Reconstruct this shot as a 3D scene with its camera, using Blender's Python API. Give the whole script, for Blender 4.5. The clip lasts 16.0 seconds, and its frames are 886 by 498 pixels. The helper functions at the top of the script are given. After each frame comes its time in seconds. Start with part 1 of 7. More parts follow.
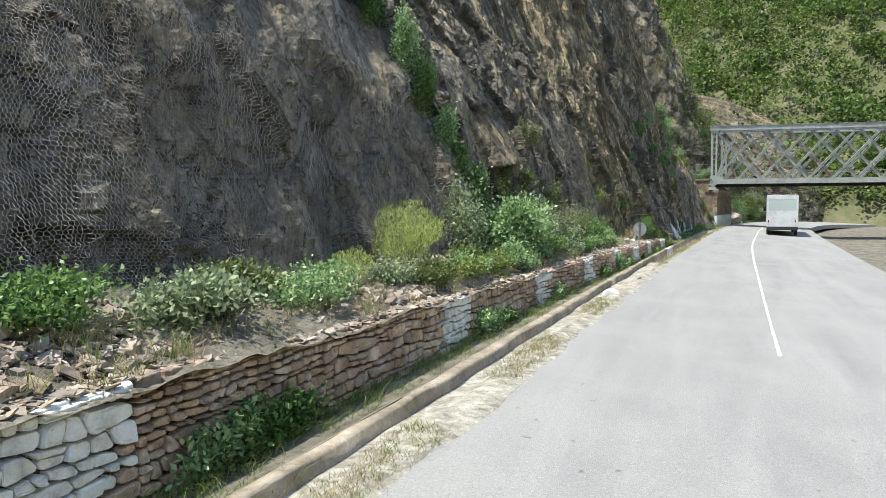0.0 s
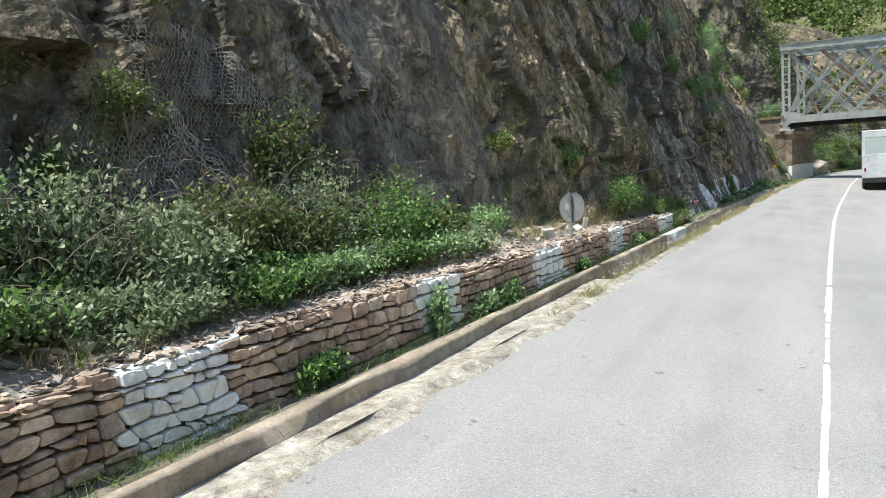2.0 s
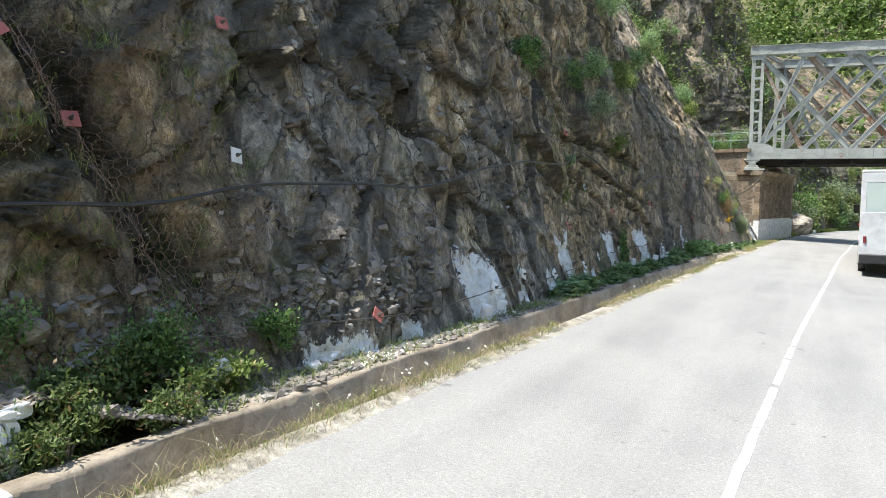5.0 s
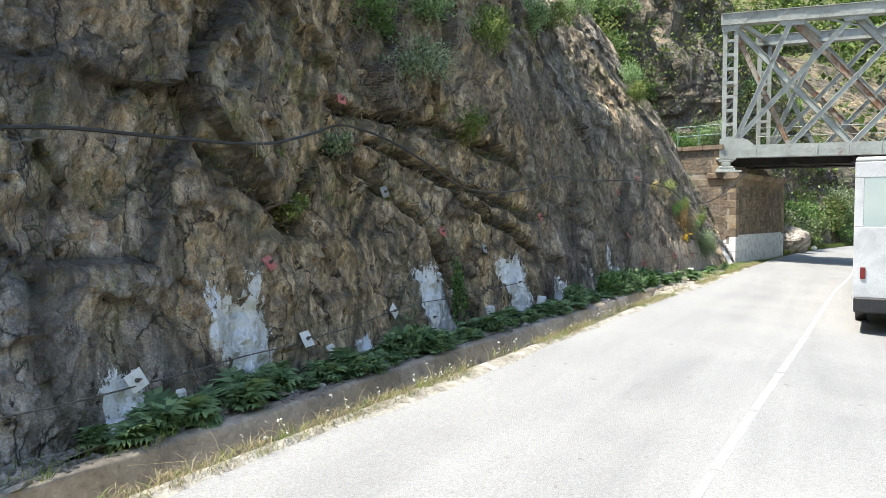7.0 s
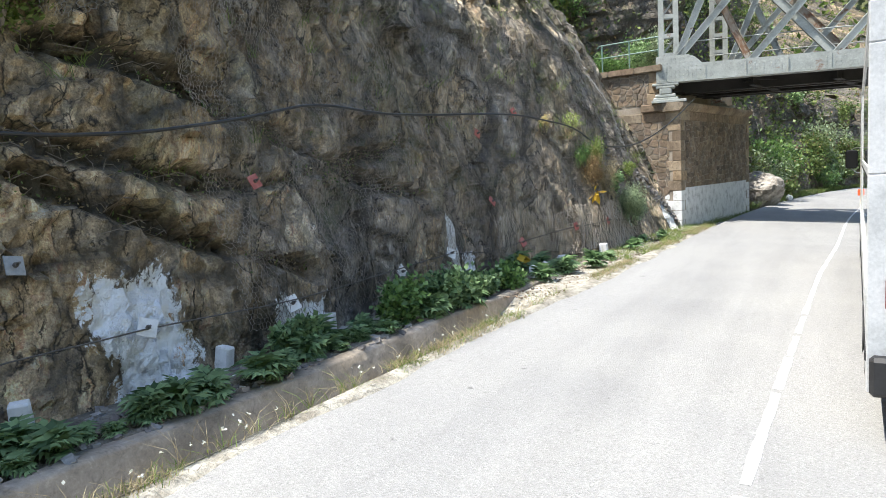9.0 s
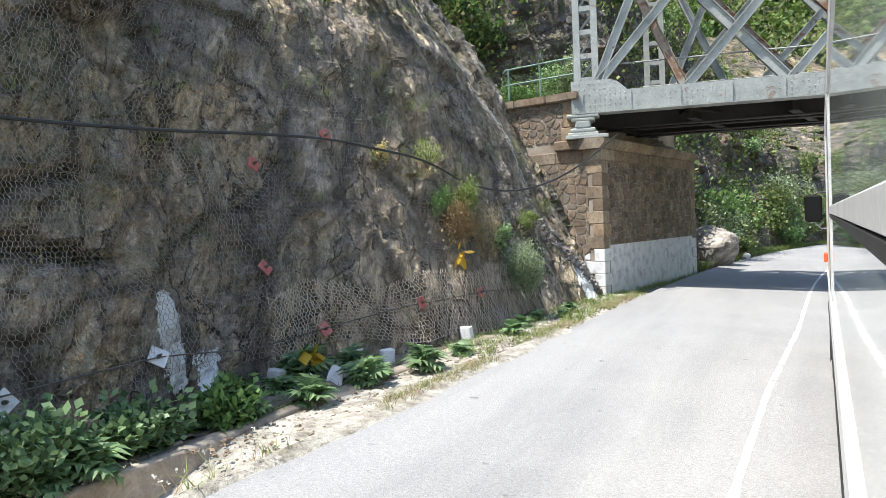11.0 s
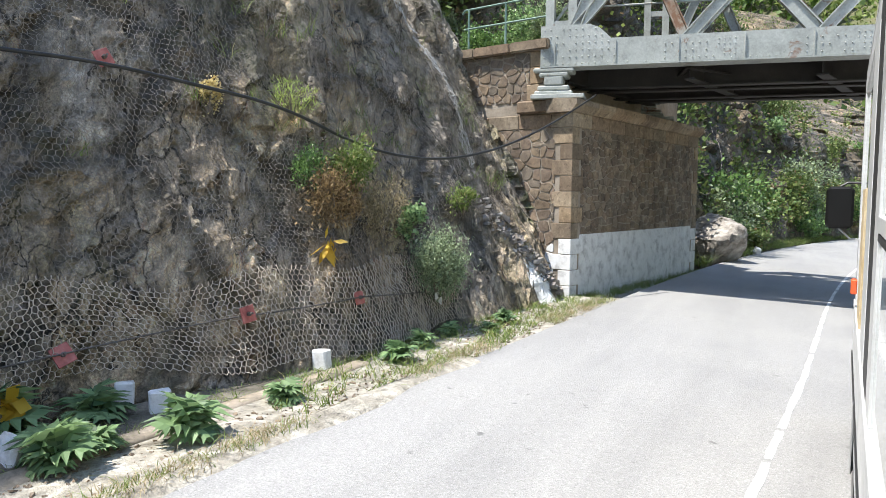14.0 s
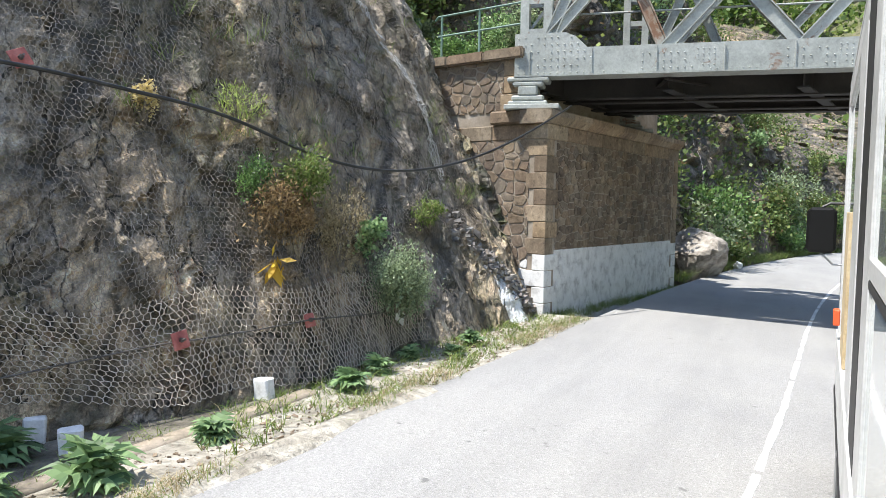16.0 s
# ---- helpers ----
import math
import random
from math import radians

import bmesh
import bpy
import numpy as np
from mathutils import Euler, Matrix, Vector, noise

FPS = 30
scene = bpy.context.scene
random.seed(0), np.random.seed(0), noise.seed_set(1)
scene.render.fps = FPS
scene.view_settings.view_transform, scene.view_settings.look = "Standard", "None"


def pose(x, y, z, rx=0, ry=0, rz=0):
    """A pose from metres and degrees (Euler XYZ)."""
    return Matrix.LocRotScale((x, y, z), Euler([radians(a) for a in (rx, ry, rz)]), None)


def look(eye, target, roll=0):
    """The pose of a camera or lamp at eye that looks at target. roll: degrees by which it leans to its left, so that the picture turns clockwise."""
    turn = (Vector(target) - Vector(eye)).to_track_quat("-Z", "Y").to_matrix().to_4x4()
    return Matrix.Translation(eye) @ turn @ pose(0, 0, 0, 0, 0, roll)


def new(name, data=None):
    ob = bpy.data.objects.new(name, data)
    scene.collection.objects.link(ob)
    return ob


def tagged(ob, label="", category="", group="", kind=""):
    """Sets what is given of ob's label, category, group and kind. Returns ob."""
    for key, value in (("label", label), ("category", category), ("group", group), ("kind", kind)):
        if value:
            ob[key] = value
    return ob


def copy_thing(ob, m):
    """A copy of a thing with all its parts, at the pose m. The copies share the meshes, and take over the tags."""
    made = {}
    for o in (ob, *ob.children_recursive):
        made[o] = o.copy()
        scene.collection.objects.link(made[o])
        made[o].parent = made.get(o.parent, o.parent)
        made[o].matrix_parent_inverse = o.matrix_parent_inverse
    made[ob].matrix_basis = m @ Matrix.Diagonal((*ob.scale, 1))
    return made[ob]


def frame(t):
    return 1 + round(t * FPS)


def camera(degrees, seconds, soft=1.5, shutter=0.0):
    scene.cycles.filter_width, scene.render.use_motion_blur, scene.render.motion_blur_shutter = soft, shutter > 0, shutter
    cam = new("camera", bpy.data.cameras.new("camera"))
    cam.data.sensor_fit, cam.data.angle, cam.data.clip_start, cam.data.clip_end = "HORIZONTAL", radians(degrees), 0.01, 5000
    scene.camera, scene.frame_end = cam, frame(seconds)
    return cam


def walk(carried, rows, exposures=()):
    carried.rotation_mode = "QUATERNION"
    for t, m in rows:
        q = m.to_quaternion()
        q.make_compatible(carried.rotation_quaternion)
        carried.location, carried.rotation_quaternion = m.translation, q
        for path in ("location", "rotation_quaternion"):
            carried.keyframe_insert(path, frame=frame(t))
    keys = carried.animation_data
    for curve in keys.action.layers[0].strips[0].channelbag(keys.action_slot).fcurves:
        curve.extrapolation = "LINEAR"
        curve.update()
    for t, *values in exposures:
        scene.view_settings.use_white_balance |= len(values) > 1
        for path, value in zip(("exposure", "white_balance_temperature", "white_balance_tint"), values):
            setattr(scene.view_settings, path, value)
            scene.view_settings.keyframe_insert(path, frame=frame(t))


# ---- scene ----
cam = camera(63.9, 16.0, soft=0.5)
PATH = [
    (0, (0.84, -0.558, 2.586), (0.086, 1.29, 2.461), -0.4),
    (0.5, (1.198, 4.732, 2.459), (0.394, 6.559, 2.332), -0.7),
    (1, (1.541, 9.544, 2.411), (0.636, 11.319, 2.245), -2.0),
    (1.5, (1.57, 14.11, 2.191), (0.612, 15.861, 2.063), -3.3),
    (2, (1.732, 18.413, 2.283), (0.78, 20.159, 2.074), -3.7),
    (2.5, (1.83, 22.507, 2.141), (0.837, 24.222, 1.868), -6.0),
    (3, (2.017, 26.25, 2.136), (1.04, 27.991, 2.006), -0.5),
    (3.5, (2.152, 29.956, 2.181), (1.138, 31.667, 1.974), -1.6),
    (4, (2.364, 33.426, 2.089), (1.371, 35.156, 1.938), -0.4),
    (4.5, (2.377, 36.884, 2.154), (1.419, 38.635, 2.028), 2.0),
    (5, (2.484, 39.838, 2.09), (1.543, 41.597, 1.953), 0.6),
    (5.2, (2.46, 41.182, 2.016), (1.484, 42.92, 1.857), -1.4),
    (7.3, (3.333, 52.26, 2.134), (2.363, 54.006, 2.042), 0.1),
    (7.5, (3.207, 53.591, 2.152), (2.252, 55.345, 2.051), 0.5),
    (8, (3.161, 55.905, 1.967), (2.2, 57.655, 1.86), -1.1),
    (8.5, (3.151, 58.198, 2.058), (2.223, 59.964, 1.921), -1.0),
    (9, (3.194, 60.2, 2.012), (2.258, 61.955, 1.806), -3.0),
    (9.5, (3.274, 62.23, 1.885), (2.418, 64.036, 1.81), -1.6),
    (9.7, (3.374, 62.871, 1.733), (2.5, 64.669, 1.675), -3.0),
    (11.8, (3.441, 67.723, 1.963), (2.554, 69.514, 1.886), -1.7),
    (12, (3.442, 68.041, 1.971), (2.538, 69.823, 1.867), -1.7),
    (12.5, (3.487, 68.874, 1.994), (2.593, 70.66, 1.892), -0.7),
    (13, (3.504, 69.586, 1.966), (2.605, 71.37, 1.859), -1.5),
    (13.5, (3.553, 70.022, 1.9), (2.662, 71.808, 1.774), -1.9),
    (14, (3.549, 70.374, 1.973), (2.638, 72.148, 1.824), 0.5),
    (14.5, (3.541, 70.575, 1.998), (2.631, 72.355, 1.925), 2.7),
    (15, (3.574, 70.758, 2.026), (2.666, 72.537, 1.93), 1.6),
    (15.5, (3.568, 70.889, 2.017), (2.712, 72.696, 1.971), 1.8),
    (16, (3.568, 71.072, 2.056), (2.692, 72.865, 1.933), 1.0),
]
EXPOSURES = [(0.0, 1.04, 6680, 6), (2.2, 1.04, 6680, 6), (2.5, 0.87, 6680, 6), (3.0, 1.38, 6720, 8), (3.5, 1.28, 6720, 8), (4.5, 1.36, 6750, 8), (5.0, 1.33, 6750, 8), (7.5, 1.46, 6750, 8), (9.5, 1.38, 6550, 9), (12.0, 1.37, 6480, 10), (16.0, 1.37, 6480, 10)]
walk(cam, [(t, look(eye, target, roll)) for t, eye, target, roll in PATH], EXPOSURES)

# ---------------------------------------------------------------- light
SUN_TO = Vector((-0.33, -0.30, 1.0)).normalized()
world = bpy.data.worlds.new("sky")
scene.world = world
world.use_nodes = True
wn = world.node_tree
wn.nodes.clear()
sky = wn.nodes.new("ShaderNodeTexSky")
sky.sky_type = "NISHITA"
sky.sun_disc = False
sky.sun_elevation = math.asin(SUN_TO.z)
sky.sun_rotation = math.atan2(SUN_TO.x, SUN_TO.y)
sky.altitude = 600
bg = wn.nodes.new("ShaderNodeBackground")
bg.inputs["Strength"].default_value = 0.15
wout = wn.nodes.new("ShaderNodeOutputWorld")
wn.links.new(sky.outputs[0], bg.inputs[0])
wn.links.new(bg.outputs[0], wout.inputs[0])
sun_data = bpy.data.lights.new("sun", "SUN")
sun_data.energy = 3.4
sun_data.angle = radians(0.53)
sun_data.color = (1.0, 0.965, 0.905)
sun = new("sun", sun_data)
sun.matrix_world = look(SUN_TO * 60, (0, 0, 0))


# ---------------------------------------------------------------- plan
BANK = 0.0577  # the road leans down to the right


def bend(y):
    """How far the road has swung to the right at y."""
    if y <= 0:
        return 0.0
    yy = min(y, 111.0)
    b = 1.55 * (yy / 70) ** 2 + 0.003 * max(0.0, yy - 85) ** 2
    return b + max(0.0, y - 111) * 0.226 + 0.010 * max(0.0, y - 113) ** 2


def road_z(x):
    return -BANK * x


def lerp_keys(y, keys):
    return float(np.interp(y, [k[0] for k in keys], [k[1] for k in keys]))


# ---------------------------------------------------------------- noise on arrays
def hash01(ix, iy, iz, salt):
    h = (ix * 374761393 + iy * 668265263 + iz * 2147483647 + salt * 1274126177) & 0xFFFFFFFF
    h = ((h ^ (h >> 13)) * 1274126177) & 0xFFFFFFFF
    h = ((h ^ (h >> 16)) * 2246822519) & 0xFFFFFFFF
    return ((h ^ (h >> 15)) & 0xFFFFFF) / float(0xFFFFFF)


def value_noise(p, salt=0):
    """Smooth noise from -1 to 1 at the rows of p."""
    i = np.floor(p).astype(np.int64)
    f = p - i
    f = f * f * (3 - 2 * f)
    out = np.zeros(len(p))
    for dx in (0, 1):
        for dy in (0, 1):
            for dz in (0, 1):
                w = (f[:, 0] if dx else 1 - f[:, 0]) * (f[:, 1] if dy else 1 - f[:, 1]) * (f[:, 2] if dz else 1 - f[:, 2])
                out += w * hash01(i[:, 0] + dx, i[:, 1] + dy, i[:, 2] + dz, salt)
    return 2 * out - 1


def fbm(p, octaves=4, salt=0, gain=0.5):
    out, amp = np.zeros(len(p)), 1.0
    for k in range(octaves):
        out += amp * value_noise(p * 2.03**k + 17.3 * k, salt + k)
        amp *= gain
    return out


def facets(p, salt=0, tilt=0.8):
    """Broken rock: each cell is a tilted plane with an offset of its own. Gives the height and a crack mask."""
    i = np.floor(p).astype(np.int64)
    best, second = np.full(len(p), 9.0), np.full(len(p), 9.0)
    val = np.zeros(len(p))
    for dx in (-1, 0, 1):
        for dy in (-1, 0, 1):
            for dz in (-1, 0, 1):
                c = i + (dx, dy, dz)
                h = [hash01(c[:, 0], c[:, 1], c[:, 2], salt + 11 * k) for k in range(6)]
                d = p - (c + np.stack(h[:3], 1))
                dist = (d * d).sum(1)
                v = (h[3] - 0.5) + tilt * (d[:, 1] * (h[4] - 0.5) + d[:, 2] * (h[5] - 0.5)) * 2
                near = dist < best
                second = np.where(near, best, np.minimum(second, dist))
                val = np.where(near, v, val)
                best = np.where(near, dist, best)
    return val, np.clip((np.sqrt(second) - np.sqrt(best)) / 0.12, 0, 1)


# ---------------------------------------------------------------- material kit
def material(name):
    m = bpy.data.materials.new(name)
    m.use_nodes = True
    nt = m.node_tree
    nt.nodes.clear()
    out = nt.nodes.new("ShaderNodeOutputMaterial")
    bsdf = nt.nodes.new("ShaderNodeBsdfPrincipled")
    nt.links.new(bsdf.outputs[0], out.inputs[0])
    return m, nt, bsdf


def node(nt, kind, **kw):
    n = nt.nodes.new(kind)
    for k, v in kw.items():
        n.inputs[k].default_value = v
    return n


def coords(nt, scale=(1, 1, 1)):
    g = nt.nodes.new("ShaderNodeNewGeometry")
    mp = nt.nodes.new("ShaderNodeMapping")
    mp.inputs["Scale"].default_value = scale
    nt.links.new(g.outputs["Position"], mp.inputs["Vector"])
    return mp.outputs[0]


def tex_noise(nt, vec, scale, detail=6, rough=0.6, distortion=0.0):
    n = node(nt, "ShaderNodeTexNoise", Scale=scale, Detail=detail, Roughness=rough, Distortion=distortion)
    nt.links.new(vec, n.inputs["Vector"])
    return n.outputs["Fac"]


def ramp(nt, fac, stops, interp="LINEAR"):
    r = nt.nodes.new("ShaderNodeValToRGB")
    r.color_ramp.interpolation = interp
    el = r.color_ramp.elements
    while len(el) < len(stops):
        el.new(0.5)
    for e, (pos, col) in zip(el, stops):
        e.position = pos
        e.color = (*col, 1) if len(col) == 3 else col
    nt.links.new(fac, r.inputs[0])
    return r.outputs[0]


def mix(nt, fac, a, b, blend="MIX"):
    n = nt.nodes.new("ShaderNodeMix")
    n.data_type = "RGBA"
    n.blend_type = blend
    for sock, v in ((n.inputs[0], fac), (n.inputs[6], a), (n.inputs[7], b)):
        if isinstance(v, (int, float)):
            sock.default_value = v
        elif isinstance(v, tuple):
            sock.default_value = (*v, 1)
        else:
            nt.links.new(v, sock)
    return n.outputs[2]


def bump(nt, bsdf, height, strength=0.5, distance=0.02):
    b = node(nt, "ShaderNodeBump", Strength=strength, Distance=distance)
    nt.links.new(height, b.inputs["Height"])
    nt.links.new(b.outputs[0], bsdf.inputs["Normal"])


def island_random(nt):
    return nt.nodes.new("ShaderNodeNewGeometry").outputs["Random Per Island"]


def object_random(nt):
    return nt.nodes.new("ShaderNodeObjectInfo").outputs["Random"]


def weathered(name, cols, scale=3.0, fine=40.0, rough=0.85, bump_s=0.5, bump_d=0.02, metal=0.0, tint=None, stretch=(1, 1, 1), mottle=0.0, rust=0.0):
    """A worn surface: three tones on a broad noise, grain on a fine one, and relief."""
    m, nt, b = material(name)
    v = coords(nt, stretch)
    broad = tex_noise(nt, v, scale, 5, 0.6, 0.3)
    grain = tex_noise(nt, v, fine, 4, 0.65)
    col = ramp(nt, broad, [(0.3, cols[0]), (0.5, cols[1]), (0.72, cols[2])])
    col = mix(nt, 0.35, col, ramp(nt, grain, [(0.3, (0.35, 0.35, 0.35)), (0.7, (0.75, 0.75, 0.75))]), "OVERLAY")
    if tint:
        rnd = object_random(nt) if tint == "object" else island_random(nt)
        col = mix(nt, 0.75, col, ramp(nt, rnd, [(0.0, (0.30, 0.27, 0.25)), (0.2, (0.50, 0.43, 0.39)), (0.4, (0.46, 0.47, 0.47)), (0.6, (0.58, 0.49, 0.43)), (0.8, (0.63, 0.56, 0.46)), (1.0, (0.76, 0.75, 0.73))]), "OVERLAY")
    if mottle:
        spots = tex_noise(nt, v, fine * 0.28, 5, 0.7, 0.5)
        tone = ramp(nt, spots, [(0.30, (0.12, 0.12, 0.12)), (0.46, (0.48, 0.48, 0.48)), (0.56, (0.52, 0.52, 0.52)), (0.70, (0.88, 0.88, 0.87))])
        col = mix(nt, mottle, col, tone, "OVERLAY")
    if rust:
        eaten = tex_noise(nt, v, 1.7, 8, 0.72, 0.8)
        col = mix(nt, ramp(nt, eaten, [(rust - 0.07, (0, 0, 0)), (rust, (0.9, 0.9, 0.9))]), col, (0.21, 0.10, 0.05))
    nt.links.new(col, b.inputs["Base Color"])
    b.inputs["Roughness"].default_value = rough
    b.inputs["Metallic"].default_value = metal
    bump(nt, b, grain, bump_s, bump_d)
    return m


def half(nt, value):
    n = nt.nodes.new("ShaderNodeMath")
    n.operation = "MULTIPLY"
    nt.links.new(value, n.inputs[0])
    n.inputs[1].default_value = 0.5
    return n.outputs[0]


def math_node(nt, op, a, b, c=None):
    n = nt.nodes.new("ShaderNodeMath")
    n.operation = op
    for k, v in enumerate((a, b, c)):
        if v is None:
            continue
        if isinstance(v, (int, float)):
            n.inputs[k].default_value = v
        else:
            nt.links.new(v, n.inputs[k])
    return n.outputs[0]


def split_faces(nt, vec, scale, slope):
    """Broken rock as relief in metres: each cell is a plane with a tilt and an offset of its own. Also a random tone for each cell."""
    vor = node(nt, "ShaderNodeTexVoronoi", Scale=scale)
    nt.links.new(vec, vor.inputs["Vector"])
    d = nt.nodes.new("ShaderNodeVectorMath")
    d.operation = "SUBTRACT"
    nt.links.new(vec, d.inputs[0])
    nt.links.new(vor.outputs["Position"], d.inputs[1])
    r = nt.nodes.new("ShaderNodeVectorMath")
    r.operation = "SUBTRACT"
    nt.links.new(vor.outputs["Color"], r.inputs[0])
    r.inputs[1].default_value = (0.5, 0.5, 0.5)
    dot = nt.nodes.new("ShaderNodeVectorMath")
    dot.operation = "DOT_PRODUCT"
    nt.links.new(d.outputs[0], dot.inputs[0])
    nt.links.new(r.outputs[0], dot.inputs[1])
    sep = nt.nodes.new("ShaderNodeSeparateColor")
    nt.links.new(vor.outputs["Color"], sep.inputs[0])
    step = math_node(nt, "MULTIPLY", sep.outputs[2], 0.22 * slope / scale)
    return math_node(nt, "MULTIPLY_ADD", dot.outputs["Value"], 2.0 * slope, step), sep.outputs[0]


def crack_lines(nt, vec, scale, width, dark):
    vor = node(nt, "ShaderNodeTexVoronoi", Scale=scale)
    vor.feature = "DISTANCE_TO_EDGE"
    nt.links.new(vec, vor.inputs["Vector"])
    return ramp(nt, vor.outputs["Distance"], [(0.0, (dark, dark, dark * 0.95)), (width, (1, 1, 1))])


def rock_material():
    """Schist in grey and brown beds, split into tilted faces, with rust, dust and the road crew's white paint."""
    m, nt, b = material("cliff_rock")
    v = coords(nt)
    # beds stand steeply and dip along the road
    vs = coords(nt, (1.0, 1.55, 0.62))
    tilt = nt.nodes.new("ShaderNodeVectorRotate")
    tilt.rotation_type = "X_AXIS"
    tilt.inputs["Angle"].default_value = radians(20)
    nt.links.new(v, tilt.inputs["Vector"])
    squash = nt.nodes.new("ShaderNodeVectorMath")
    squash.operation = "MULTIPLY"
    nt.links.new(tilt.outputs[0], squash.inputs[0])
    squash.inputs[1].default_value = (1.0, 1.35, 0.6)
    wnz = node(nt, "ShaderNodeTexNoise", Scale=1.7, Detail=5.0, Roughness=0.6)
    nt.links.new(v, wnz.inputs["Vector"])
    warp = nt.nodes.new("ShaderNodeVectorMath")
    warp.operation = "MULTIPLY_ADD"
    nt.links.new(wnz.outputs["Color"], warp.inputs[0])
    warp.inputs[1].default_value = (0.55, 0.55, 0.55)
    nt.links.new(squash.outputs[0], warp.inputs[2])
    wv = warp.outputs[0]
    big = tex_noise(nt, v, 0.16, 4, 0.55, 0.6)
    mid = tex_noise(nt, wv, 0.8, 7, 0.62, 0.4)
    fine = tex_noise(nt, wv, 9.0, 8, 0.7)
    grain = tex_noise(nt, v, 42.0, 5, 0.75)
    h1, t1 = split_faces(nt, wv, 0.9, 0.62)
    h2, t2 = split_faces(nt, wv, 2.6, 0.5)
    h3, t3 = split_faces(nt, wv, 8.0, 0.34)
    brown = ramp(nt, mid, [(0.30, (0.32, 0.225, 0.132)), (0.5, (0.56, 0.425, 0.262)), (0.70, (0.76, 0.62, 0.43))])
    grey = ramp(nt, mid, [(0.30, (0.22, 0.193, 0.163)), (0.5, (0.37, 0.332, 0.284)), (0.70, (0.53, 0.487, 0.428))])
    beds = nt.nodes.new("ShaderNodeAttribute")
    beds.attribute_name = "beds"
    warm = math_node(nt, "ADD", big, beds.outputs["Fac"])
    warm = math_node(nt, "MULTIPLY_ADD", t1, 0.22, warm)
    col = mix(nt, ramp(nt, half(nt, warm), [(0.46, (1, 1, 1)), (0.66, (0, 0, 0))]), brown, grey)
    rust = tex_noise(nt, wv, 0.45, 6, 0.65, 1.0)
    col = mix(nt, ramp(nt, rust, [(0.57, (0, 0, 0)), (0.70, (0.6, 0.6, 0.6))]), col, (0.56, 0.38, 0.19))
    olive = tex_noise(nt, vs, 0.5, 6, 0.65, 1.6)
    col = mix(nt, ramp(nt, olive, [(0.52, (0, 0, 0)), (0.66, (0.6, 0.6, 0.6))]), col, (0.36, 0.33, 0.19))
    # every split face has its tone
    for tone, lo in ((t1, 0.74), (t2, 0.66), (t3, 0.70)):
        col = mix(nt, 1.0, col, ramp(nt, tone, [(0.0, (lo, lo, lo)), (0.6, (0.95, 0.95, 0.95)), (1.0, (1.18, 1.16, 1.13))]), "MULTIPLY")
    col = mix(nt, 0.55, col, ramp(nt, fine, [(0.36, (0.10, 0.10, 0.10)), (0.5, (0.5, 0.5, 0.5)), (0.64, (0.9, 0.9, 0.9))]), "OVERLAY")
    col = mix(nt, 0.7, col, ramp(nt, grain, [(0.32, (0.2, 0.2, 0.2)), (0.5, (0.5, 0.5, 0.5)), (0.68, (0.84, 0.84, 0.84))]), "OVERLAY")
    # cracks, where the noise lets them through; shade inside them is painted dark
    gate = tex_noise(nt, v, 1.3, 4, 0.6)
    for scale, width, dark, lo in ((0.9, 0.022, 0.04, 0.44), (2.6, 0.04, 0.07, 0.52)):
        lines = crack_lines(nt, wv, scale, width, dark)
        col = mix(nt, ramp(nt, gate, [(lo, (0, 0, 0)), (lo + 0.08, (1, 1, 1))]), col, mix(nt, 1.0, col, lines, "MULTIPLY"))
    # foliation: thin dark lines along the beds
    fol = tex_noise(nt, squash.outputs[0], 1.0, 2, 0.5)
    wave = nt.nodes.new("ShaderNodeTexNoise")
    thin = nt.nodes.new("ShaderNodeVectorMath")
    thin.operation = "MULTIPLY"
    nt.links.new(tilt.outputs[0], thin.inputs[0])
    thin.inputs[1].default_value = (2.0, 8.0, 0.9)
    nt.links.new(thin.outputs[0], wave.inputs["Vector"])
    wave.inputs["Scale"].default_value = 1.6
    wave.inputs["Detail"].default_value = 8.0
    wave.inputs["Roughness"].default_value = 0.7
    wave.inputs["Distortion"].default_value = 0.7
    leaf = ramp(nt, wave.outputs["Fac"], [(0.36, (0.35, 0.34, 0.32)), (0.45, (1, 1, 1))])
    col = mix(nt, ramp(nt, fol, [(0.48, (0, 0, 0)), (0.64, (0.8, 0.8, 0.8))]), col, mix(nt, 1.0, col, leaf, "MULTIPLY"))
    # pits without relief: their hollow shade is only in the colour
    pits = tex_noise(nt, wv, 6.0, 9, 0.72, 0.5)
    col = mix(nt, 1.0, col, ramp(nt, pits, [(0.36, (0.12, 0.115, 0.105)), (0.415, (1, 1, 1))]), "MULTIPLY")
    fleck = tex_noise(nt, coords(nt, (1.3, 1.0, 1.9)), 5.5, 9, 0.75, 0.4)
    col = mix(nt, ramp(nt, fleck, [(0.64, (0, 0, 0)), (0.675, (0.55, 0.55, 0.55))]), col, (0.56, 0.53, 0.48))
    at = nt.nodes.new("ShaderNodeAttribute")
    at.attribute_name = "cover"
    sep = nt.nodes.new("ShaderNodeSeparateColor")
    nt.links.new(at.outputs["Color"], sep.inputs[0])
    # cracks and seams hold soil and moss; crevice shade is painted in too
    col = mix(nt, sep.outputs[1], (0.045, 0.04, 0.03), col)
    moss = tex_noise(nt, v, 1.4, 6, 0.7)
    mo = math_node(nt, "MULTIPLY", ramp(nt, moss, [(0.52, (0, 0, 0)), (0.68, (1, 1, 1))]), sep.outputs[2])
    col = mix(nt, mo, col, (0.075, 0.095, 0.032))
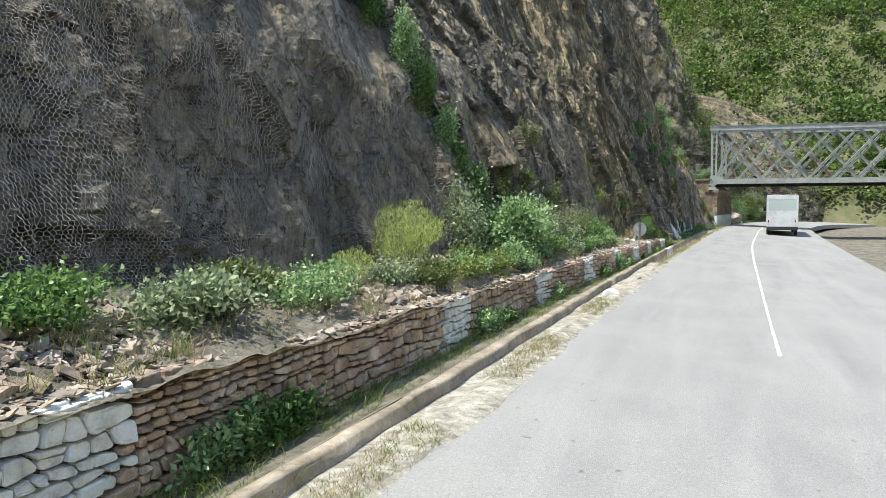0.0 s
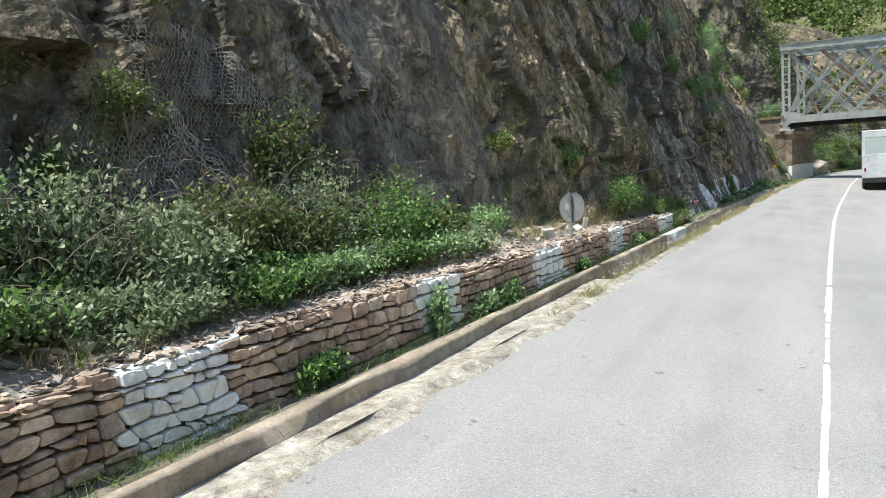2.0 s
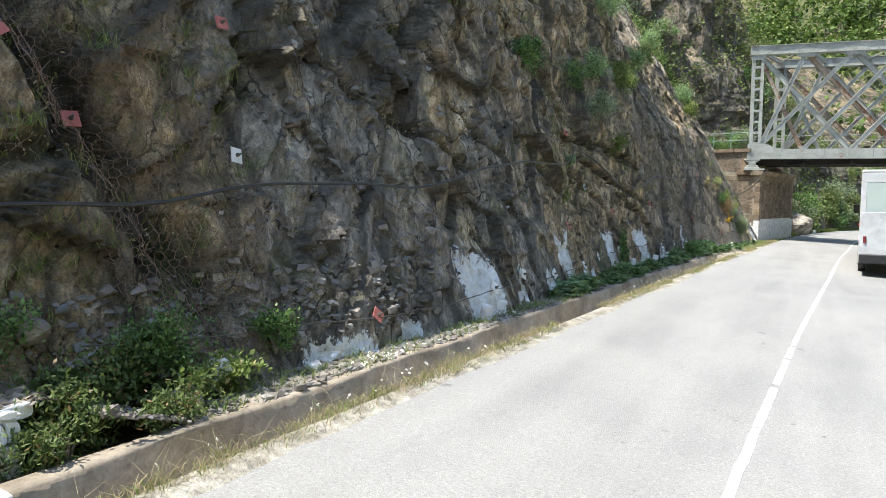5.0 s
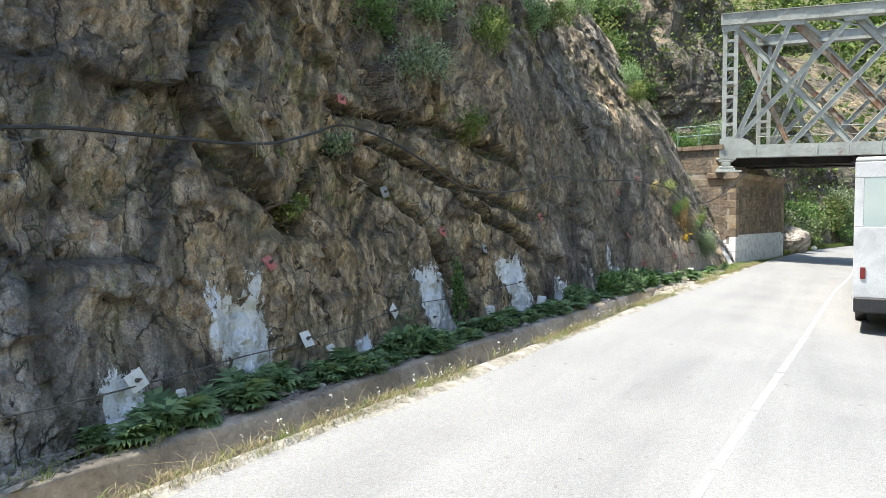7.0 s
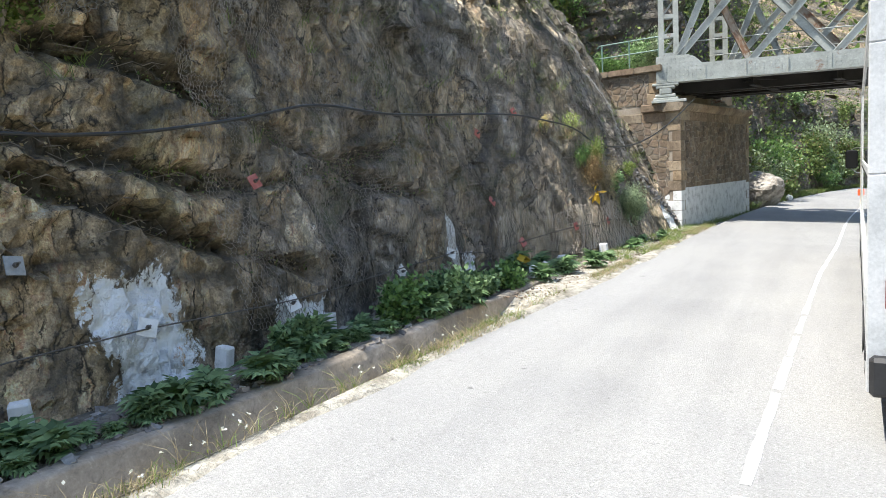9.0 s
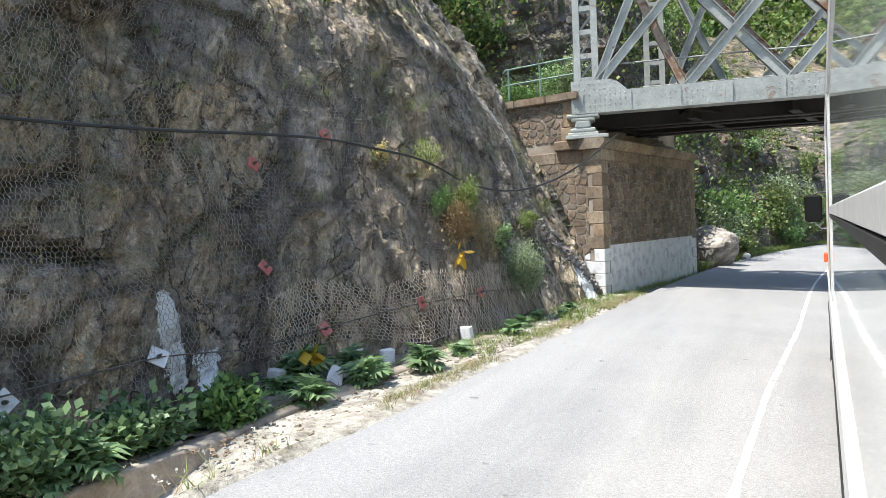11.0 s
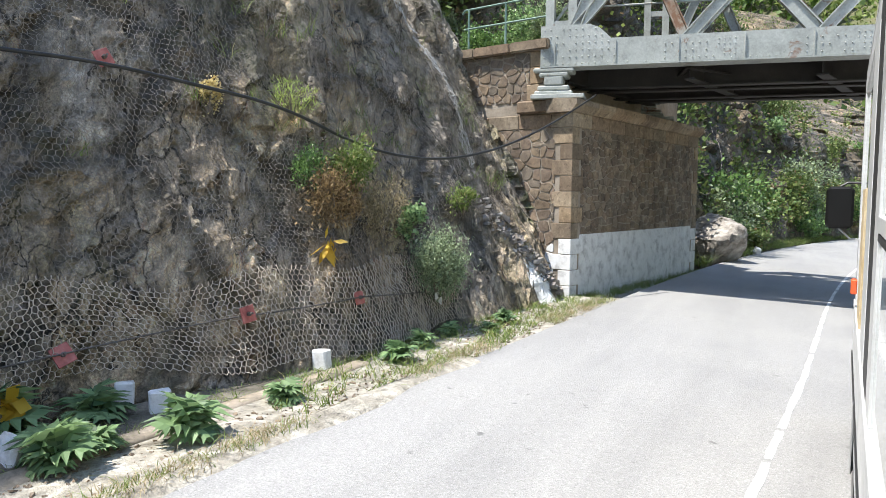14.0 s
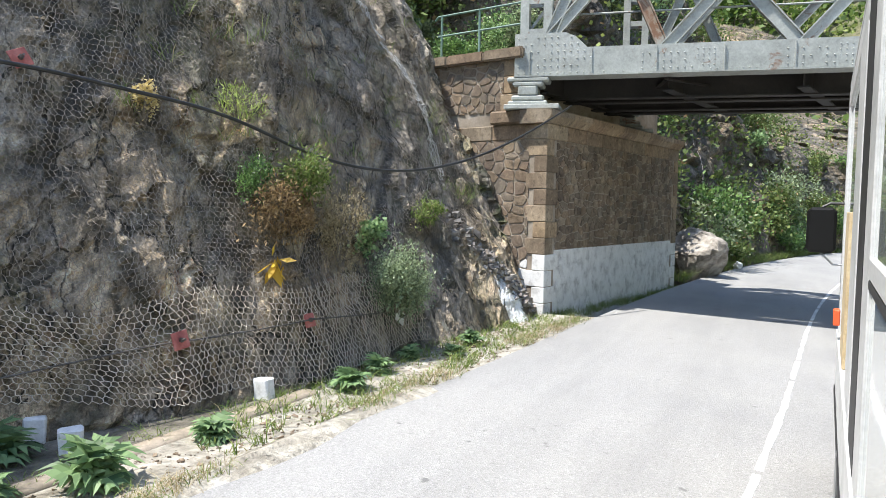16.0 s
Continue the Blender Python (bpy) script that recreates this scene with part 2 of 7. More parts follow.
    worn = math_node(nt, "ADD", sep.outputs[0], ramp(nt, fine, [(0.3, (0.0, 0.0, 0.0)), (0.7, (0.7, 0.7, 0.7))]))
    col = mix(nt, ramp(nt, worn, [(0.80, (0, 0, 0)), (0.92, (1, 1, 1))]), col, (0.80, 0.81, 0.80))
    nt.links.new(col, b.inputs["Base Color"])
    b.inputs["Roughness"].default_value = 0.86
    h = math_node(nt, "ADD", math_node(nt, "ADD", h1, h2), h3)
    h = math_node(nt, "MULTIPLY_ADD", fine, 0.035, h)
    h = math_node(nt, "MULTIPLY_ADD", grain, 0.008, h)
    h = math_node(nt, "MULTIPLY_ADD", mid, 0.16, h)
    bump(nt, b, h, 1.0, 1.0)
    return m


def asphalt_material():
    m, nt, b = material("asphalt")
    v = coords(nt)
    broad = tex_noise(nt, coords(nt, (1.2, 0.12, 1)), 0.9, 5, 0.6, 0.4)
    patch = tex_noise(nt, v, 0.5, 4, 0.5)
    grain = tex_noise(nt, v, 55.0, 5, 0.75)
    chips = node(nt, "ShaderNodeTexVoronoi", Scale=85.0)
    nt.links.new(v, chips.inputs["Vector"])
    col = ramp(nt, broad, [(0.32, (0.23, 0.228, 0.225)), (0.5, (0.268, 0.266, 0.26)), (0.7, (0.31, 0.306, 0.298))])
    col = mix(nt, ramp(nt, patch, [(0.4, (0, 0, 0)), (0.65, (0.5, 0.5, 0.5))]), col, (0.32, 0.315, 0.30))
    col = mix(nt, 0.5, col, ramp(nt, grain, [(0.3, (0.3, 0.3, 0.3)), (0.7, (0.72, 0.72, 0.72))]), "OVERLAY")
    speck = nt.nodes.new("ShaderNodeSeparateColor")
    nt.links.new(chips.outputs["Color"], speck.inputs[0])
    col = mix(nt, 0.4, col, ramp(nt, speck.outputs[0], [(0.0, (0.22, 0.22, 0.22)), (0.2, (0.45, 0.45, 0.45)), (0.8, (0.55, 0.55, 0.55)), (1.0, (0.8, 0.8, 0.8))]), "OVERLAY")
    holes = tex_noise(nt, v, 5.0, 3, 0.5)
    col = mix(nt, ramp(nt, holes, [(0.70, (0, 0, 0)), (0.76, (0.8, 0.8, 0.8))]), col, (0.12, 0.12, 0.118))
    nt.links.new(col, b.inputs["Base Color"])
    b.inputs["Roughness"].default_value = 0.8
    bump(nt, b, chips.outputs["Distance"], 0.4, 0.012)
    return m


def leaf_material(name, dark, light, gloss=0.45, dry=None):
    m, nt, b = material(name)
    rnd = island_random(nt)
    stops = [(0.0, dark), (0.8, light)]
    if dry:
        stops += [(0.92, light), (0.94, dry)]
    col = ramp(nt, rnd, stops)
    v = coords(nt)
    col = mix(nt, 0.3, col, ramp(nt, tex_noise(nt, v, 2.0, 3), [(0.3, (0.35, 0.35, 0.35)), (0.7, (0.7, 0.7, 0.7))]), "OVERLAY")
    nt.links.new(col, b.inputs["Base Color"])
    b.inputs["Roughness"].default_value = gloss
    b.inputs["Specular IOR Level"].default_value = 0.35
    tr = nt.nodes.new("ShaderNodeBsdfTranslucent")
    nt.links.new(col, tr.inputs[0])
    ms = nt.nodes.new("ShaderNodeMixShader")
    ms.inputs[0].default_value = 0.36
    nt.links.new(b.outputs[0], ms.inputs[1])
    nt.links.new(tr.outputs[0], ms.inputs[2])
    nt.links.new(ms.outputs[0], [n for n in nt.nodes if n.type == "OUTPUT_MATERIAL"][0].inputs[0])
    return m


ROCK = rock_material()
ASPHALT = asphalt_material()
SOIL = weathered("dry_soil", [(0.21, 0.188, 0.148), (0.36, 0.333, 0.277), (0.51, 0.487, 0.425)], 4.0, 25, 0.95, 0.8, 0.05, mottle=0.8)
EARTH = weathered("rubble_earth", [(0.085, 0.075, 0.056), (0.165, 0.148, 0.115), (0.28, 0.255, 0.21)], 1.5, 16, 0.95, 0.9, 0.07, mottle=0.8)
CONCRETE = weathered("gutter_concrete", [(0.18, 0.15, 0.113), (0.295, 0.248, 0.19), (0.43, 0.37, 0.30)], 1.4, 35, 0.9, 0.4, 0.008, mottle=0.5)
STONE = weathered("wall_stone", [(0.25, 0.185, 0.145), (0.39, 0.305, 0.245), (0.55, 0.47, 0.40)], 2.2, 30, 0.88, 0.7, 0.02, tint="object", mottle=0.8)
STONE_J = weathered("wall_stone_joined", [(0.25, 0.185, 0.145), (0.39, 0.305, 0.245), (0.55, 0.47, 0.40)], 2.2, 30, 0.88, 0.7, 0.02, tint="island", mottle=0.8)
CHIP = weathered("pale_stone_chips", [(0.19, 0.165, 0.14), (0.30, 0.265, 0.23), (0.45, 0.41, 0.37)], 2.2, 30, 0.9, 0.5, 0.01, tint="island", mottle=0.4)
LIME = weathered("limewash", [(0.46, 0.45, 0.43), (0.74, 0.735, 0.71), (0.83, 0.825, 0.80)], 4.0, 45, 0.85, 0.5, 0.012, mottle=0.35)
LIME_ROAD = weathered("road_paint", [(0.42, 0.42, 0.415), (0.72, 0.72, 0.71), (0.82, 0.82, 0.81)], 6.0, 50, 0.75, 0.3, 0.004)
LIME_OLD = weathered("stained_limewash", [(0.26, 0.25, 0.23), (0.56, 0.55, 0.53), (0.74, 0.735, 0.715)], 3.0, 40, 0.85, 0.4, 0.01, mottle=0.8)
TURF = weathered("scrubby_turf", [(0.05, 0.06, 0.022), (0.09, 0.10, 0.04), (0.17, 0.15, 0.09)], 0.15, 1.5, 0.95, 0.6, 0.3)
MORTAR = weathered("dark_mortar", [(0.07, 0.057, 0.044), (0.13, 0.105, 0.08), (0.20, 0.165, 0.13)], 3.0, 30, 0.95, 0.7, 0.02)
PIER_STONE = weathered("pier_rubble", [(0.115, 0.093, 0.07), (0.185, 0.15, 0.113), (0.27, 0.225, 0.172)], 2.0, 30, 0.88, 0.7, 0.02, tint="object", mottle=0.8)
PIER_STONE_J = weathered("pier_rubble_joined", [(0.115, 0.093, 0.07), (0.185, 0.15, 0.113), (0.27, 0.225, 0.172)], 2.0, 30, 0.88, 0.7, 0.02, tint="island", mottle=0.8)
PIER_MORTAR = weathered("pier_mortar", [(0.20, 0.165, 0.125), (0.31, 0.262, 0.205), (0.42, 0.365, 0.295)], 2.0, 35, 0.92, 0.5, 0.012)
DRESSED = weathered("dressed_sandstone", [(0.15, 0.115, 0.08), (0.225, 0.178, 0.125), (0.30, 0.245, 0.18)], 1.6, 40, 0.85, 0.4, 0.01, tint="object", mottle=0.8)
STEEL = weathered("grey_green_bridge_paint", [(0.25, 0.262, 0.24), (0.355, 0.37, 0.34), (0.43, 0.445, 0.415)], 1.1, 25, 0.6, 0.25, 0.004, mottle=0.3, rust=0.67)
RUSTY = weathered("rusted_bridge_steel", [(0.24, 0.14, 0.085), (0.33, 0.28, 0.22), (0.40, 0.41, 0.37)], 1.1, 25, 0.75, 0.5, 0.006, rust=0.56)
# deck underside: near-black colour stands in for the shade below the bridge
SHADED_STEEL = weathered("shaded_underside_steel", [(0.014, 0.012, 0.01), (0.025, 0.021, 0.018), (0.045, 0.039, 0.033)], 1.2, 25, 0.7, 0.3, 0.004)


# ---------------------------------------------------------------- mesh kit
def mesh_object(name, verts, faces, mat, parent=None, smooth=False):
    me = bpy.data.meshes.new(name)
    me.from_pydata([tuple(map(float, v)) for v in verts], [], [tuple(map(int, f)) for f in faces])
    if smooth:
        me.polygons.foreach_set("use_smooth", [True] * len(me.polygons))
    me.materials.append(mat)
    ob = new(name, me)
    if parent is not None:
        ob.parent = parent
    return ob


def array_object(name, verts, faces, mat, parent=None, smooth=False):
    """Verts (n, 3) and faces (m, k) as arrays: for large meshes."""
    verts, faces = np.ascontiguousarray(verts, np.float32), np.ascontiguousarray(faces, np.int32)
    me = bpy.data.meshes.new(name)
    k = faces.shape[1]
    me.vertices.add(len(verts))
    me.vertices.foreach_set("co", verts.ravel())
    me.loops.add(faces.size)
    me.loops.foreach_set("vertex_index", faces.ravel())
    me.polygons.add(len(faces))
    me.polygons.foreach_set("loop_start", np.arange(0, faces.size, k, dtype=np.int32))
    me.polygons.foreach_set("loop_total", np.full(len(faces), k, np.int32))
    me.polygons.foreach_set("use_smooth", np.full(len(faces), smooth, bool))
    me.update(calc_edges=True)
    me.materials.append(mat)
    ob = new(name, me)
    if parent is not None:
        ob.parent = parent
    return ob


def grid_faces(nu, nv):
    a = np.arange(nu * nv).reshape(nu, nv)
    return np.stack([a[:-1, :-1], a[1:, :-1], a[1:, 1:], a[:-1, 1:]], -1).reshape(-1, 4)


def part(name, bm, mat, parent=None, label="", smooth=False):
    me = bpy.data.meshes.new(name)
    bm.to_mesh(me)
    bm.free()
    if smooth:
        me.polygons.foreach_set("use_smooth", [True] * len(me.polygons))
    me.materials.append(mat)
    ob = new(name, me)
    if parent is not None:
        ob.parent = parent
    if label:
        ob["label"] = label
    return ob


def thing(name, at=(0, 0, 0), label="", category="", group="", kind=""):
    ob = new(name)
    ob.location = at
    return tagged(ob, label, category, group, kind)


def add_box(bm, size, m=Matrix(), bevel=0.0):
    """A box of that size round the origin of m."""
    r = bmesh.ops.create_cube(bm, size=1.0)
    bmesh.ops.transform(bm, matrix=m @ Matrix.Diagonal((*size, 1)), verts=r["verts"])
    if bevel:
        edges = list({e for v in r["verts"] for e in v.link_edges})
        bmesh.ops.bevel(bm, geom=edges, offset=bevel, segments=1, affect="EDGES")
    return r["verts"]


def box(size, m=Matrix(), bevel=0.0):
    bm = bmesh.new()
    add_box(bm, size, m, bevel)
    return bm


def bar_matrix(a, b, up=(0, 0, 1)):
    """A pose whose x runs from a to b, from their middle."""
    a, b = Vector(a), Vector(b)
    x = (b - a).normalized()
    z = Vector(up)
    yv = z.cross(x)
    if yv.length < 1e-4:
        yv = Vector((0, 1, 0)).cross(x)
    yv.normalize()
    z = x.cross(yv)
    m = Matrix((x, yv, z)).transposed().to_4x4()
    m.translation = (a + b) / 2
    return m


def bar(bm, a, b, w, h, up=(0, 0, 1), bevel=0.0):
    add_box(bm, ((Vector(b) - Vector(a)).length, w, h), bar_matrix(a, b, up), bevel)


def tube_arrays(points, radius, sides=6):
    """Verts and quads of a tube along points."""
    pts = np.array(points, float)
    tang = np.gradient(pts, axis=0)
    tang /= np.linalg.norm(tang, axis=1)[:, None] + 1e-9
    ref = np.where(np.abs(tang[:, 2:3]) > 0.9, [[1.0, 0, 0]], [[0, 0, 1.0]])
    u = np.cross(tang, ref)
    u /= np.linalg.norm(u, axis=1)[:, None] + 1e-9
    w = np.cross(tang, u)
    r = np.broadcast_to(np.asarray(radius, float), (len(pts),))
    ang = np.arange(sides) * 2 * np.pi / sides
    v = pts[:, None] + r[:, None, None] * (np.cos(ang)[None, :, None] * u[:, None] + np.sin(ang)[None, :, None] * w[:, None])
    i = np.arange(len(pts) - 1)[:, None] * sides
    k = np.arange(sides)[None]
    f = np.stack([i + k, i + (k + 1) % sides, i + sides + (k + 1) % sides, i + sides + k], -1).reshape(-1, 4)
    return v.reshape(-1, 3), f


class Heap:
    """Gathers verts and quads of many small pieces for one mesh."""

    def __init__(self):
        self.v, self.f, self.n = [], [], 0

    def add(self, v, f):
        v, f = np.asarray(v, float), np.asarray(f, int)
        self.v.append(v)
        self.f.append(f + self.n)
        self.n += len(v)

    def make(self, name, mat, parent=None, smooth=False):
        return array_object(name, np.concatenate(self.v), np.concatenate(self.f), mat, parent, smooth)


# ---------------------------------------------------------------- ground and road
def build_ground():
    ys = np.concatenate([np.linspace(-600, -30, 20), np.linspace(-20, 140, 81), np.linspace(150, 1500, 40)])
    xs = np.concatenate([np.linspace(-700, -40, 20), np.linspace(-34, 34, 35), np.linspace(40, 700, 20)])
    X, Y = np.meshgrid(xs, ys, indexing="ij")
    Z = -0.9 - BANK * np.clip(X, -12, 12)
    ob = array_object("ground", np.stack([X, Y, Z], -1).reshape(-1, 3), grid_faces(len(xs), len(ys))[:, ::-1], EARTH)
    tagged(ob, "dry brown earth of the gorge floor", "ground", kind="structure")


def verge_width(ys):
    return np.interp(ys, [18, 29, 60, 74, 80], [0.9, 0.42, 0.36, 0.36, 0.6])


def ribbon(name, s_profile, mat, y0, y1, step, label, category, wobble=0.0, salt=3, smooth=True, pinch=False, dip=None):
    """A strip along the road: s_profile holds (s, z above the road plane)."""
    ys = np.arange(y0, y1 + step / 2, step)
    rows = []
    for k, (s, h) in enumerate(s_profile):
        if pinch and -2.7 < s < -1.93:
            s = -1.93 + (s + 1.93) * verge_width(ys)
        x = np.array([bend(y) for y in ys]) + s
        n = fbm(np.stack([ys * 0.9, np.full(len(ys), 7.7 * k), np.zeros(len(ys))], 1), 3, salt + k) * wobble
        z = -BANK * x + h + n * 0.35
        if dip:
            z = z - dip[2] * (1 - np.clip((ys - dip[0]) / (dip[1] - dip[0]), 0, 1)) ** 1.5
        rows.append(np.stack([x + n, ys, z], 1))
    V = np.stack(rows, 0)
    ob = array_object(name, V.reshape(-1, 3), grid_faces(len(s_profile), len(ys))[:, ::-1], mat, smooth=smooth)
    return tagged(ob, label, category, kind="structure")


CENTRE = [(9, 1.62), (26, 1.5), (36, 1.38), (46, 1.28), (53, 1.29), (64, 1.41), (75, 1.42), (80, 1.56), (130, 1.7)]


def build_road():
    prof = [(-1.95, -0.5), (-1.93, 0.0)] + [(-1.93 + 0.4 * k, 0.0) for k in range(1, 22)] + [(6.6, -0.5)]
    ribbon("road", prof, ASPHALT, -40, 172, 0.8, "sun-bleached grey asphalt road", "road", 0.0, smooth=False)
    # worn solid centre line, with gaps where it has rubbed off
    rng = random.Random(5)
    heap = Heap()
    y = 13.0
    while y < 130:
        ln = rng.uniform(0.5, 1.4)
        n = 5
        w = (0.03 if y < 30 else 0.045 if y < 68 else 0.036) * rng.uniform(0.85, 1.05)
        rows = []
        for k in range(n):
            yy = y + ln * k / (n - 1)
            x = bend(yy) + lerp_keys(yy, CENTRE)
            for q in (-1, 1):
                xx = x + q * (w + rng.uniform(-0.008, 0.008))
                rows.append((xx, yy, road_z(xx) + 0.004))
        heap.add(rows, [(2 * k, 2 * k + 1, 2 * k + 3, 2 * k + 2) for k in range(n - 1)])
        y += ln + (rng.uniform(0.03, 0.2) if rng.random() < 0.35 else 0.0)
    ob = heap.make("road_marking", LIME_ROAD)
    tagged(ob, "worn white centre line painted on the asphalt", "road marking", kind="structure")


VERGE = [(-1.70, -0.05), (-1.86, 0.004), (-2.0, 0.022), (-2.2, 0.03), (-2.33, 0.01), (-2.42, -0.03), (-2.5, -0.5), (-2.96, -0.56)]
CURB = [(-2.92, -0.62), (-2.97, -0.12), (-2.99, -0.09), (-3.13, -0.085), (-3.14, -0.2)]
LEDGE = [(-3.08, -0.14), (-3.14, -0.09), (-3.25, -0.16), (-3.6, -0.23), (-4.4, -0.30)]


LEDGE_LOW = [(-3.08, -0.14), (-3.14, -0.09), (-3.3, -0.115), (-3.6, -0.16), (-4.5, -0.28)]
SHOULDER = [(-1.8, -0.06), (-1.9, -0.012), (-2.3, -0.07), (-2.7, -0.10), (-3.0, -0.12), (-3.2, -0.15), (-3.6, -0.24), (-4.6, -0.30)]


def build_edges():
    ribbon("verge", VERGE[:-2] + [(-2.52, -0.20), (-2.74, -0.25), (-2.96, -0.27)], SOIL, -20, 33, 0.25, "dusty dry-grass verge along the asphalt", "verge", 0.07, 11, pinch=True)
    ribbon("verge", VERGE, SOIL, 32.8, 78, 0.25, "dusty dry-grass verge along the asphalt", "verge", 0.05, 11, pinch=True)
    ribbon("shoulder", SHOULDER, SOIL, 69.6, 84.6, 0.2, "pale gravel shoulder between the asphalt and the rock", "shoulder", 0.05, 61, dip=(69.8, 71.6, 0.55))
    ribbon("ledge", LEDGE, EARTH, -20, 44.2, 0.2, "dark weedy soil ledge beside the gutter", "ledge", 0.05, 37)
    ribbon("ledge", LEDGE_LOW, EARTH, 44, 77, 0.2, "dark weedy soil ledge below the rock", "ledge", 0.05, 38)
    ribbon("gutter", CURB, CONCRETE, -20, 77.4, 0.22, "stained brown concrete roadside gutter", "gutter", 0.045, 23)
    ribbon("gutter_limewash", [(s + 0.012, h + 0.006) for s, h in CURB], LIME_OLD, 40.0, 42.64, 0.22, "whitewashed stretch of the gutter's concrete face", "gutter", 0.045, 23)


# ---------------------------------------------------------------- cliff
FOOT = [(-14, -6.4), (5, -6.1), (14, -5.7), (19, -5.3), (24, -5.4), (28, -5.0), (34, -4.6), (37, -3.95), (41, -3.6), (45.4, -3.45), (48, -3.05),
        (50, -2.95), (52, -2.68), (56, -3.0), (60.6, -3.4), (64, -3.22), (66, -3.0), (69, -3.0), (72.4, -2.98), (74.6, -2.58), (76.2, -1.85),
        (78, -1.5), (80, -1.5), (82, -1.3), (83.6, -1.05), (84.9, -1.25), (85.7, -3.2), (86.5, -4.6), (92, -4.4), (93.4, -1.2), (95, 0.2), (98, 0.7), (104, 1.3),
        (111, 2.6)] + [(y, bend(y) - 3.2) for y in range(116, 181, 4)]
LEAN = [(-14, 0.33), (38, 0.33), (44, 0.37), (50, 0.36), (56, 0.33), (62, 0.30), (66, 0.22), (70, 0.24), (75, 0.25), (77, 0.35), (80, 0.38), (82, 0.45), (84, 0.54), (86, 0.42),
        (93, 0.36), (100, 0.38), (130, 0.45), (200, 0.7)]


UPPER = [(-14, 0.47), (30, 0.46), (40, 0.33), (48, 0.28), (62, 0.27), (66, 0.30), (70, 0.42), (74, 0.58), (77, 0.62), (85, 0.62), (86.5, 0.42), (93, 0.36), (104, 0.38), (114, 0.45), (122, 1.4), (132, 2.6), (200, 2.8)]


def cliff_x(y, z):
    """The mean face of the cliff."""
    y, z = np.asarray(y, float), np.asarray(z, float)
    f = np.interp(y, [k[0] for k in FOOT], [k[1] for k in FOOT])
    lean = np.interp(y, [k[0] for k in LEAN], [k[1] for k in LEAN])
    h = z - 0.5
    upper = np.interp(y, [k[0] for k in UPPER], [k[1] for k in UPPER])
    return f - lean * np.clip(h, -1.5, 5) - upper * np.clip(h - 5, 0, 60)


# white paint on the rock: y, z, half width, half height
PAINT = [(51.4, 0.36, 0.62, 0.72), (47.3, -0.12, 0.6, 0.42), (48.9, 0.0, 0.35, 0.3), (56.8, 0.3, 0.36, 0.9), (61.95, 0.2, 0.45, 0.92), (65.2, 0.36, 0.5, 0.85),
         (67.6, 0.0, 0.5, 0.45), (72.2, 0.75, 0.13, 0.6), (72.6, 0.15, 0.16, 0.3), (83.4, 0.3, 0.3, 0.5), (59.4, -0.1, 0.2, 0.25), (53.3, 0.2, 0.12, 0.45), (54.9, 0.15, 0.2, 0.4), (74.9, -0.2, 0.25, 0.2)]


def rock_relief(P, rough=1.0):
    """How far the rock stands out at points P (before relief), with its crack mask."""
    q = P.copy()
    # beds stand steeply and lean towards the road's far end
    dip = np.stack([q[:, 0], q[:, 1] * 0.93 - q[:, 2] * 0.36, q[:, 2] * 0.93 + q[:, 1] * 0.36], 1)
    dip = dip + 0.25 * np.stack([value_noise(q * 0.8, 301), value_noise(q * 0.8, 303), value_noise(q * 0.8, 305)], 1)
    v1, c1 = facets(dip * (0.42, 0.55, 0.34), 3, 1.1)
    v2, c2 = facets(dip * (1.1, 1.35, 0.85) + 5.1, 29, 1.0)
    v3, c3 = facets(dip * (2.6, 3.2, 2.0) + 9.7, 57, 0.9)
    v4, c4 = facets(dip * (5.5, 7.0, 4.4) + 3.3, 83, 0.9)
    # past y = 66 the face is planar and only its grain is rough
    big = np.interp(P[:, 1], [30, 36, 44, 47, 53, 57, 62, 68, 84, 88], [0.8, 0.5, 0.55, 0.75, 0.7, 0.5, 0.55, 0.42, 0.42, 1.0])
    small = np.interp(P[:, 1], [30, 36, 44, 48, 54, 58, 70, 84, 88], [1.0, 0.7, 0.6, 0.55, 0.7, 0.8, 1.0, 1.0, 1.2])
    d = big * (0.85 * v1 + 0.40 * v2 + 0.32 * fbm(q * 0.30, 3, 71)) + small * (0.20 * v3 + 0.08 * v4 + 0.10 * fbm(q * 1.5, 4, 91))
    # the mask drops low at facet joints, so crevice shade goes into the colour
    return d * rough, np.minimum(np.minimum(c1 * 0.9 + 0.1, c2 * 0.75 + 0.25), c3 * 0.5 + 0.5)


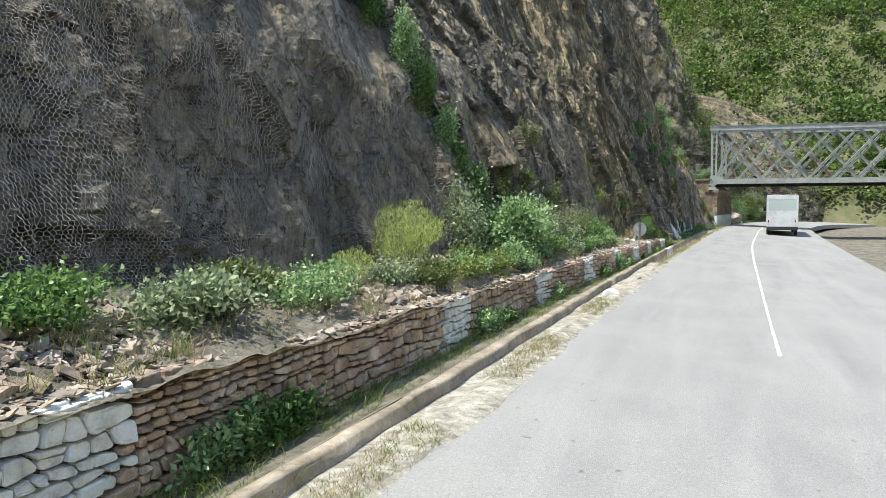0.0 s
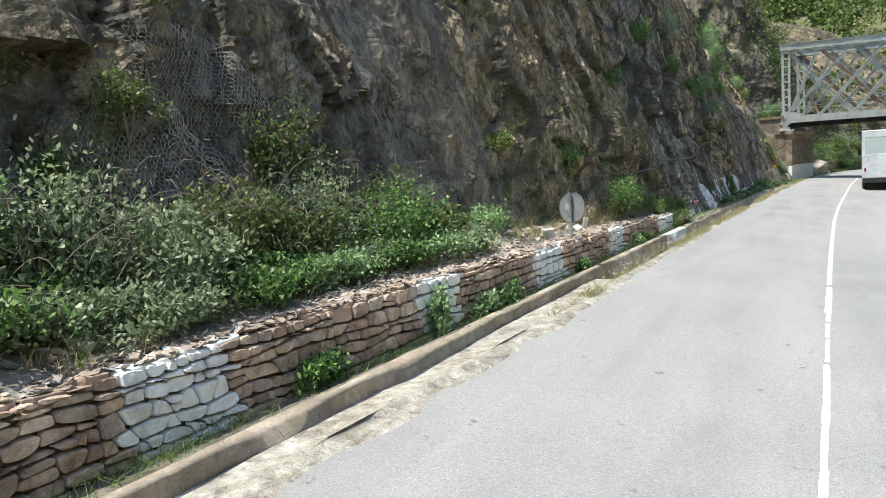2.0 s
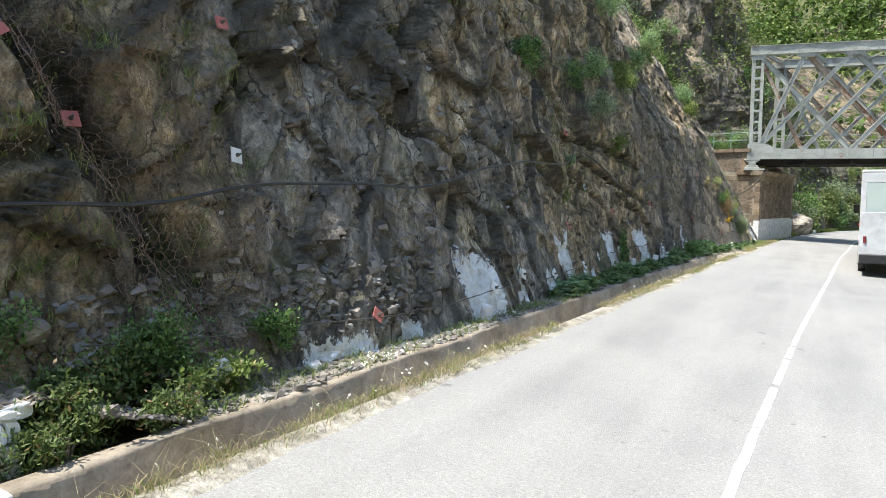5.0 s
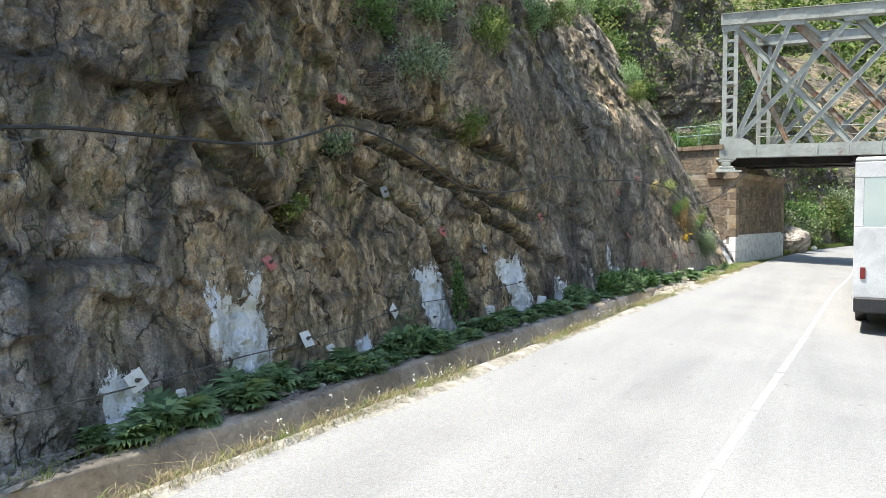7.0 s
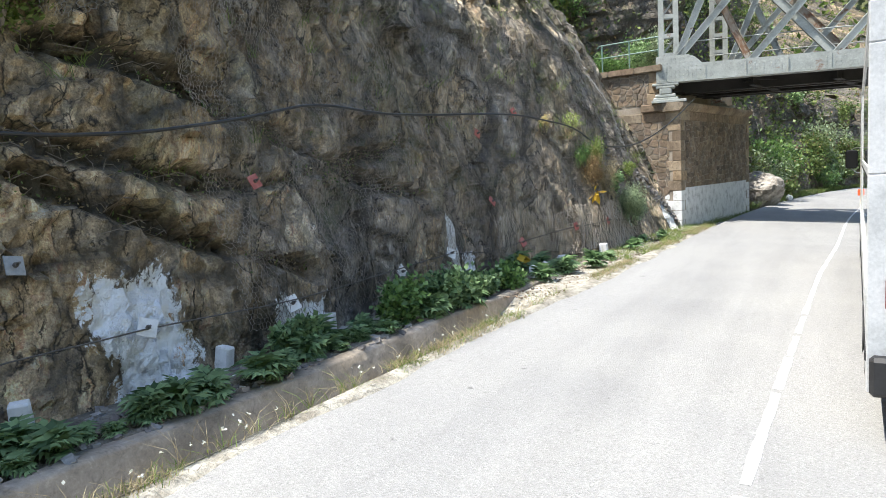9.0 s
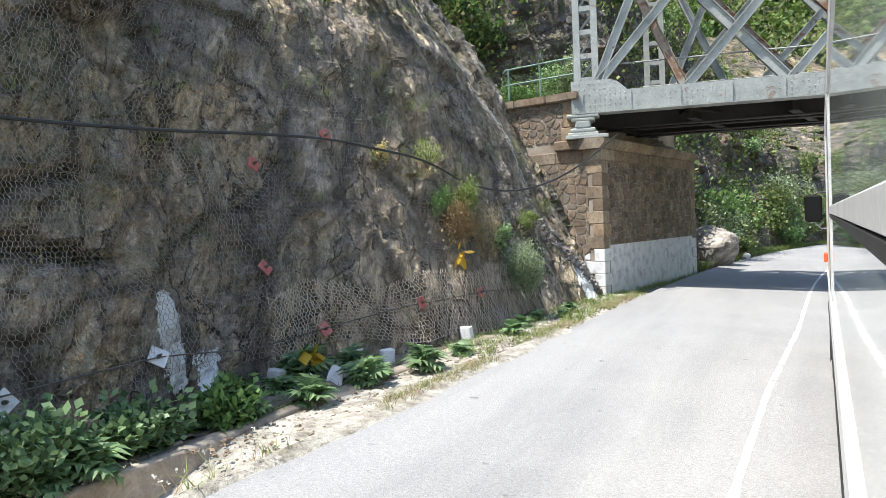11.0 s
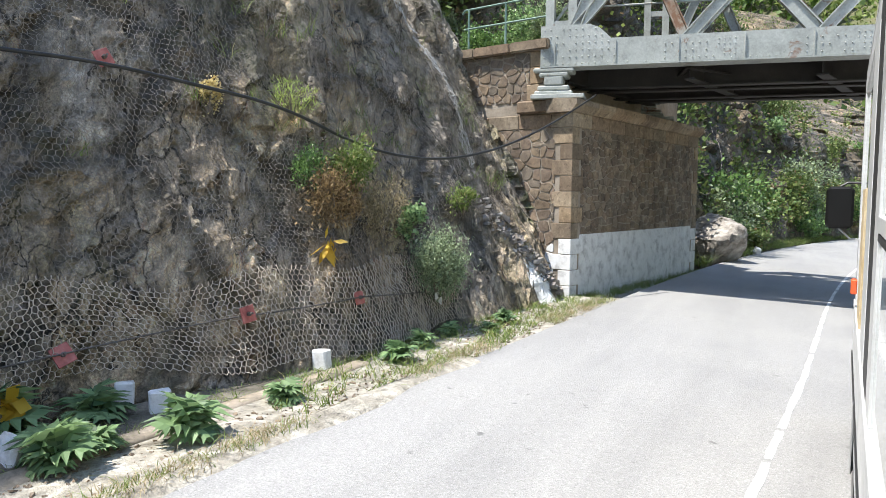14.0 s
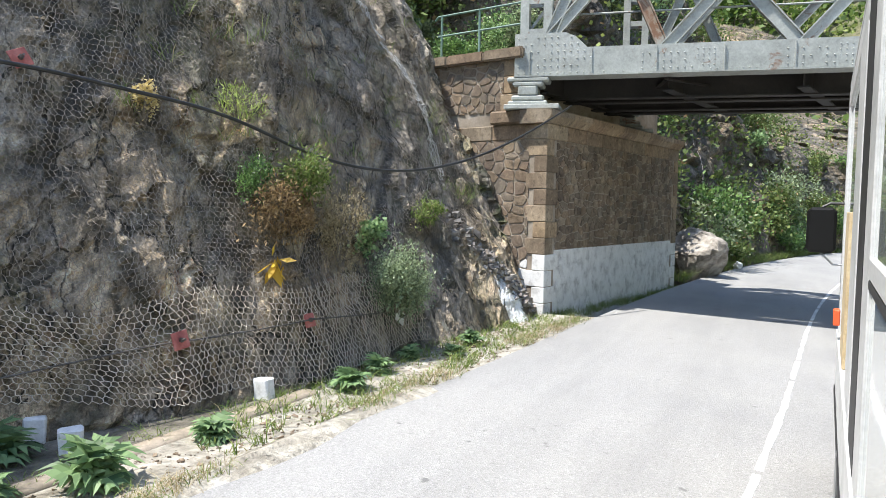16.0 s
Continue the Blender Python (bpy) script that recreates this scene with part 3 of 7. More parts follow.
# overgrown seams across the face: width, depth, then (y, z) along each
SEAMS = [
    (0.13, 0.34, [(61.2, 3.5), (62.4, 3.08), (63.15, 2.8), (63.7, 2.6), (64.25, 2.27), (64.9, 1.99), (65.5, 1.72), (66.5, 1.27), (68.0, 0.84)]),
    (0.12, 0.30, [(60.4, 4.0), (62.5, 3.95), (63.3, 3.95), (64.0, 3.88), (64.7, 3.68), (65.8, 3.55), (66.9, 3.15), (68.6, 2.5), (70.2, 1.9), (71.8, 1.65)]),
    (0.15, 0.34, [(60.9, 3.0), (62.1, 1.94), (62.4, 1.44), (62.8, 0.73), (63.3, 0.05)]),
    (0.10, 0.22, [(63.2, 2.8), (64.8, 2.56), (66.0, 2.2), (67.4, 1.94), (69.5, 2.3), (71.5, 2.6)]),
    (0.14, 0.2, [(57.0, 3.0), (57.8, 2.3), (58.6, 1.9), (59.2, 2.9), (60.2, 3.3)]),
    (0.42, 0.5, [(43.9, 6.0), (44.2, 4.4), (44.6, 3.0), (45.1, 1.8), (45.6, 0.9)]),
    (0.12, 0.28, [(36.6, 3.0), (38.5, 2.6), (40.6, 2.35), (42.5, 2.4), (44.6, 2.6)]),
    (0.12, 0.30, [(47.6, 5.4), (48.6, 4.2), (49.8, 3.6), (51.2, 3.1), (52.4, 2.7)]),
    (0.12, 0.26, [(50.5, 6.0), (51.6, 4.6), (52.9, 3.7), (54.4, 2.9)]),
]


def seam_mask(y, z):
    """1 on an overgrown seam, falling to 0 beside it, and its depth."""
    p = np.stack([y, z], 1)
    out, deep = np.zeros(len(p)), np.zeros(len(p))
    wob = 0.12 * value_noise(np.stack([y * 1.7, z * 1.7, 0 * y], 1), 211) + 0.05 * value_noise(np.stack([y * 6, z * 6, 0 * y], 1), 213)
    for wd, depth, line in SEAMS:
        for (ya, za), (yb, zb) in zip(line, line[1:]):
            near = np.flatnonzero((np.abs(y - (ya + yb) / 2) < 2.2) & (np.abs(z - (za + zb) / 2) < 2.2))
            if not len(near):
                continue
            a, d = np.array([ya, za]), np.array([yb - ya, zb - za])
            t = np.clip(((p[near] - a) @ d) / (d @ d), 0, 1)
            r = np.abs(np.linalg.norm(p[near] - a - t[:, None] * d, axis=1) + wob[near])
            m = np.clip(1.4 - r / wd, 0, 1)
            out[near] = np.maximum(out[near], m)
            deep[near] = np.maximum(deep[near], m * depth)
    return out, deep


def relief_scale(y, z):
    s = np.interp(y, [-14, 30, 36, 44, 53, 60, 72, 78, 84, 93, 200], [0.6, 0.55, 0.62, 0.78, 0.8, 0.72, 0.62, 0.5, 0.45, 0.8, 1.0])
    return s * np.interp(z, [-0.5, 0.3, 1.5, 6, 20], [0.25, 0.45, 0.8, 1.0, 1.15])


def cliff_surface(y, z):
    """Points on the rock face."""
    y, z = np.asarray(y, float).ravel(), np.asarray(z, float).ravel()
    x = cliff_x(y, z)
    d, crack = rock_relief(np.stack([x, y, z], 1))
    # a smooth slab that juts out and faces the sky
    # a tan bulge of rock that ends at a dark netted gully
    edge = 44.5 - 0.16 * (z - 1.5) + 0.25 * value_noise(np.stack([z * 1.1, 0 * z, 0 * z], 1), 401)
    bulge = np.clip((edge - y) / 0.35, 0, 1) * np.clip((y - 35) / 4, 0, 1) * np.clip((z - 1.9 - 0.5 * fbm(np.stack([y * 0.7, 0 * y, 0 * y], 1), 3, 403)) / 0.8, 0, 1)
    x = x + 0.42 * bulge
    lip = np.clip((y - 20.9) / 0.3, 0, 1) * np.clip((24.6 - y) / 0.5, 0, 1) * (z > 3.75 + 0.12 * (y - 21)) * np.clip((5.6 - z) / 1.7, 0, 1)
    d = np.where(lip > 0, d * 0.25, d)
    x = x + 0.6 * lip
    seam, deep = seam_mask(y, z)
    # seams mask almost fully: the shade of the recess is coloured in
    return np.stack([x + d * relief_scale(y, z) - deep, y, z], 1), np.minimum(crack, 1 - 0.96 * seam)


def build_cliff(name, ys, zs, label):
    Y, Z = np.meshgrid(ys, zs, indexing="ij")
    P, crack = cliff_surface(Y, Z)
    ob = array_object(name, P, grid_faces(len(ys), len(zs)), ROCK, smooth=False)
    n1 = fbm(np.stack([P[:, 0] * 0, P[:, 1] * 2.2, P[:, 2] * 1.3], 1), 4, 131)
    paint = np.zeros(len(P))
    for (py, pz, hy, hz) in PAINT:
        r = np.maximum(np.abs(P[:, 1] - py) / hy, np.abs(P[:, 2] - pz) / hz)
        paint = np.maximum(paint, np.clip(1.5 - r - 0.35 * n1, 0, 1) * (r < 1.7))
    # whole stretches of the face are mixed darker as well
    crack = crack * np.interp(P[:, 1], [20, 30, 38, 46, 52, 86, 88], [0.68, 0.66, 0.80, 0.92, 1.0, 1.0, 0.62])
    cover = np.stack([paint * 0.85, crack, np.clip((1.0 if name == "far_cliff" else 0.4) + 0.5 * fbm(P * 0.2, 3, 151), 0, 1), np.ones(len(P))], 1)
    warm = np.interp(P[:, 1], [-14, 20, 30, 36, 44, 46.5, 49, 54, 58, 65, 68, 75, 84, 95, 200], [0.35, 0.4, 0.5, 0.8, 0.78, 0.42, 0.28, 0.45, 0.72, 0.74, 0.5, 0.42, 0.40, 0.4, 0.6])
    for oy, oz, ry, rz in ((65.3, 1.3, 1.3, 0.9), (63.6, 2.5, 1.0, 0.7), (66.2, 3.3, 1.2, 0.8), (59.0, 1.6, 1.5, 0.9), (40.0, 4.4, 3.2, 1.8), (43.0, 2.6, 1.6, 0.8), (52.0, 4.2, 1.0, 1.2), (34.0, 3.6, 2.0, 0.8), (22.8, 4.6, 1.6, 0.8)):
        warm = warm + 0.55 * np.exp(-(((P[:, 1] - oy) / ry) ** 2 + ((P[:, 2] - oz) / rz) ** 2))
    beds = ob.data.attributes.new("beds", "FLOAT", "POINT")
    beds.data.foreach_set("value", (warm + 0.12 * n1).astype(np.float32))
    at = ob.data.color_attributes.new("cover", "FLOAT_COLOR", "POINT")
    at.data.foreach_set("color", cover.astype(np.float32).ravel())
    return tagged(ob, label, "cliff", kind="structure")


def build_cliffs():
    zs = np.concatenate([np.arange(-0.7, 5.2, 0.064), np.arange(5.2, 10.0, 0.12), np.arange(10.0, 30.0, 0.45)])
    build_cliff("cliff", np.concatenate([np.arange(-14, 14, 0.14), np.arange(14, 36, 0.09), np.arange(36, 86.6, 0.064)]), zs, "steep grey-brown schist cliff with cracks and whitewashed patches")
    zs = np.concatenate([np.arange(-0.9, 10.0, 0.22), np.arange(10.0, 40.0, 0.8)])
    build_cliff("far_cliff", np.arange(86.4, 119.2, 0.3), zs, "steep overgrown rock face beyond the bridge")
    build_cliff("far_slope", np.arange(118.8, 176, 0.8), zs, "grey rock slope with scrub where the road bends away")


def build_bank():
    ys = np.arange(-16, 84.9, 0.16)
    ss = np.concatenate([np.arange(-3.2, -8.2, -0.14)])
    S, Y = np.meshgrid(ss, ys, indexing="ij")
    b = np.array([bend(v) for v in ys])[None]
    S2 = S - 0.62 * np.interp(Y, [-20, 43.0, 43.9, 90], [1, 1, 0, 0])
    X = S2 + b
    w = np.interp(Y, [-20, 43.2, 44.4, 90], [1, 1, 0, 0])
    top = np.interp(Y, [-20, 4, 11, 18, 25, 30, 35, 43], [1.05, 1.0, 0.84, 0.74, 0.76, 0.70, 0.63, 0.46])
    Z = w * (top + np.clip(-3.9 - S2, 0, 3) * 0.28) + (1 - w) * (-0.13 - BANK * X - np.clip(-3.15 - S2, 0, 1.4) * 0.14)
    P = np.stack([X, Y, Z], -1).reshape(-1, 3)
    P[:, 2] += 0.10 * fbm(P * 0.9, 4, 171) + 0.05 * facets(P * 3.2, 181, 1.0)[0]
    ob = array_object("bank", P, grid_faces(len(ss), len(ys))[:, ::-1], EARTH, smooth=False)
    tagged(ob, "strip of rubble and dry soil below the cliff", "bank", kind="structure")


# ---------------------------------------------------------------- stone wall
WALL_FRONT = [(-8, -3.95), (4, -3.9), (11, -3.87), (18, -3.86), (25, -3.60), (30, -3.42), (33, -3.40), (37.5, -3.5), (43.4, -3.43)]
WALL_TOP = [(-8, 1.1), (4, 1.05), (6, 0.97), (11, 0.86), (15, 0.83), (18, 0.76), (22.6, 0.79), (26, 0.80), (30, 0.74), (33, 0.68), (36.3, 0.67), (40.7, 0.54), (43.4, 0.47)]
WHITE_BAYS = [(2.6, 3.87), (10.8, 12.2), (17.0, 18.2), (22.2, 23.4), (26.9, 27.9), (30.8, 32.4), (35.8, 37.4), (40.9, 43.2)]


def clip_cell(poly, nx, ny, d):
    """The part of a polygon where nx x + ny y <= d."""
    out = []
    for k in range(len(poly)):
        a, b = poly[k], poly[(k + 1) % len(poly)]
        da, db = nx * a[0] + ny * a[1] - d, nx * b[0] + ny * b[1] - d
        if da <= 0:
            out.append(a)
        if da * db < 0:
            t = da / (da - db)
            out.append((a[0] + t * (b[0] - a[0]), a[1] + t * (b[1] - a[1])))
    return out


def rubble_cells(u0, u1, v0, v1, du, dv, rng, joint=0.012):
    """Irregular stones that fill a wall face: polygons in (u, v)."""
    seeds, rows = [], max(1, round((v1 - v0) / dv))
    dv = (v1 - v0) / rows
    for r in range(-1, rows + 1):
        u = u0 - 2 * du + rng.random() * du
        while u < u1 + 2 * du:
            seeds.append((u, v0 + (r + 0.5 + rng.uniform(-0.42, 0.42)) * dv))
            u += du * rng.uniform(0.45, 1.7)
    asp = du / dv
    cells = []
    for (su, sv) in seeds:
        if not (u0 - du < su < u1 + du and v0 - dv < sv < v1 + dv):
            continue
        poly = [(u0, v0), (u1, v0), (u1, v1), (u0, v1)]
        for (ou, ov) in seeds:
            if (ou, ov) == (su, sv) or abs(ou - su) > 3 * du or abs(ov - sv) > 3 * dv:
                continue
            # distances as if the stones were as high as they are wide
            nx, ny = (ou - su), (ov - sv) * asp * asp
            ln = math.hypot(nx, ny)
            d = (nx * (ou + su) / 2 + ny * (ov + sv) / 2) / ln
            poly = clip_cell(poly, nx / ln, ny / ln, d - joint)
            if len(poly) < 3:
                break
        if len(poly) >= 3:
            area = abs(sum(poly[k][0] * poly[(k + 1) % len(poly)][1] - poly[(k + 1) % len(poly)][0] * poly[k][1] for k in range(len(poly)))) / 2
            if area > 0.0012:
                cells.append(poly)
    return cells


def coursed_cells(u0, u1, v0, v1, rng, joint=0.006):
    """Flat field stones laid in wavering courses: polygons in (u, v)."""
    lines, v = [], v0
    while v < v1 - 0.05:
        lines.append((v, rng.uniform(0.012, 0.034), rng.uniform(2.0, 6.0), rng.uniform(0, 6.3)))
        v += rng.choice((0.085, 0.11, 0.13, 0.15, 0.18)) * rng.uniform(0.9, 1.1)
    level = lambda k, u: v1 if k >= len(lines) else lines[k][0] + (lines[k][1] * math.sin(lines[k][2] * u + lines[k][3]) if k else 0.0)  # noqa: E731
    cells = []
    for k in range(len(lines)):
        tall = (lines[k + 1][0] if k + 1 < len(lines) else v1) - lines[k][0]
        u, lean = u0, 0.0
        while u < u1 - 0.01:
            ln = rng.uniform(0.8, 2.9) * (0.5 * tall + 0.06)
            e = u1 if u + ln > u1 - 0.09 else u + ln
            nxt = 0.0 if e == u1 else rng.uniform(-0.55, 0.55) * tall
            m = (u + e) / 2 + rng.uniform(-0.15, 0.15) * ln
            j = lambda q: rng.uniform(0, q)  # noqa: E731
            lo, hi = level(k, u) + joint, level(k + 1, u) - joint
            lo2, hi2 = level(k, e) + joint, level(k + 1, e) - joint
            poly = [(u + joint - lean / 2, lo + j(0.028)), (m, level(k, m) + joint + j(0.006)), (e - joint - nxt / 2, lo2 + j(0.018)),
                    (e - joint + nxt / 2, hi2 - j(0.032)), (m + rng.uniform(-0.03, 0.03), level(k + 1, m) - joint - j(0.006)), (u + joint + lean / 2, hi - j(0.022))]
            if tall > 0.14 and ln < 0.3 and rng.random() < 0.25:
                c = rng.uniform(0.4, 0.6)
                a, b = lo + (hi - lo) * c, lo2 + (hi2 - lo2) * (c + rng.uniform(-0.1, 0.1))
                cells += [[poly[0], poly[1], poly[2], (e - joint, b - joint), (u + joint, a - joint)], [(u + joint, a + joint), (e - joint, b + joint), poly[3], poly[4], poly[5]]]
            else:
                cells.append(poly)
            u, lean = e, nxt
    return cells


def stone_mesh(poly, depth, proud, rng, to3d, soft=False):
    """A stone: its outline at the joint, a chamfered proud face, in 3d by to3d(u, v, out)."""
    if soft:
        # knock off the corners
        cut = []
        for k in range(len(poly)):
            a, b = poly[k], poly[(k + 1) % len(poly)]
            e = rng.uniform(0.10, 0.26)
            cut += [(a[0] + (b[0] - a[0]) * e, a[1] + (b[1] - a[1]) * e), (b[0] + (a[0] - b[0]) * e, b[1] + (a[1] - b[1]) * e)]
        poly = cut
    cu = sum(p[0] for p in poly) / len(poly)
    cv = sum(p[1] for p in poly) / len(poly)
    n = len(poly)
    tu, tv = rng.uniform(-3.2, 3.2) * proud, rng.uniform(-3.2, 3.2) * proud
    rings = []
    for shrink, out in (((1.0, -depth), (0.985, proud * 0.66), (0.93, proud * 0.95), (0.66, proud)) if soft else ((1.0, -depth), (1.0, proud * 0.25), (0.90, proud * 0.8), (0.72, proud))):
        ring = []
        for (u, v) in poly:
            uu, vv = cu + (u - cu) * shrink, cv + (v - cv) * shrink
            j = 0.0 if shrink == 1.0 else rng.uniform(-0.17, 0.17) * proud
            tilt = (tu * (uu - cu) + tv * (vv - cv)) * (0 if shrink == 1.0 else 1)
            ring.append(to3d(uu, vv, out + tilt + j))
        rings.append(ring)
    verts = [p for r in rings for p in r]
    faces = []
    for r in range(len(rings) - 1):
        for k in range(n):
            a, b = r * n + k, r * n + (k + 1) % n
            faces.append((a, b, b + n, a + n))
    faces.append(tuple(range(3 * n, 4 * n)))
    return verts, faces


def wall_point(y, z, out):
    x = bend(y) + lerp_keys(y, WALL_FRONT) + out - 0.06 * z
    return (x, y, z + 0.0)


def build_wall():
    y0, y1, step = -8.0, 43.0, 0.2
    ys = np.arange(y0, y1 + 0.01, step)
    prof = []
    for y in ys:
        t = lerp_keys(y, WALL_TOP) - BANK * bend(y)
        f = bend(y) + lerp_keys(y, WALL_FRONT) - 0.05
        prof.append([(f, y, -0.5), (f - 0.06 * t, y, t - 0.05), (f - 0.55, y, t - 0.03), (f - 0.6, y, -0.5)])
    V = np.array(prof)
    core = array_object("retaining_wall", V.reshape(-1, 3), grid_faces(len(ys), 4), MORTAR)
    tagged(core, "low rubble-stone retaining wall with whitewashed bays", "stone wall", kind="structure")
    mesh_object("wall_end", [tuple(p) for p in V[-1]], [(0, 1, 2, 3)], MORTAR, core)
    rng = random.Random(21)
    near, rest, white_rest = [], [], []
    y = y0
    while y < y1 - 0.3:
        ye = min(y + 3.0, y1)
        top = lerp_keys((y + ye) / 2, WALL_TOP) - BANK * bend((y + ye) / 2)
        for poly in coursed_cells(y, ye, -0.26 - BANK * bend(y), top, rng):
            cu = sum(p[0] for p in poly) / len(poly)
            white = any(a + rng.uniform(-0.12, 0.12) < cu < b + rng.uniform(-0.12, 0.12) for a, b in WHITE_BAYS)
            v, f = stone_mesh(poly, 0.05, rng.uniform(0.035, 0.075), rng, wall_point, True)
            if 29.6 < cu < 37.6 and len(near) < 300:
                near.append((v, f, white))
            else:
                (white_rest if white else rest).append((v, f))
        y = ye
    # coping: flat stones along the top
    y = y0
    while y < y1:
        ln = rng.uniform(0.22, 0.5)
        t = lerp_keys(y, WALL_TOP) - BANK * bend(y)
        for row in range(1):
            wd = 0.30
            poly = [(y + rng.uniform(0, .02), row * wd + 0.01), (y + ln - rng.uniform(0.01, .03), row * wd + 0.01 + rng.uniform(0, .03)),
                    (y + ln - 0.02, (row + 1) * wd - 0.01 - rng.uniform(0, .04)), (y + rng.uniform(0, .04), (row + 1) * wd - 0.02)]
            sl = rng.uniform(-0.03, 0.05)

            def lay(u, v, out, t=t, sl=sl):
                return (bend(u) + lerp_keys(u, WALL_FRONT) - v + 0.03 - 0.06 * t, u, t - 0.03 + out + sl * 0.5)

            white = any(a < y < b for a, b in WHITE_BAYS) and row == 0
            v, f = stone_mesh(poly[::-1], 0.06, rng.uniform(0.02, 0.045), rng, lay, True)
            (white_rest if white else rest).append((v, f))
        y += ln
    for name, lot, mat in (("stonework", rest, STONE_J), ("whitewashed_stonework", white_rest, LIME)):
        vs, fs, n = [], [], 0
        for v, f in lot:
            vs += v
            fs += [tuple(i + n for i in q) for q in f]
            n += len(v)
        ob = mesh_object(name, vs, fs, mat, core)
        ob["kind"] = "stuff"
    for v, f, white in near:
        mesh_object("stone", v, f, LIME if white else STONE, core)


# ---------------------------------------------------------------- bridge
PIER_U = Vector((0.19, 0.982, 0)).normalized()      # along the pier's road face
PIER_V = Vector((-0.982, 0.19, 0)).normalized()     # into the hillside
PIER_O = Vector((-0.84, 84.72, 0))                  # the near road-side corner
BR_U = Vector((0.98, 0.196, 0)).normalized()        # along the bridge, over the road
BR_NEAR = Vector((-1.62, 84.95, 4.66))              # near truss: lower corner of its end
BR_FAR = BR_NEAR + PIER_U * 5.1
TRUSS_H = 6.45


def pier_point(u, v, z, out=0.0, face="road"):
    """On the pier: u along the road face, v into the hill."""
    n = -PIER_V if face == "road" else -PIER_U
    p = PIER_O + PIER_U * u + PIER_V * v + n * out
    return (p.x, p.y, z)


def joined(name, lot, mat, parent):
    vs, fs, n = [], [], 0
    for v, f in lot:
        vs += v
        fs += [tuple(i + n for i in q) for q in f]
        n += len(v)
    ob = mesh_object(name, vs, fs, mat, parent)
    ob["kind"] = "stuff"
    return ob


def pier_block(u0, u1, v0, v1, z0, z1):
    """A box in the pier's own directions, as a bmesh."""
    bm = bmesh.new()
    vs = [bm.verts.new(pier_point(u, v, z)) for z in (z0, z1) for u, v in ((u0, v0), (u1, v0), (u1, v1), (u0, v1))]
    for q in ((3, 2, 1, 0), (4, 5, 6, 7), (0, 1, 5, 4), (1, 2, 6, 5), (2, 3, 7, 6), (3, 0, 4, 7)):
        bm.faces.new([vs[k] for k in q])
    bmesh.ops.recalc_face_normals(bm, faces=bm.faces)
    return bm


def build_pier():
    L, D = 7.65, 3.6
    rng = random.Random(31)
    pier = thing("bridge_abutment", (0, 0, 0), "sandstone bridge abutment with a whitewashed foot", "abutment")
    part("core", pier_block(0.009, L - 0.03, 0.009, D, -1.0, 3.75), PIER_MORTAR, pier)
    up = part("upper_core", pier_block(0.009, L, 0.64, D, 3.75, 5.05), PIER_MORTAR, pier)
    # quoins up the corner, long and short by turns
    z, k = -0.55, 0
    hts = 0.33
    while z < 3.3:
        a, b = (0.46, 0.30) if k % 2 else (0.28, 0.48)
        bm = pier_block(-0.012, b, -0.012, a, z + 0.006, z + hts - 0.006)
        bmesh.ops.bevel(bm, geom=list(bm.edges), offset=0.010, segments=1, affect="EDGES")
        part("quoin", bm, LIME if z < 0.95 else DRESSED, pier)
        bm = pier_block(L - b, L + 0.012, -0.012, a, z + 0.006, z + hts - 0.006)
        bmesh.ops.bevel(bm, geom=list(bm.edges), offset=0.010, segments=1, affect="EDGES")
        part("quoin", bm, LIME if z < 0.95 else DRESSED, pier)
        z += hts
        k += 1
    # string course and sloped cap
    ztop = z
    for u0 in np.arange(0, L - 0.1, 0.85):
        u1 = min(u0 + 0.85, L)
        bm = pier_block(u0 - 0.02 * (u0 == 0) + 0.006, u1 - 0.006, -0.02, 0.5, ztop + 0.006, 3.72)
        bmesh.ops.bevel(bm, geom=list(bm.edges), offset=0.015, segments=1, affect="EDGES")
        part("course_block", bm, DRESSED, pier)
        bm = bmesh.new()
        prof = [(-0.04, 3.72), (-0.17, 3.86), (-0.17, 3.97), (0.55, 4.02), (0.55, 3.72)]
        e0, e1 = (u0 - 0.17 if u0 == 0 else u0 + 0.004), (u1 + 0.17 if u1 == L else u1 - 0.004)
        r0 = [bm.verts.new(pier_point(e0, v, zz)) for v, zz in prof]
        r1 = [bm.verts.new(pier_point(e1, v, zz)) for v, zz in prof]
        n = len(prof)
        for q in range(n):
            bm.faces.new((r0[q], r0[(q + 1) % n], r1[(q + 1) % n], r1[q]))
        bm.faces.new(r0[::-1])
        bm.faces.new(r1)
        bmesh.ops.recalc_face_normals(bm, faces=bm.faces)
        part("cap_stone", bm, DRESSED, pier)
    for v0 in np.arange(0.5, D, 0.8):
        v1 = min(v0 + 0.8, D)
        bm = pier_block(-0.15, 0.5, v0 + 0.006, v1 - 0.006, 3.74, 4.0)
        bmesh.ops.bevel(bm, geom=list(bm.edges), offset=0.03, segments=1, affect="EDGES")
        if v0 < 0.6:
            part("cap_stone", bm, DRESSED, pier)
        else:
            bm.free()
        bm = pier_block(-0.02, 0.4, v0 + 0.006, v1 - 0.006, ztop + 0.006, 3.72)
        bmesh.ops.bevel(bm, geom=list(bm.edges), offset=0.015, segments=1, affect="EDGES")
        part("course_block", bm, DRESSED, pier)
    # upper wall: quoins by the bearing, flat coping on top
    z = 4.0
    while z < 5.0:
        bm = pier_block(-0.02, 0.4, 0.62, 0.62 + (0.42 if int(z * 10) % 2 else 0.5), z + 0.006, min(z + 0.36, 5.05) - 0.006)
        bmesh.ops.bevel(bm, geom=list(bm.edges), offset=0.015, segments=1, affect="EDGES")
        part("quoin", bm, DRESSED, up)
        z += 0.36
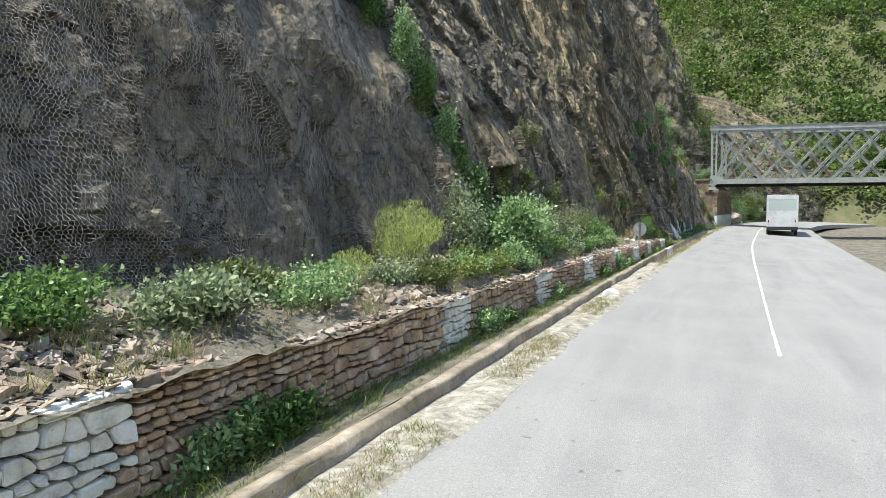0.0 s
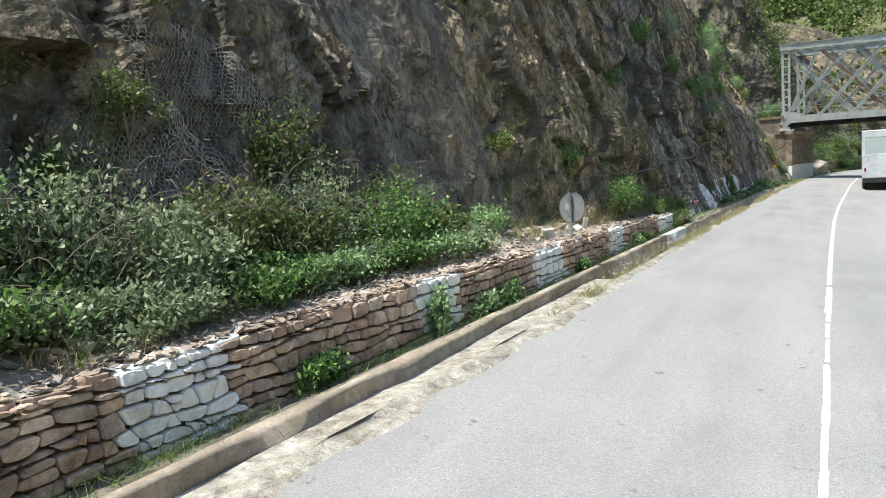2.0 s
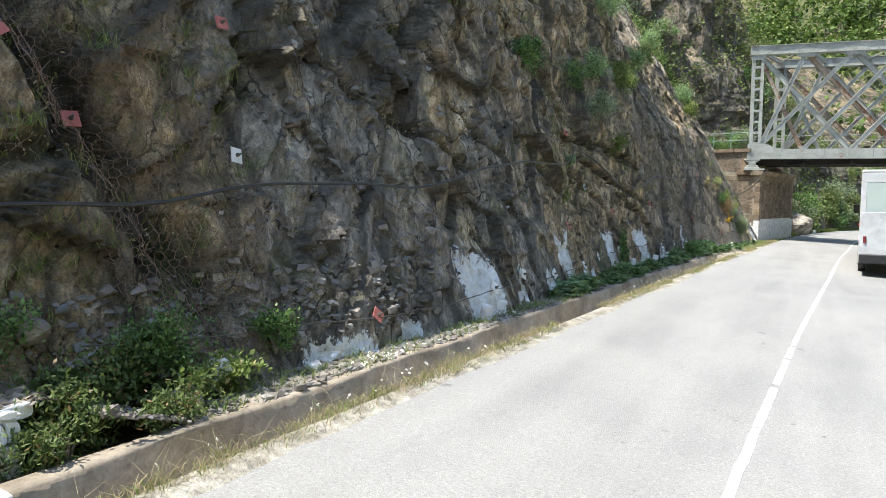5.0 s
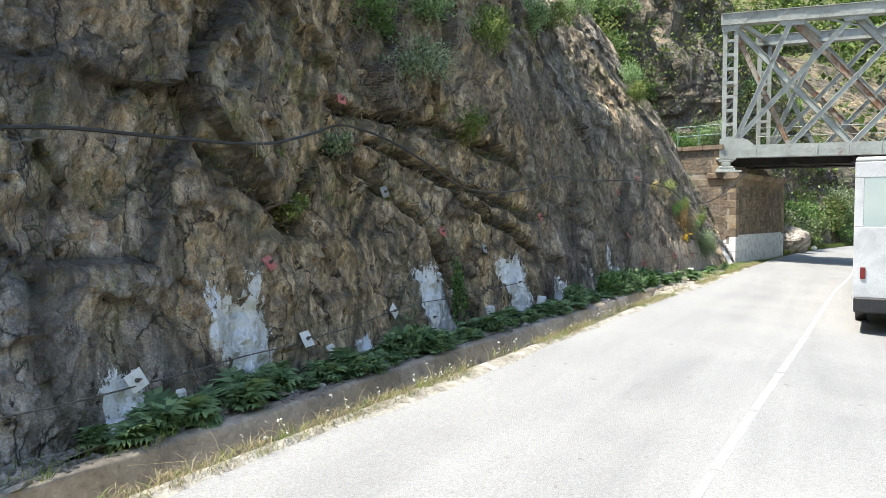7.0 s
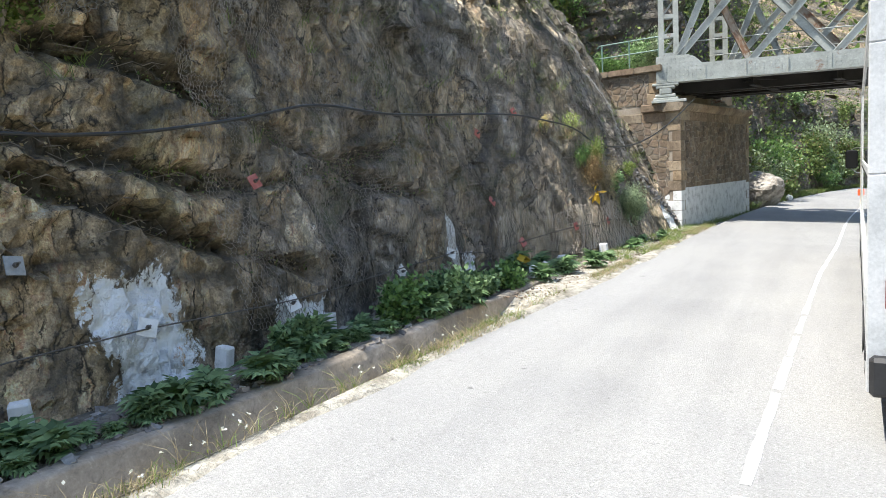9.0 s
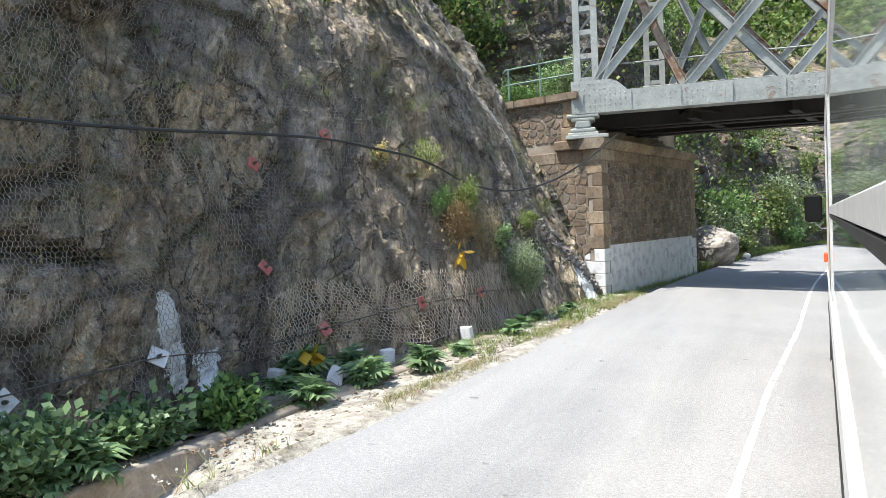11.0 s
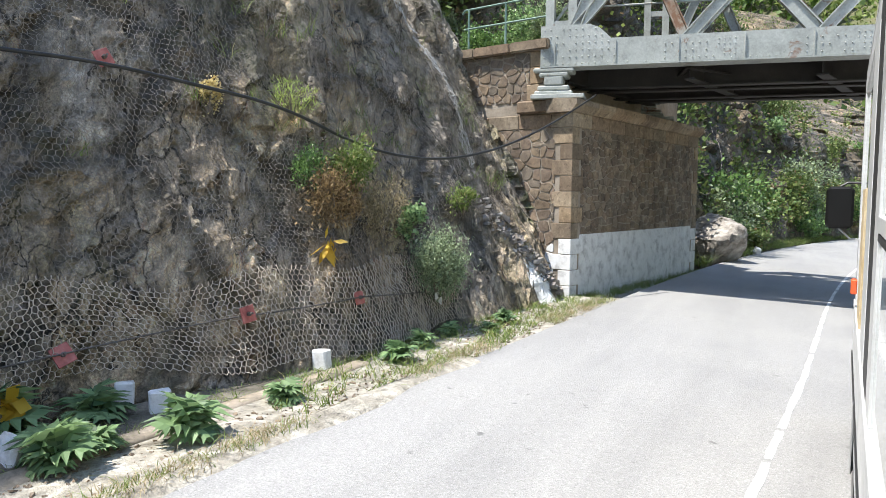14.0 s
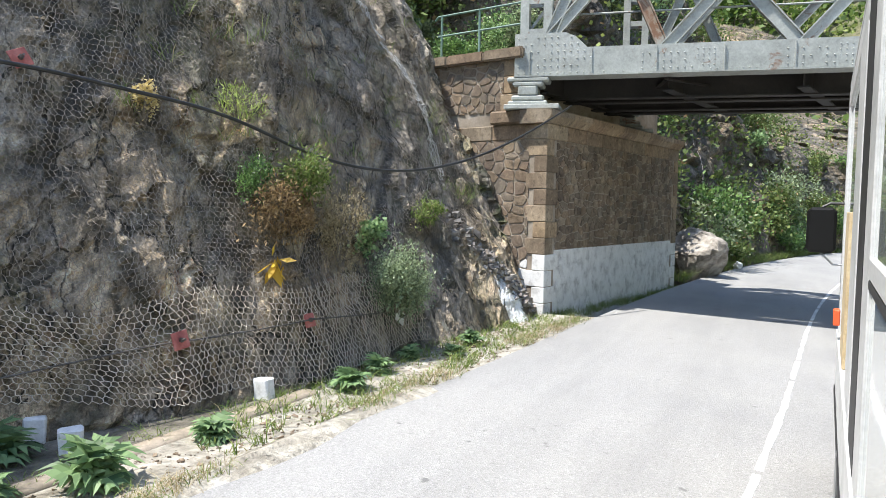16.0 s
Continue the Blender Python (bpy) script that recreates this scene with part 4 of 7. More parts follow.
    for v0 in np.arange(0.55, D, 0.95):
        bm = pier_block(-0.14, 0.6, v0 + 0.005, min(v0 + 0.95, D) - 0.005, 5.05, 5.27)
        bmesh.ops.bevel(bm, geom=list(bm.edges), offset=0.03, segments=2, affect="EDGES")
        part("coping_stone", bm, DRESSED, up)
    # rubble: the face turned to the traffic, stones one by one
    for poly in rubble_cells(0.40, D, -0.5, ztop, 0.25, 0.22, rng, 0.014):
        cu, cz = sum(p[0] for p in poly) / len(poly), sum(p[1] for p in poly) / len(poly)
        v, f = stone_mesh(poly, 0.03, rng.uniform(0.006, 0.018), rng, lambda a, b, o: pier_point(0, a, b, o, "left"), True)
        mesh_object("stone", v, f[:], LIME if (cz < 0.9 and cu < 0.55) else PIER_STONE, pier)
    for poly in rubble_cells(1.05, D, 4.0, 5.04, 0.24, 0.21, rng, 0.016):
        v, f = stone_mesh(poly, 0.03, rng.uniform(0.006, 0.018), rng, lambda a, b, o: pier_point(0, a, b, o, "left"), True)
        mesh_object("stone", v, f, PIER_STONE, up)
    brown, white = [], []
    for lot, z0, z1 in ((white, -0.55, 1.18), (brown, 1.18, ztop)):
        for poly in rubble_cells(0.42, L - 0.42, z0, z1, 0.24, 0.17, rng, 0.009):
            lot.append(stone_mesh(poly[::-1], 0.03, rng.uniform(0.003, 0.010), rng, lambda a, b, o: pier_point(a, 0, b, o, "road"), True))
    joined("road_face_stonework", brown, PIER_STONE_J, pier)
    joined("whitewashed_stonework", white, LIME, pier)
    part("whitewash_coat", pier_block(0.4, L - 0.4, 0.004, 0.05, -0.6, 1.17), LIME, pier)


def plate_poly(bm, pts, normal, thick):
    """A flat plate from its outline, with thickness along normal."""
    n = Vector(normal) * thick
    a = [bm.verts.new(Vector(p)) for p in pts]
    b = [bm.verts.new(Vector(p) + n) for p in pts]
    bm.faces.new(a[::-1])
    bm.faces.new(b)
    for k in range(len(a)):
        bm.faces.new((a[k], a[(k + 1) % len(a)], b[(k + 1) % len(a)], b[k]))
    bmesh.ops.recalc_face_normals(bm, faces=bm.faces)


def rivet_heap(heap, centres, normal, r=0.022):
    nrm = np.array(normal, float)
    u = np.cross(nrm, (0, 0, 1.0))
    u /= np.linalg.norm(u)
    w = np.cross(nrm, u)
    for c in centres:
        c = np.array(c, float)
        ring = [c + r * (math.cos(a) * u + math.sin(a) * w) for a in np.arange(6) * math.pi / 3]
        top = [c + nrm * r * 0.7 + 0.5 * r * (math.cos(a) * u + math.sin(a) * w) for a in np.arange(6) * math.pi / 3]
        v = ring + top
        f = [(k, (k + 1) % 6, 6 + (k + 1) % 6, 6 + k) for k in range(6)] + [(6, 7, 8, 9), (6, 9, 10, 11)]
        heap.add(v, f)


def build_truss(origin, bridge, near):
    """One side girder of the railway bridge."""
    U, N = BR_U, Vector((BR_U.y, -BR_U.x, 0))  # N points back along the road
    O, H, P = Vector(origin), TRUSS_H, 2.45
    panels = 13
    Ltot = panels * P + 0.9
    rng = random.Random(7 if near else 8)
    at = lambda k, z, off=0.0: O + U * k + Vector((0, 0, z)) + N * off  # noqa: E731
    truss = bridge

    def channel(a, b, w, d):
        """A flanged bar: web plus two flanges, in the girder's plane."""
        bm = bmesh.new()
        bar(bm, a, b, d * 0.25, w, N.cross(Vector(b) - Vector(a)).normalized())
        side = N.cross((Vector(b) - Vector(a)).normalized())
        for q in (-1, 1):
            off = side * (q * (w / 2 - 0.012))
            bar(bm, Vector(a) + off, Vector(b) + off, d, 0.024, side)
        return bm

    # chords: web plates with flanges
    for name, z0, z1 in (("bottom_chord", 0.0, 0.56), ("top_chord", H - 0.52, H)):
        bm = bmesh.new()
        zc = (z0 + z1) / 2
        for off in (-0.16, 0.16):
            bar(bm, at(0, zc, off), at(Ltot, zc, off), 0.03, z1 - z0)
        for zf in (z0 + 0.012, z1 - 0.012) if name == "top_chord" else (z0 + 0.012,):
            bar(bm, at(0, zf), at(Ltot, zf), 0.50, 0.028)
        for k in np.arange(0.3, Ltot, 2.45 / 2):
            bar(bm, at(k, z0 + 0.03, 0.18), at(k, z1 - 0.03, 0.18), 0.07, 0.018, U)
        part(name, bm, STEEL, truss)
    # ladder-like end posts
    for k0 in (0.12, Ltot - 0.66):
        bm = bmesh.new()
        for dk in (0.06, 0.52):
            bar(bm, at(k0 + dk, 0.5), at(k0 + dk, H - 0.5), 0.3, 0.17, U)
        for z in np.arange(0.9, H - 0.6, 0.62):
            bar(bm, at(k0 + 0.1, z, 0.13), at(k0 + 0.5, z, 0.13), 0.02, 0.13)
            bar(bm, at(k0 + 0.1, z, -0.13), at(k0 + 0.5, z, -0.13), 0.02, 0.13)
            if near:
                bar(bm, at(k0 + 0.1, z + 0.05, -0.12), at(k0 + 0.5, z + 0.58, -0.12), 0.015, 0.06)
        part("end_post", bm, STEEL, truss)
    # crossing diagonals
    nodes = [0.45 + P * i for i in range(panels + 1)]
    zb, zt = 0.5, H - 0.45
    for i in range(panels + 1):
        for (a, za, b, zc_, off) in ((i, zb, i + 2, zt, 0.10), (i, zt, i + 2, zb, -0.07)):
            if b <= panels:
                rust = near and zc_ == zb and i in (1, 3) or (not near and zc_ == zb and i == 0)
                part("diagonal", channel(at(nodes[a], za, off), at(nodes[b], zc_, off), 0.27 if zc_ == zb else 0.22, 0.14), RUSTY if rust else STEEL, truss)
    for (ka, za, kb, zc_, off) in ((nodes[0] + 0.1, zb, nodes[1], zt, 0.1), (nodes[0], zt, nodes[1], zb, -0.07), (nodes[-1], zb, nodes[-2], zt, 0.1), (nodes[-1], zt, nodes[-2], zb, -0.07)):
        part("diagonal", channel(at(ka, za, off), at(kb, zc_, off), 0.22, 0.14), RUSTY if (near and zc_ == zb and ka < 5) else STEEL, truss)
    # gussets with rivets
    heap = Heap()
    for i, k in enumerate(nodes):
        for top in (False, True):
            bm = bmesh.new()
            if not top:
                if i == 0:
                    pts = [(-0.45, 0.0), (1.55, 0.03), (0.75, 0.78), (0.55, 0.86), (-0.45, 0.86)]
                else:
                    pts = [(-0.75, 0.04), (0.75, 0.04), (0.38, 0.56), (-0.38, 0.56)]
            else:
                pts = [(-0.42, H - 0.74), (0.42, H - 0.74), (0.75, H - 0.04), (-0.75, H - 0.04)]
                if i == 0:
                    pts = [(-0.42, H - 0.02), (-0.42, H - 0.8), (0.2, H - 0.8), (0.9, H - 0.02)]
            side = 0.178 if near else -0.19
            plate_poly(bm, [at(k + a, z, side) for a, z in pts], N, 0.014)
            part("gusset_plate", bm, STEEL, truss)
            if near and i < 6:
                a0, a1 = min(p[0] for p in pts), max(p[0] for p in pts)
                z0, z1 = min(p[1] for p in pts), max(p[1] for p in pts)
                cs = []
                for aa in np.arange(a0 + 0.08, a1 - 0.05, 0.13):
                    for zz in np.arange(z0 + 0.07, z1 - 0.04, 0.14):
                        lim = pts[2][0] + (pts[1][0] - pts[2][0]) * (1 - (zz - z0) / (z1 - z0))
                        if (aa < abs(lim) - 0.08) and rng.random() < 0.8 and (i == 0 or aa > -abs(lim) + 0.08):
                            cs.append(at(k + aa, zz, side + 0.014))
                rivet_heap(heap, cs, N, 0.02)
    if near:
        cs = [at(k, z, 0.176) for k in np.arange(1.9, 14, 0.115) for z in (0.07,)]
        cs += [at(k + dk, z, 0.176) for k in np.arange(2.45, 14, 2.45) for dk in (1.05, 1.15, 1.25, 1.35) for z in (0.15, 0.25, 0.35, 0.45)]
        rivet_heap(heap, cs, N, 0.016)
        ob = heap.make("rivets", STEEL, truss)
        ob["kind"] = "stuff"
    # bearing shoe on the cap
    bm = bmesh.new()
    c = at(0.28, -0.06)
    M0 = Matrix((U, N, Vector((0, 0, 1)))).transposed().to_4x4()

    def local(x, z, sx, sz, sy=0.5, bev=0.03):
        m = M0.copy()
        m.translation = at(0.28 + x, z)
        add_box(bm, (sx, sy, sz), m, bev)

    local(0, -0.05, 0.85, 0.10)
    local(0, -0.14, 0.62, 0.10)
    local(0, -0.27, 0.40, 0.20)
    local(0, -0.42, 0.66, 0.11)
    local(0, -0.52, 0.80, 0.10)
    local(0.1, -0.61, 1.1, 0.09, 0.8, 0.01)
    part("bearing", bm, STEEL, truss)


def build_bridge():
    bridge = thing("railway_bridge", (0, 0, 0), "grey-green riveted steel lattice railway bridge with rust stains", "bridge")
    build_truss(BR_NEAR, bridge, True)
    build_truss(BR_FAR, bridge, False)
    U = BR_U
    N = Vector((BR_U.y, -BR_U.x, 0))
    across = BR_FAR - BR_NEAR
    Ltot = 13 * 2.45 + 0.9
    at = lambda k, w, z: BR_NEAR + U * k + across * w + Vector((0, 0, z))  # noqa: E731
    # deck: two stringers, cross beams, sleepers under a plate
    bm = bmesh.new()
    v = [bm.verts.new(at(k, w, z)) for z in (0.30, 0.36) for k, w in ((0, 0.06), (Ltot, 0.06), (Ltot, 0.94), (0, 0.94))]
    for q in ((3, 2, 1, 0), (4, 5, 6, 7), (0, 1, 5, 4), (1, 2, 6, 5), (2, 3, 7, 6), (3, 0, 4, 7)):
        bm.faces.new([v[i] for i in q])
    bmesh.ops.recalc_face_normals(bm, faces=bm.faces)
    part("deck_plate", bm, SHADED_STEEL, bridge)
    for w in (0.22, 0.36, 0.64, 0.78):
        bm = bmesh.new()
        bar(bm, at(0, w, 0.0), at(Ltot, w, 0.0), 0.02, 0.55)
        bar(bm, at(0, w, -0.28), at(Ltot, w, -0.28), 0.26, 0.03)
        part("stringer", bm, SHADED_STEEL, bridge)
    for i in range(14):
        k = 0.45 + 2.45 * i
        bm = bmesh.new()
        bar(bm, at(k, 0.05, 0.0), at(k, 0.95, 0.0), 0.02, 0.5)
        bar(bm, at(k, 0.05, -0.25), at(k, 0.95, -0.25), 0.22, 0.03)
        part("cross_beam", bm, SHADED_STEEL, bridge)
        bm = bmesh.new()
        bar(bm, at(k, 0.0, TRUSS_H - 0.2), at(k, 1.0, TRUSS_H - 0.2), 0.16, 0.22)
        part("top_strut", bm, STEEL, bridge)
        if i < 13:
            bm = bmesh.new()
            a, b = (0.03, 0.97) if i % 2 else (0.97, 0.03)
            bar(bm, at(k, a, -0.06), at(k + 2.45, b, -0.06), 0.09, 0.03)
            part("wind_brace", bm, SHADED_STEEL, bridge)
            bm = bmesh.new()
            bar(bm, at(k, a, TRUSS_H - 0.1), at(k + 2.45, b, TRUSS_H - 0.1), 0.08, 0.06)
            part("wind_brace", bm, STEEL, bridge)
    for w in (0.09, 0.91):
        v, f = tube_arrays([at(k, w, 1.35) for k in np.arange(0.2, Ltot, 1.2)], 0.022, 6)
        array_object("handrail", v, f, STEEL, bridge)


def build_abutment_rail():
    rail = thing("guard_rail", pier_point(0.1, 0.8, 5.27), "green-painted tubular guard rail on the abutment", "railing")
    o = rail.location
    green = weathered("rail_green_paint", [(0.10, 0.17, 0.14), (0.16, 0.25, 0.21), (0.22, 0.32, 0.27)], 5, 40, 0.5, 0.2, 0.003)
    for v0 in (0.72, 1.75, 2.75):
        p = Vector(pier_point(0.1, v0, 5.27)) - o
        v, f = tube_arrays([p, p + Vector((0, 0, 0.45)), p + Vector((0, 0, 0.95))], 0.028, 8)
        array_object("post", v, f, green, rail)
    for z in (0.5, 0.93):
        a, b = Vector(pier_point(0.1, 0.66, 5.27 + z)) - o, Vector(pier_point(0.1, 2.85, 5.27 + z)) - o
        pts = [a.lerp(b, k / 6) for k in range(7)]
        if z > 0.9:
            pts.append(b + Vector(PIER_V) * 0.08 - Vector((0, 0, 0.08)))
        v, f = tube_arrays(pts, 0.024, 8)
        array_object("rail", v, f, green, rail)


# ---------------------------------------------------------------- netting
GALV = weathered("galvanised_wire", [(0.40, 0.39, 0.365), (0.56, 0.545, 0.51), (0.70, 0.685, 0.645)], 2.0, 60, 0.5, 0.1, 0.001, metal=0.35)


# hem wire: dust, plus the sun on the hem put into a paler colour
HEMWIRE = weathered("dusty_sunlit_hem_wire", [(0.42, 0.36, 0.29), (0.58, 0.50, 0.41), (0.72, 0.64, 0.54)], 3.0, 60, 0.7, 0.1, 0.001, metal=0.1)
DULLWIRE = weathered("dull_brown_wire", [(0.15, 0.125, 0.10), (0.28, 0.24, 0.20), (0.44, 0.39, 0.335)], 1.0, 60, 0.7, 0.1, 0.001, metal=0.1)
PALEWIRE = weathered("dusty_grey_wire", [(0.13, 0.122, 0.11), (0.28, 0.265, 0.243), (0.48, 0.46, 0.43)], 0.6, 60, 0.65, 0.1, 0.001, metal=0.2)
OLDWIRE = weathered("rusted_wire", [(0.10, 0.06, 0.04), (0.17, 0.105, 0.07), (0.26, 0.19, 0.14)], 3.0, 60, 0.7, 0.1, 0.001, metal=0.2)


def draped(y, z):
    """The netting hangs over the proud parts of the rock."""
    best = None
    for dy, dz in ((0, 0), (0.22, 0), (-0.22, 0), (0, 0.22), (0, -0.22), (0.15, 0.35), (-0.15, -0.35)):
        P, _ = cliff_surface(y + dy, z + dz)
        x = P[:, 0] - (cliff_x(y + dy, z + dz) - cliff_x(y, z))
        best = x if best is None else np.maximum(best, 0.35 * best + 0.65 * x)
    return best + 0.05


def netting(name, y0, y1, z0, z1, cell, wire, label, hem=0.0, prism=False, keep=None, mat=None, twist=1.5):
    """Six-sided twisted mesh, hung with its long cells upright."""
    w, h = cell, cell * 1.35
    ny, nz = int((y1 - y0) / w), int((z1 - z0) / (h * 0.75))
    gy, gz = np.meshgrid(np.arange(ny), np.arange(nz), indexing="ij")
    cy = y0 + (gy + 0.5 * (gz % 2)) * w
    cz = z0 + gz * h * 0.75
    cy, cz = cy.ravel(), cz.ravel()
    # of each cell: its lower left and right sides and its left upright
    a = np.stack([cy, cz - h * 0.5], 1)
    b = np.stack([cy + w * 0.5, cz - h * 0.25], 1)
    c = np.stack([cy - w * 0.5, cz - h * 0.25], 1)
    d = np.stack([cy - w * 0.5, cz + h * 0.25], 1)
    A, B = np.concatenate([a, a, c]), np.concatenate([b, c, d])

    def warp(q):
        # same shift for the same knot, so the wires meet
        n = np.stack([q[:, 0] * 0.9, q[:, 1] * 0.9, np.zeros(len(q))], 1)
        m = np.stack([np.round(q[:, 0] / (w * 0.5)), np.round(q[:, 1] / (h * 0.25)), np.zeros(len(q))], 1).astype(np.int64)
        jy = (hash01(m[:, 0], m[:, 1], m[:, 2], 5) - 0.5) * w * 0.22
        jz = (hash01(m[:, 0], m[:, 1], m[:, 2], 9) - 0.5) * w * 0.22
        y, z = q[:, 0] + jy + 0.12 * value_noise(n, 3), q[:, 1] + jz + 0.12 * value_noise(n, 8)
        if hem:
            z = z + hem * (0.5 + 0.5 * value_noise(np.stack([q[:, 0] * 0.8, 0 * q[:, 0], 0 * q[:, 0]], 1), 41)) * np.clip(1 - (q[:, 1] - z0) / 1.2, 0, 1)
        jx = (hash01(m[:, 0], m[:, 1], m[:, 2], 13) - 0.5) * 0.03
        return np.stack([draped(y, z) + jx, y, z], 1)

    if keep is not None:
        mid = (A + B) / 2
        k = keep(mid[:, 0], mid[:, 1])
        A, B = A[k], B[k]
    A3, B3 = warp(A), warp(B)
    t = B3 - A3
    t /= np.linalg.norm(t, axis=1)[:, None] + 1e-9
    nrm = np.array([0.94, -0.1, 0.33])
    s = np.cross(t, nrm)
    s /= np.linalg.norm(s, axis=1)[:, None] + 1e-9
    # the upright sides are twisted double
    r = np.concatenate([np.full(2 * len(cy), wire), np.full(len(cy), wire * twist)])
    r = (r[k] if keep is not None else r)[:, None]
    if prism:
        o = np.cross(s, t)
        offs = [s * r, -s * r * 0.5 + o * r * 0.87, -s * r * 0.5 - o * r * 0.87]
        V = np.stack([A3 + q for q in offs] + [B3 + q for q in offs], 1).reshape(-1, 3)
        base = np.arange(len(A3))[:, None, None] * 6
        F = (base + np.array([[0, 1, 4, 3], [1, 2, 5, 4], [2, 0, 3, 5]])[None]).reshape(-1, 4)
    else:
        V = np.stack([A3 + s * r, A3 - s * r, B3 - s * r, B3 + s * r], 1).reshape(-1, 3)
        F = np.arange(len(V)).reshape(-1, 4)
    ob = array_object(name, V, F, mat or GALV)
    return tagged(ob, label, "wire netting", kind="stuff")


def build_nets():
    lab = "galvanised hexagonal rockfall netting draped over the cliff"
    netting("rockfall_netting", 73.6, 80.6, 0.02, 1.15, 0.064, 0.0042, lab, 0.34, True, mat=HEMWIRE)
    netting("rockfall_netting", 66.5, 73.8, 0.12, 1.15, 0.07, 0.0024, lab, 0.32, True, mat=DULLWIRE)
    netting("rockfall_netting", 66.5, 80.6, 1.1, 5.8, 0.058, 0.0021, lab, 0.0, False, mat=DULLWIRE)
    # bulged edge: thicker, lighter wire carries its sunlit brightness in the colour
    netting("rockfall_netting", 81.2, 83.4, 2.6, 5.9, 0.06, 0.007, "sunlit-bright crumpled edge of the netting beside the abutment", 0.0, False,
            keep=lambda y, z: np.abs(y - np.interp(z, [2.6, 3.5, 4.25, 5.0, 5.9], [82.8, 82.82, 82.88, 82.6, 81.6])) < 0.13 + 0.05 * np.sin(z * 7))
    netting("rockfall_netting", 80.6, 84.4, 1.6, 6.4, 0.07, 0.0024, lab, 0.2, False, mat=DULLWIRE)
    netting("rockfall_netting", 61.0, 66.6, 3.7, 7.0, 0.07, 0.0024, lab, 0.8, False, mat=PALEWIRE, keep=lambda y, z: z > 3.6 + 0.45 * (66.6 - y) * np.clip(0.6 + 0.5 * np.sin(y * 1.7), 0, 1))
    netting("rockfall_netting", 2.0, 17.5, 1.2, 8.6, 0.062, 0.0026, lab, 0.3, False, mat=PALEWIRE, twist=2.0)
    netting("rockfall_netting", 19.5, 34.0, 1.4, 7.4, 0.066, 0.0025, lab, 0.3, False, mat=PALEWIRE, twist=2.0,
            keep=lambda y, z: (value_noise(np.stack([y * 0.35, z * 0.12, 0 * y], 1), 77) > -0.3) & ~((y > 20.4) & (y < 24.9) & (z > 3.3) & (z < 6.2)))
    netting("rockfall_netting", 43.6, 46.6, 0.2, 4.4, 0.10, 0.003, lab, 0.3, False,
            keep=lambda y, z: np.abs(y - 46.0 + 0.28 * z) < 1.1, mat=OLDWIRE)


# ---------------------------------------------------------------- plants
IVY = leaf_material("dark_broad_leaves", (0.03, 0.075, 0.026), (0.20, 0.33, 0.10), 0.4)
FIG = leaf_material("fresh_broad_leaves", (0.07, 0.15, 0.06), (0.40, 0.55, 0.26), 0.36)
OLIVE = leaf_material("grey_green_leaves", (0.09, 0.135, 0.07), (0.38, 0.455, 0.27), 0.45)
BROOM = leaf_material("yellow_green_sprigs", (0.22, 0.30, 0.06), (0.50, 0.58, 0.18), 0.55)
BRAMBLE = leaf_material("bramble_leaves", (0.06, 0.10, 0.03), (0.185, 0.245, 0.08), 0.5, (0.30, 0.21, 0.11))
STRAW = leaf_material("dry_straw", (0.20, 0.155, 0.08), (0.50, 0.42, 0.26), 0.7)
DRYBROWN = leaf_material("dry_brown_leaves", (0.16, 0.10, 0.05), (0.46, 0.33, 0.17), 0.7)
GRASS = leaf_material("green_grass", (0.08, 0.13, 0.03), (0.25, 0.32, 0.09), 0.6, (0.44, 0.39, 0.20))
ACANTHUS = leaf_material("lobed_leaves", (0.04, 0.09, 0.038), (0.25, 0.37, 0.17), 0.5)
YELLOW_LEAF = leaf_material("orange_yellow_leaves", (0.50, 0.30, 0.03), (0.66, 0.44, 0.05), 0.5)
YELLOW = leaf_material("yellow_flower_heads", (0.55, 0.42, 0.14), (0.72, 0.62, 0.34), 0.5)
WOODS = leaf_material("woodland_leaves", (0.03, 0.062, 0.014), (0.13, 0.205, 0.045), 0.6)
WOODS_PALE = leaf_material("scrub_leaves", (0.08, 0.12, 0.03), (0.27, 0.33, 0.10), 0.65)
PETAL = leaf_material("white_petals", (0.62, 0.62, 0.50), (0.80, 0.80, 0.74), 0.6)
TWIG = weathered("grey_brown_twigs", [(0.10, 0.08, 0.06), (0.18, 0.15, 0.115), (0.27, 0.235, 0.19)], 8, 60, 0.9, 0.3, 0.004)


def leaves(centres, size, rng, out=None, up=0.35, ratio=0.5, spread=1.0):
    """A diamond leaf, folded by its own tilt, at each centre."""
    n = len(centres)
    d = rng.normal(size=(n, 3)) * spread
    if out is not None:
        d += out
    d[:, 2] += up
    d /= np.linalg.norm(d, axis=1)[:, None] + 1e-9
    w = np.cross(d, rng.normal(size=(n, 3)) * 0.55 + (0, 0, 1))
    w /= np.linalg.norm(w, axis=1)[:, None] + 1e-9
    s = size * rng.uniform(0.6, 1.3, size=(n, 1))
    c = np.asarray(centres)
    V = np.stack([c, c + d * s * 0.5 + w * s * ratio * 0.5, c + d * s, c + d * s * 0.5 - w * s * ratio * 0.5], 1)
    return V.reshape(-1, 3), np.arange(4 * n).reshape(-1, 4)


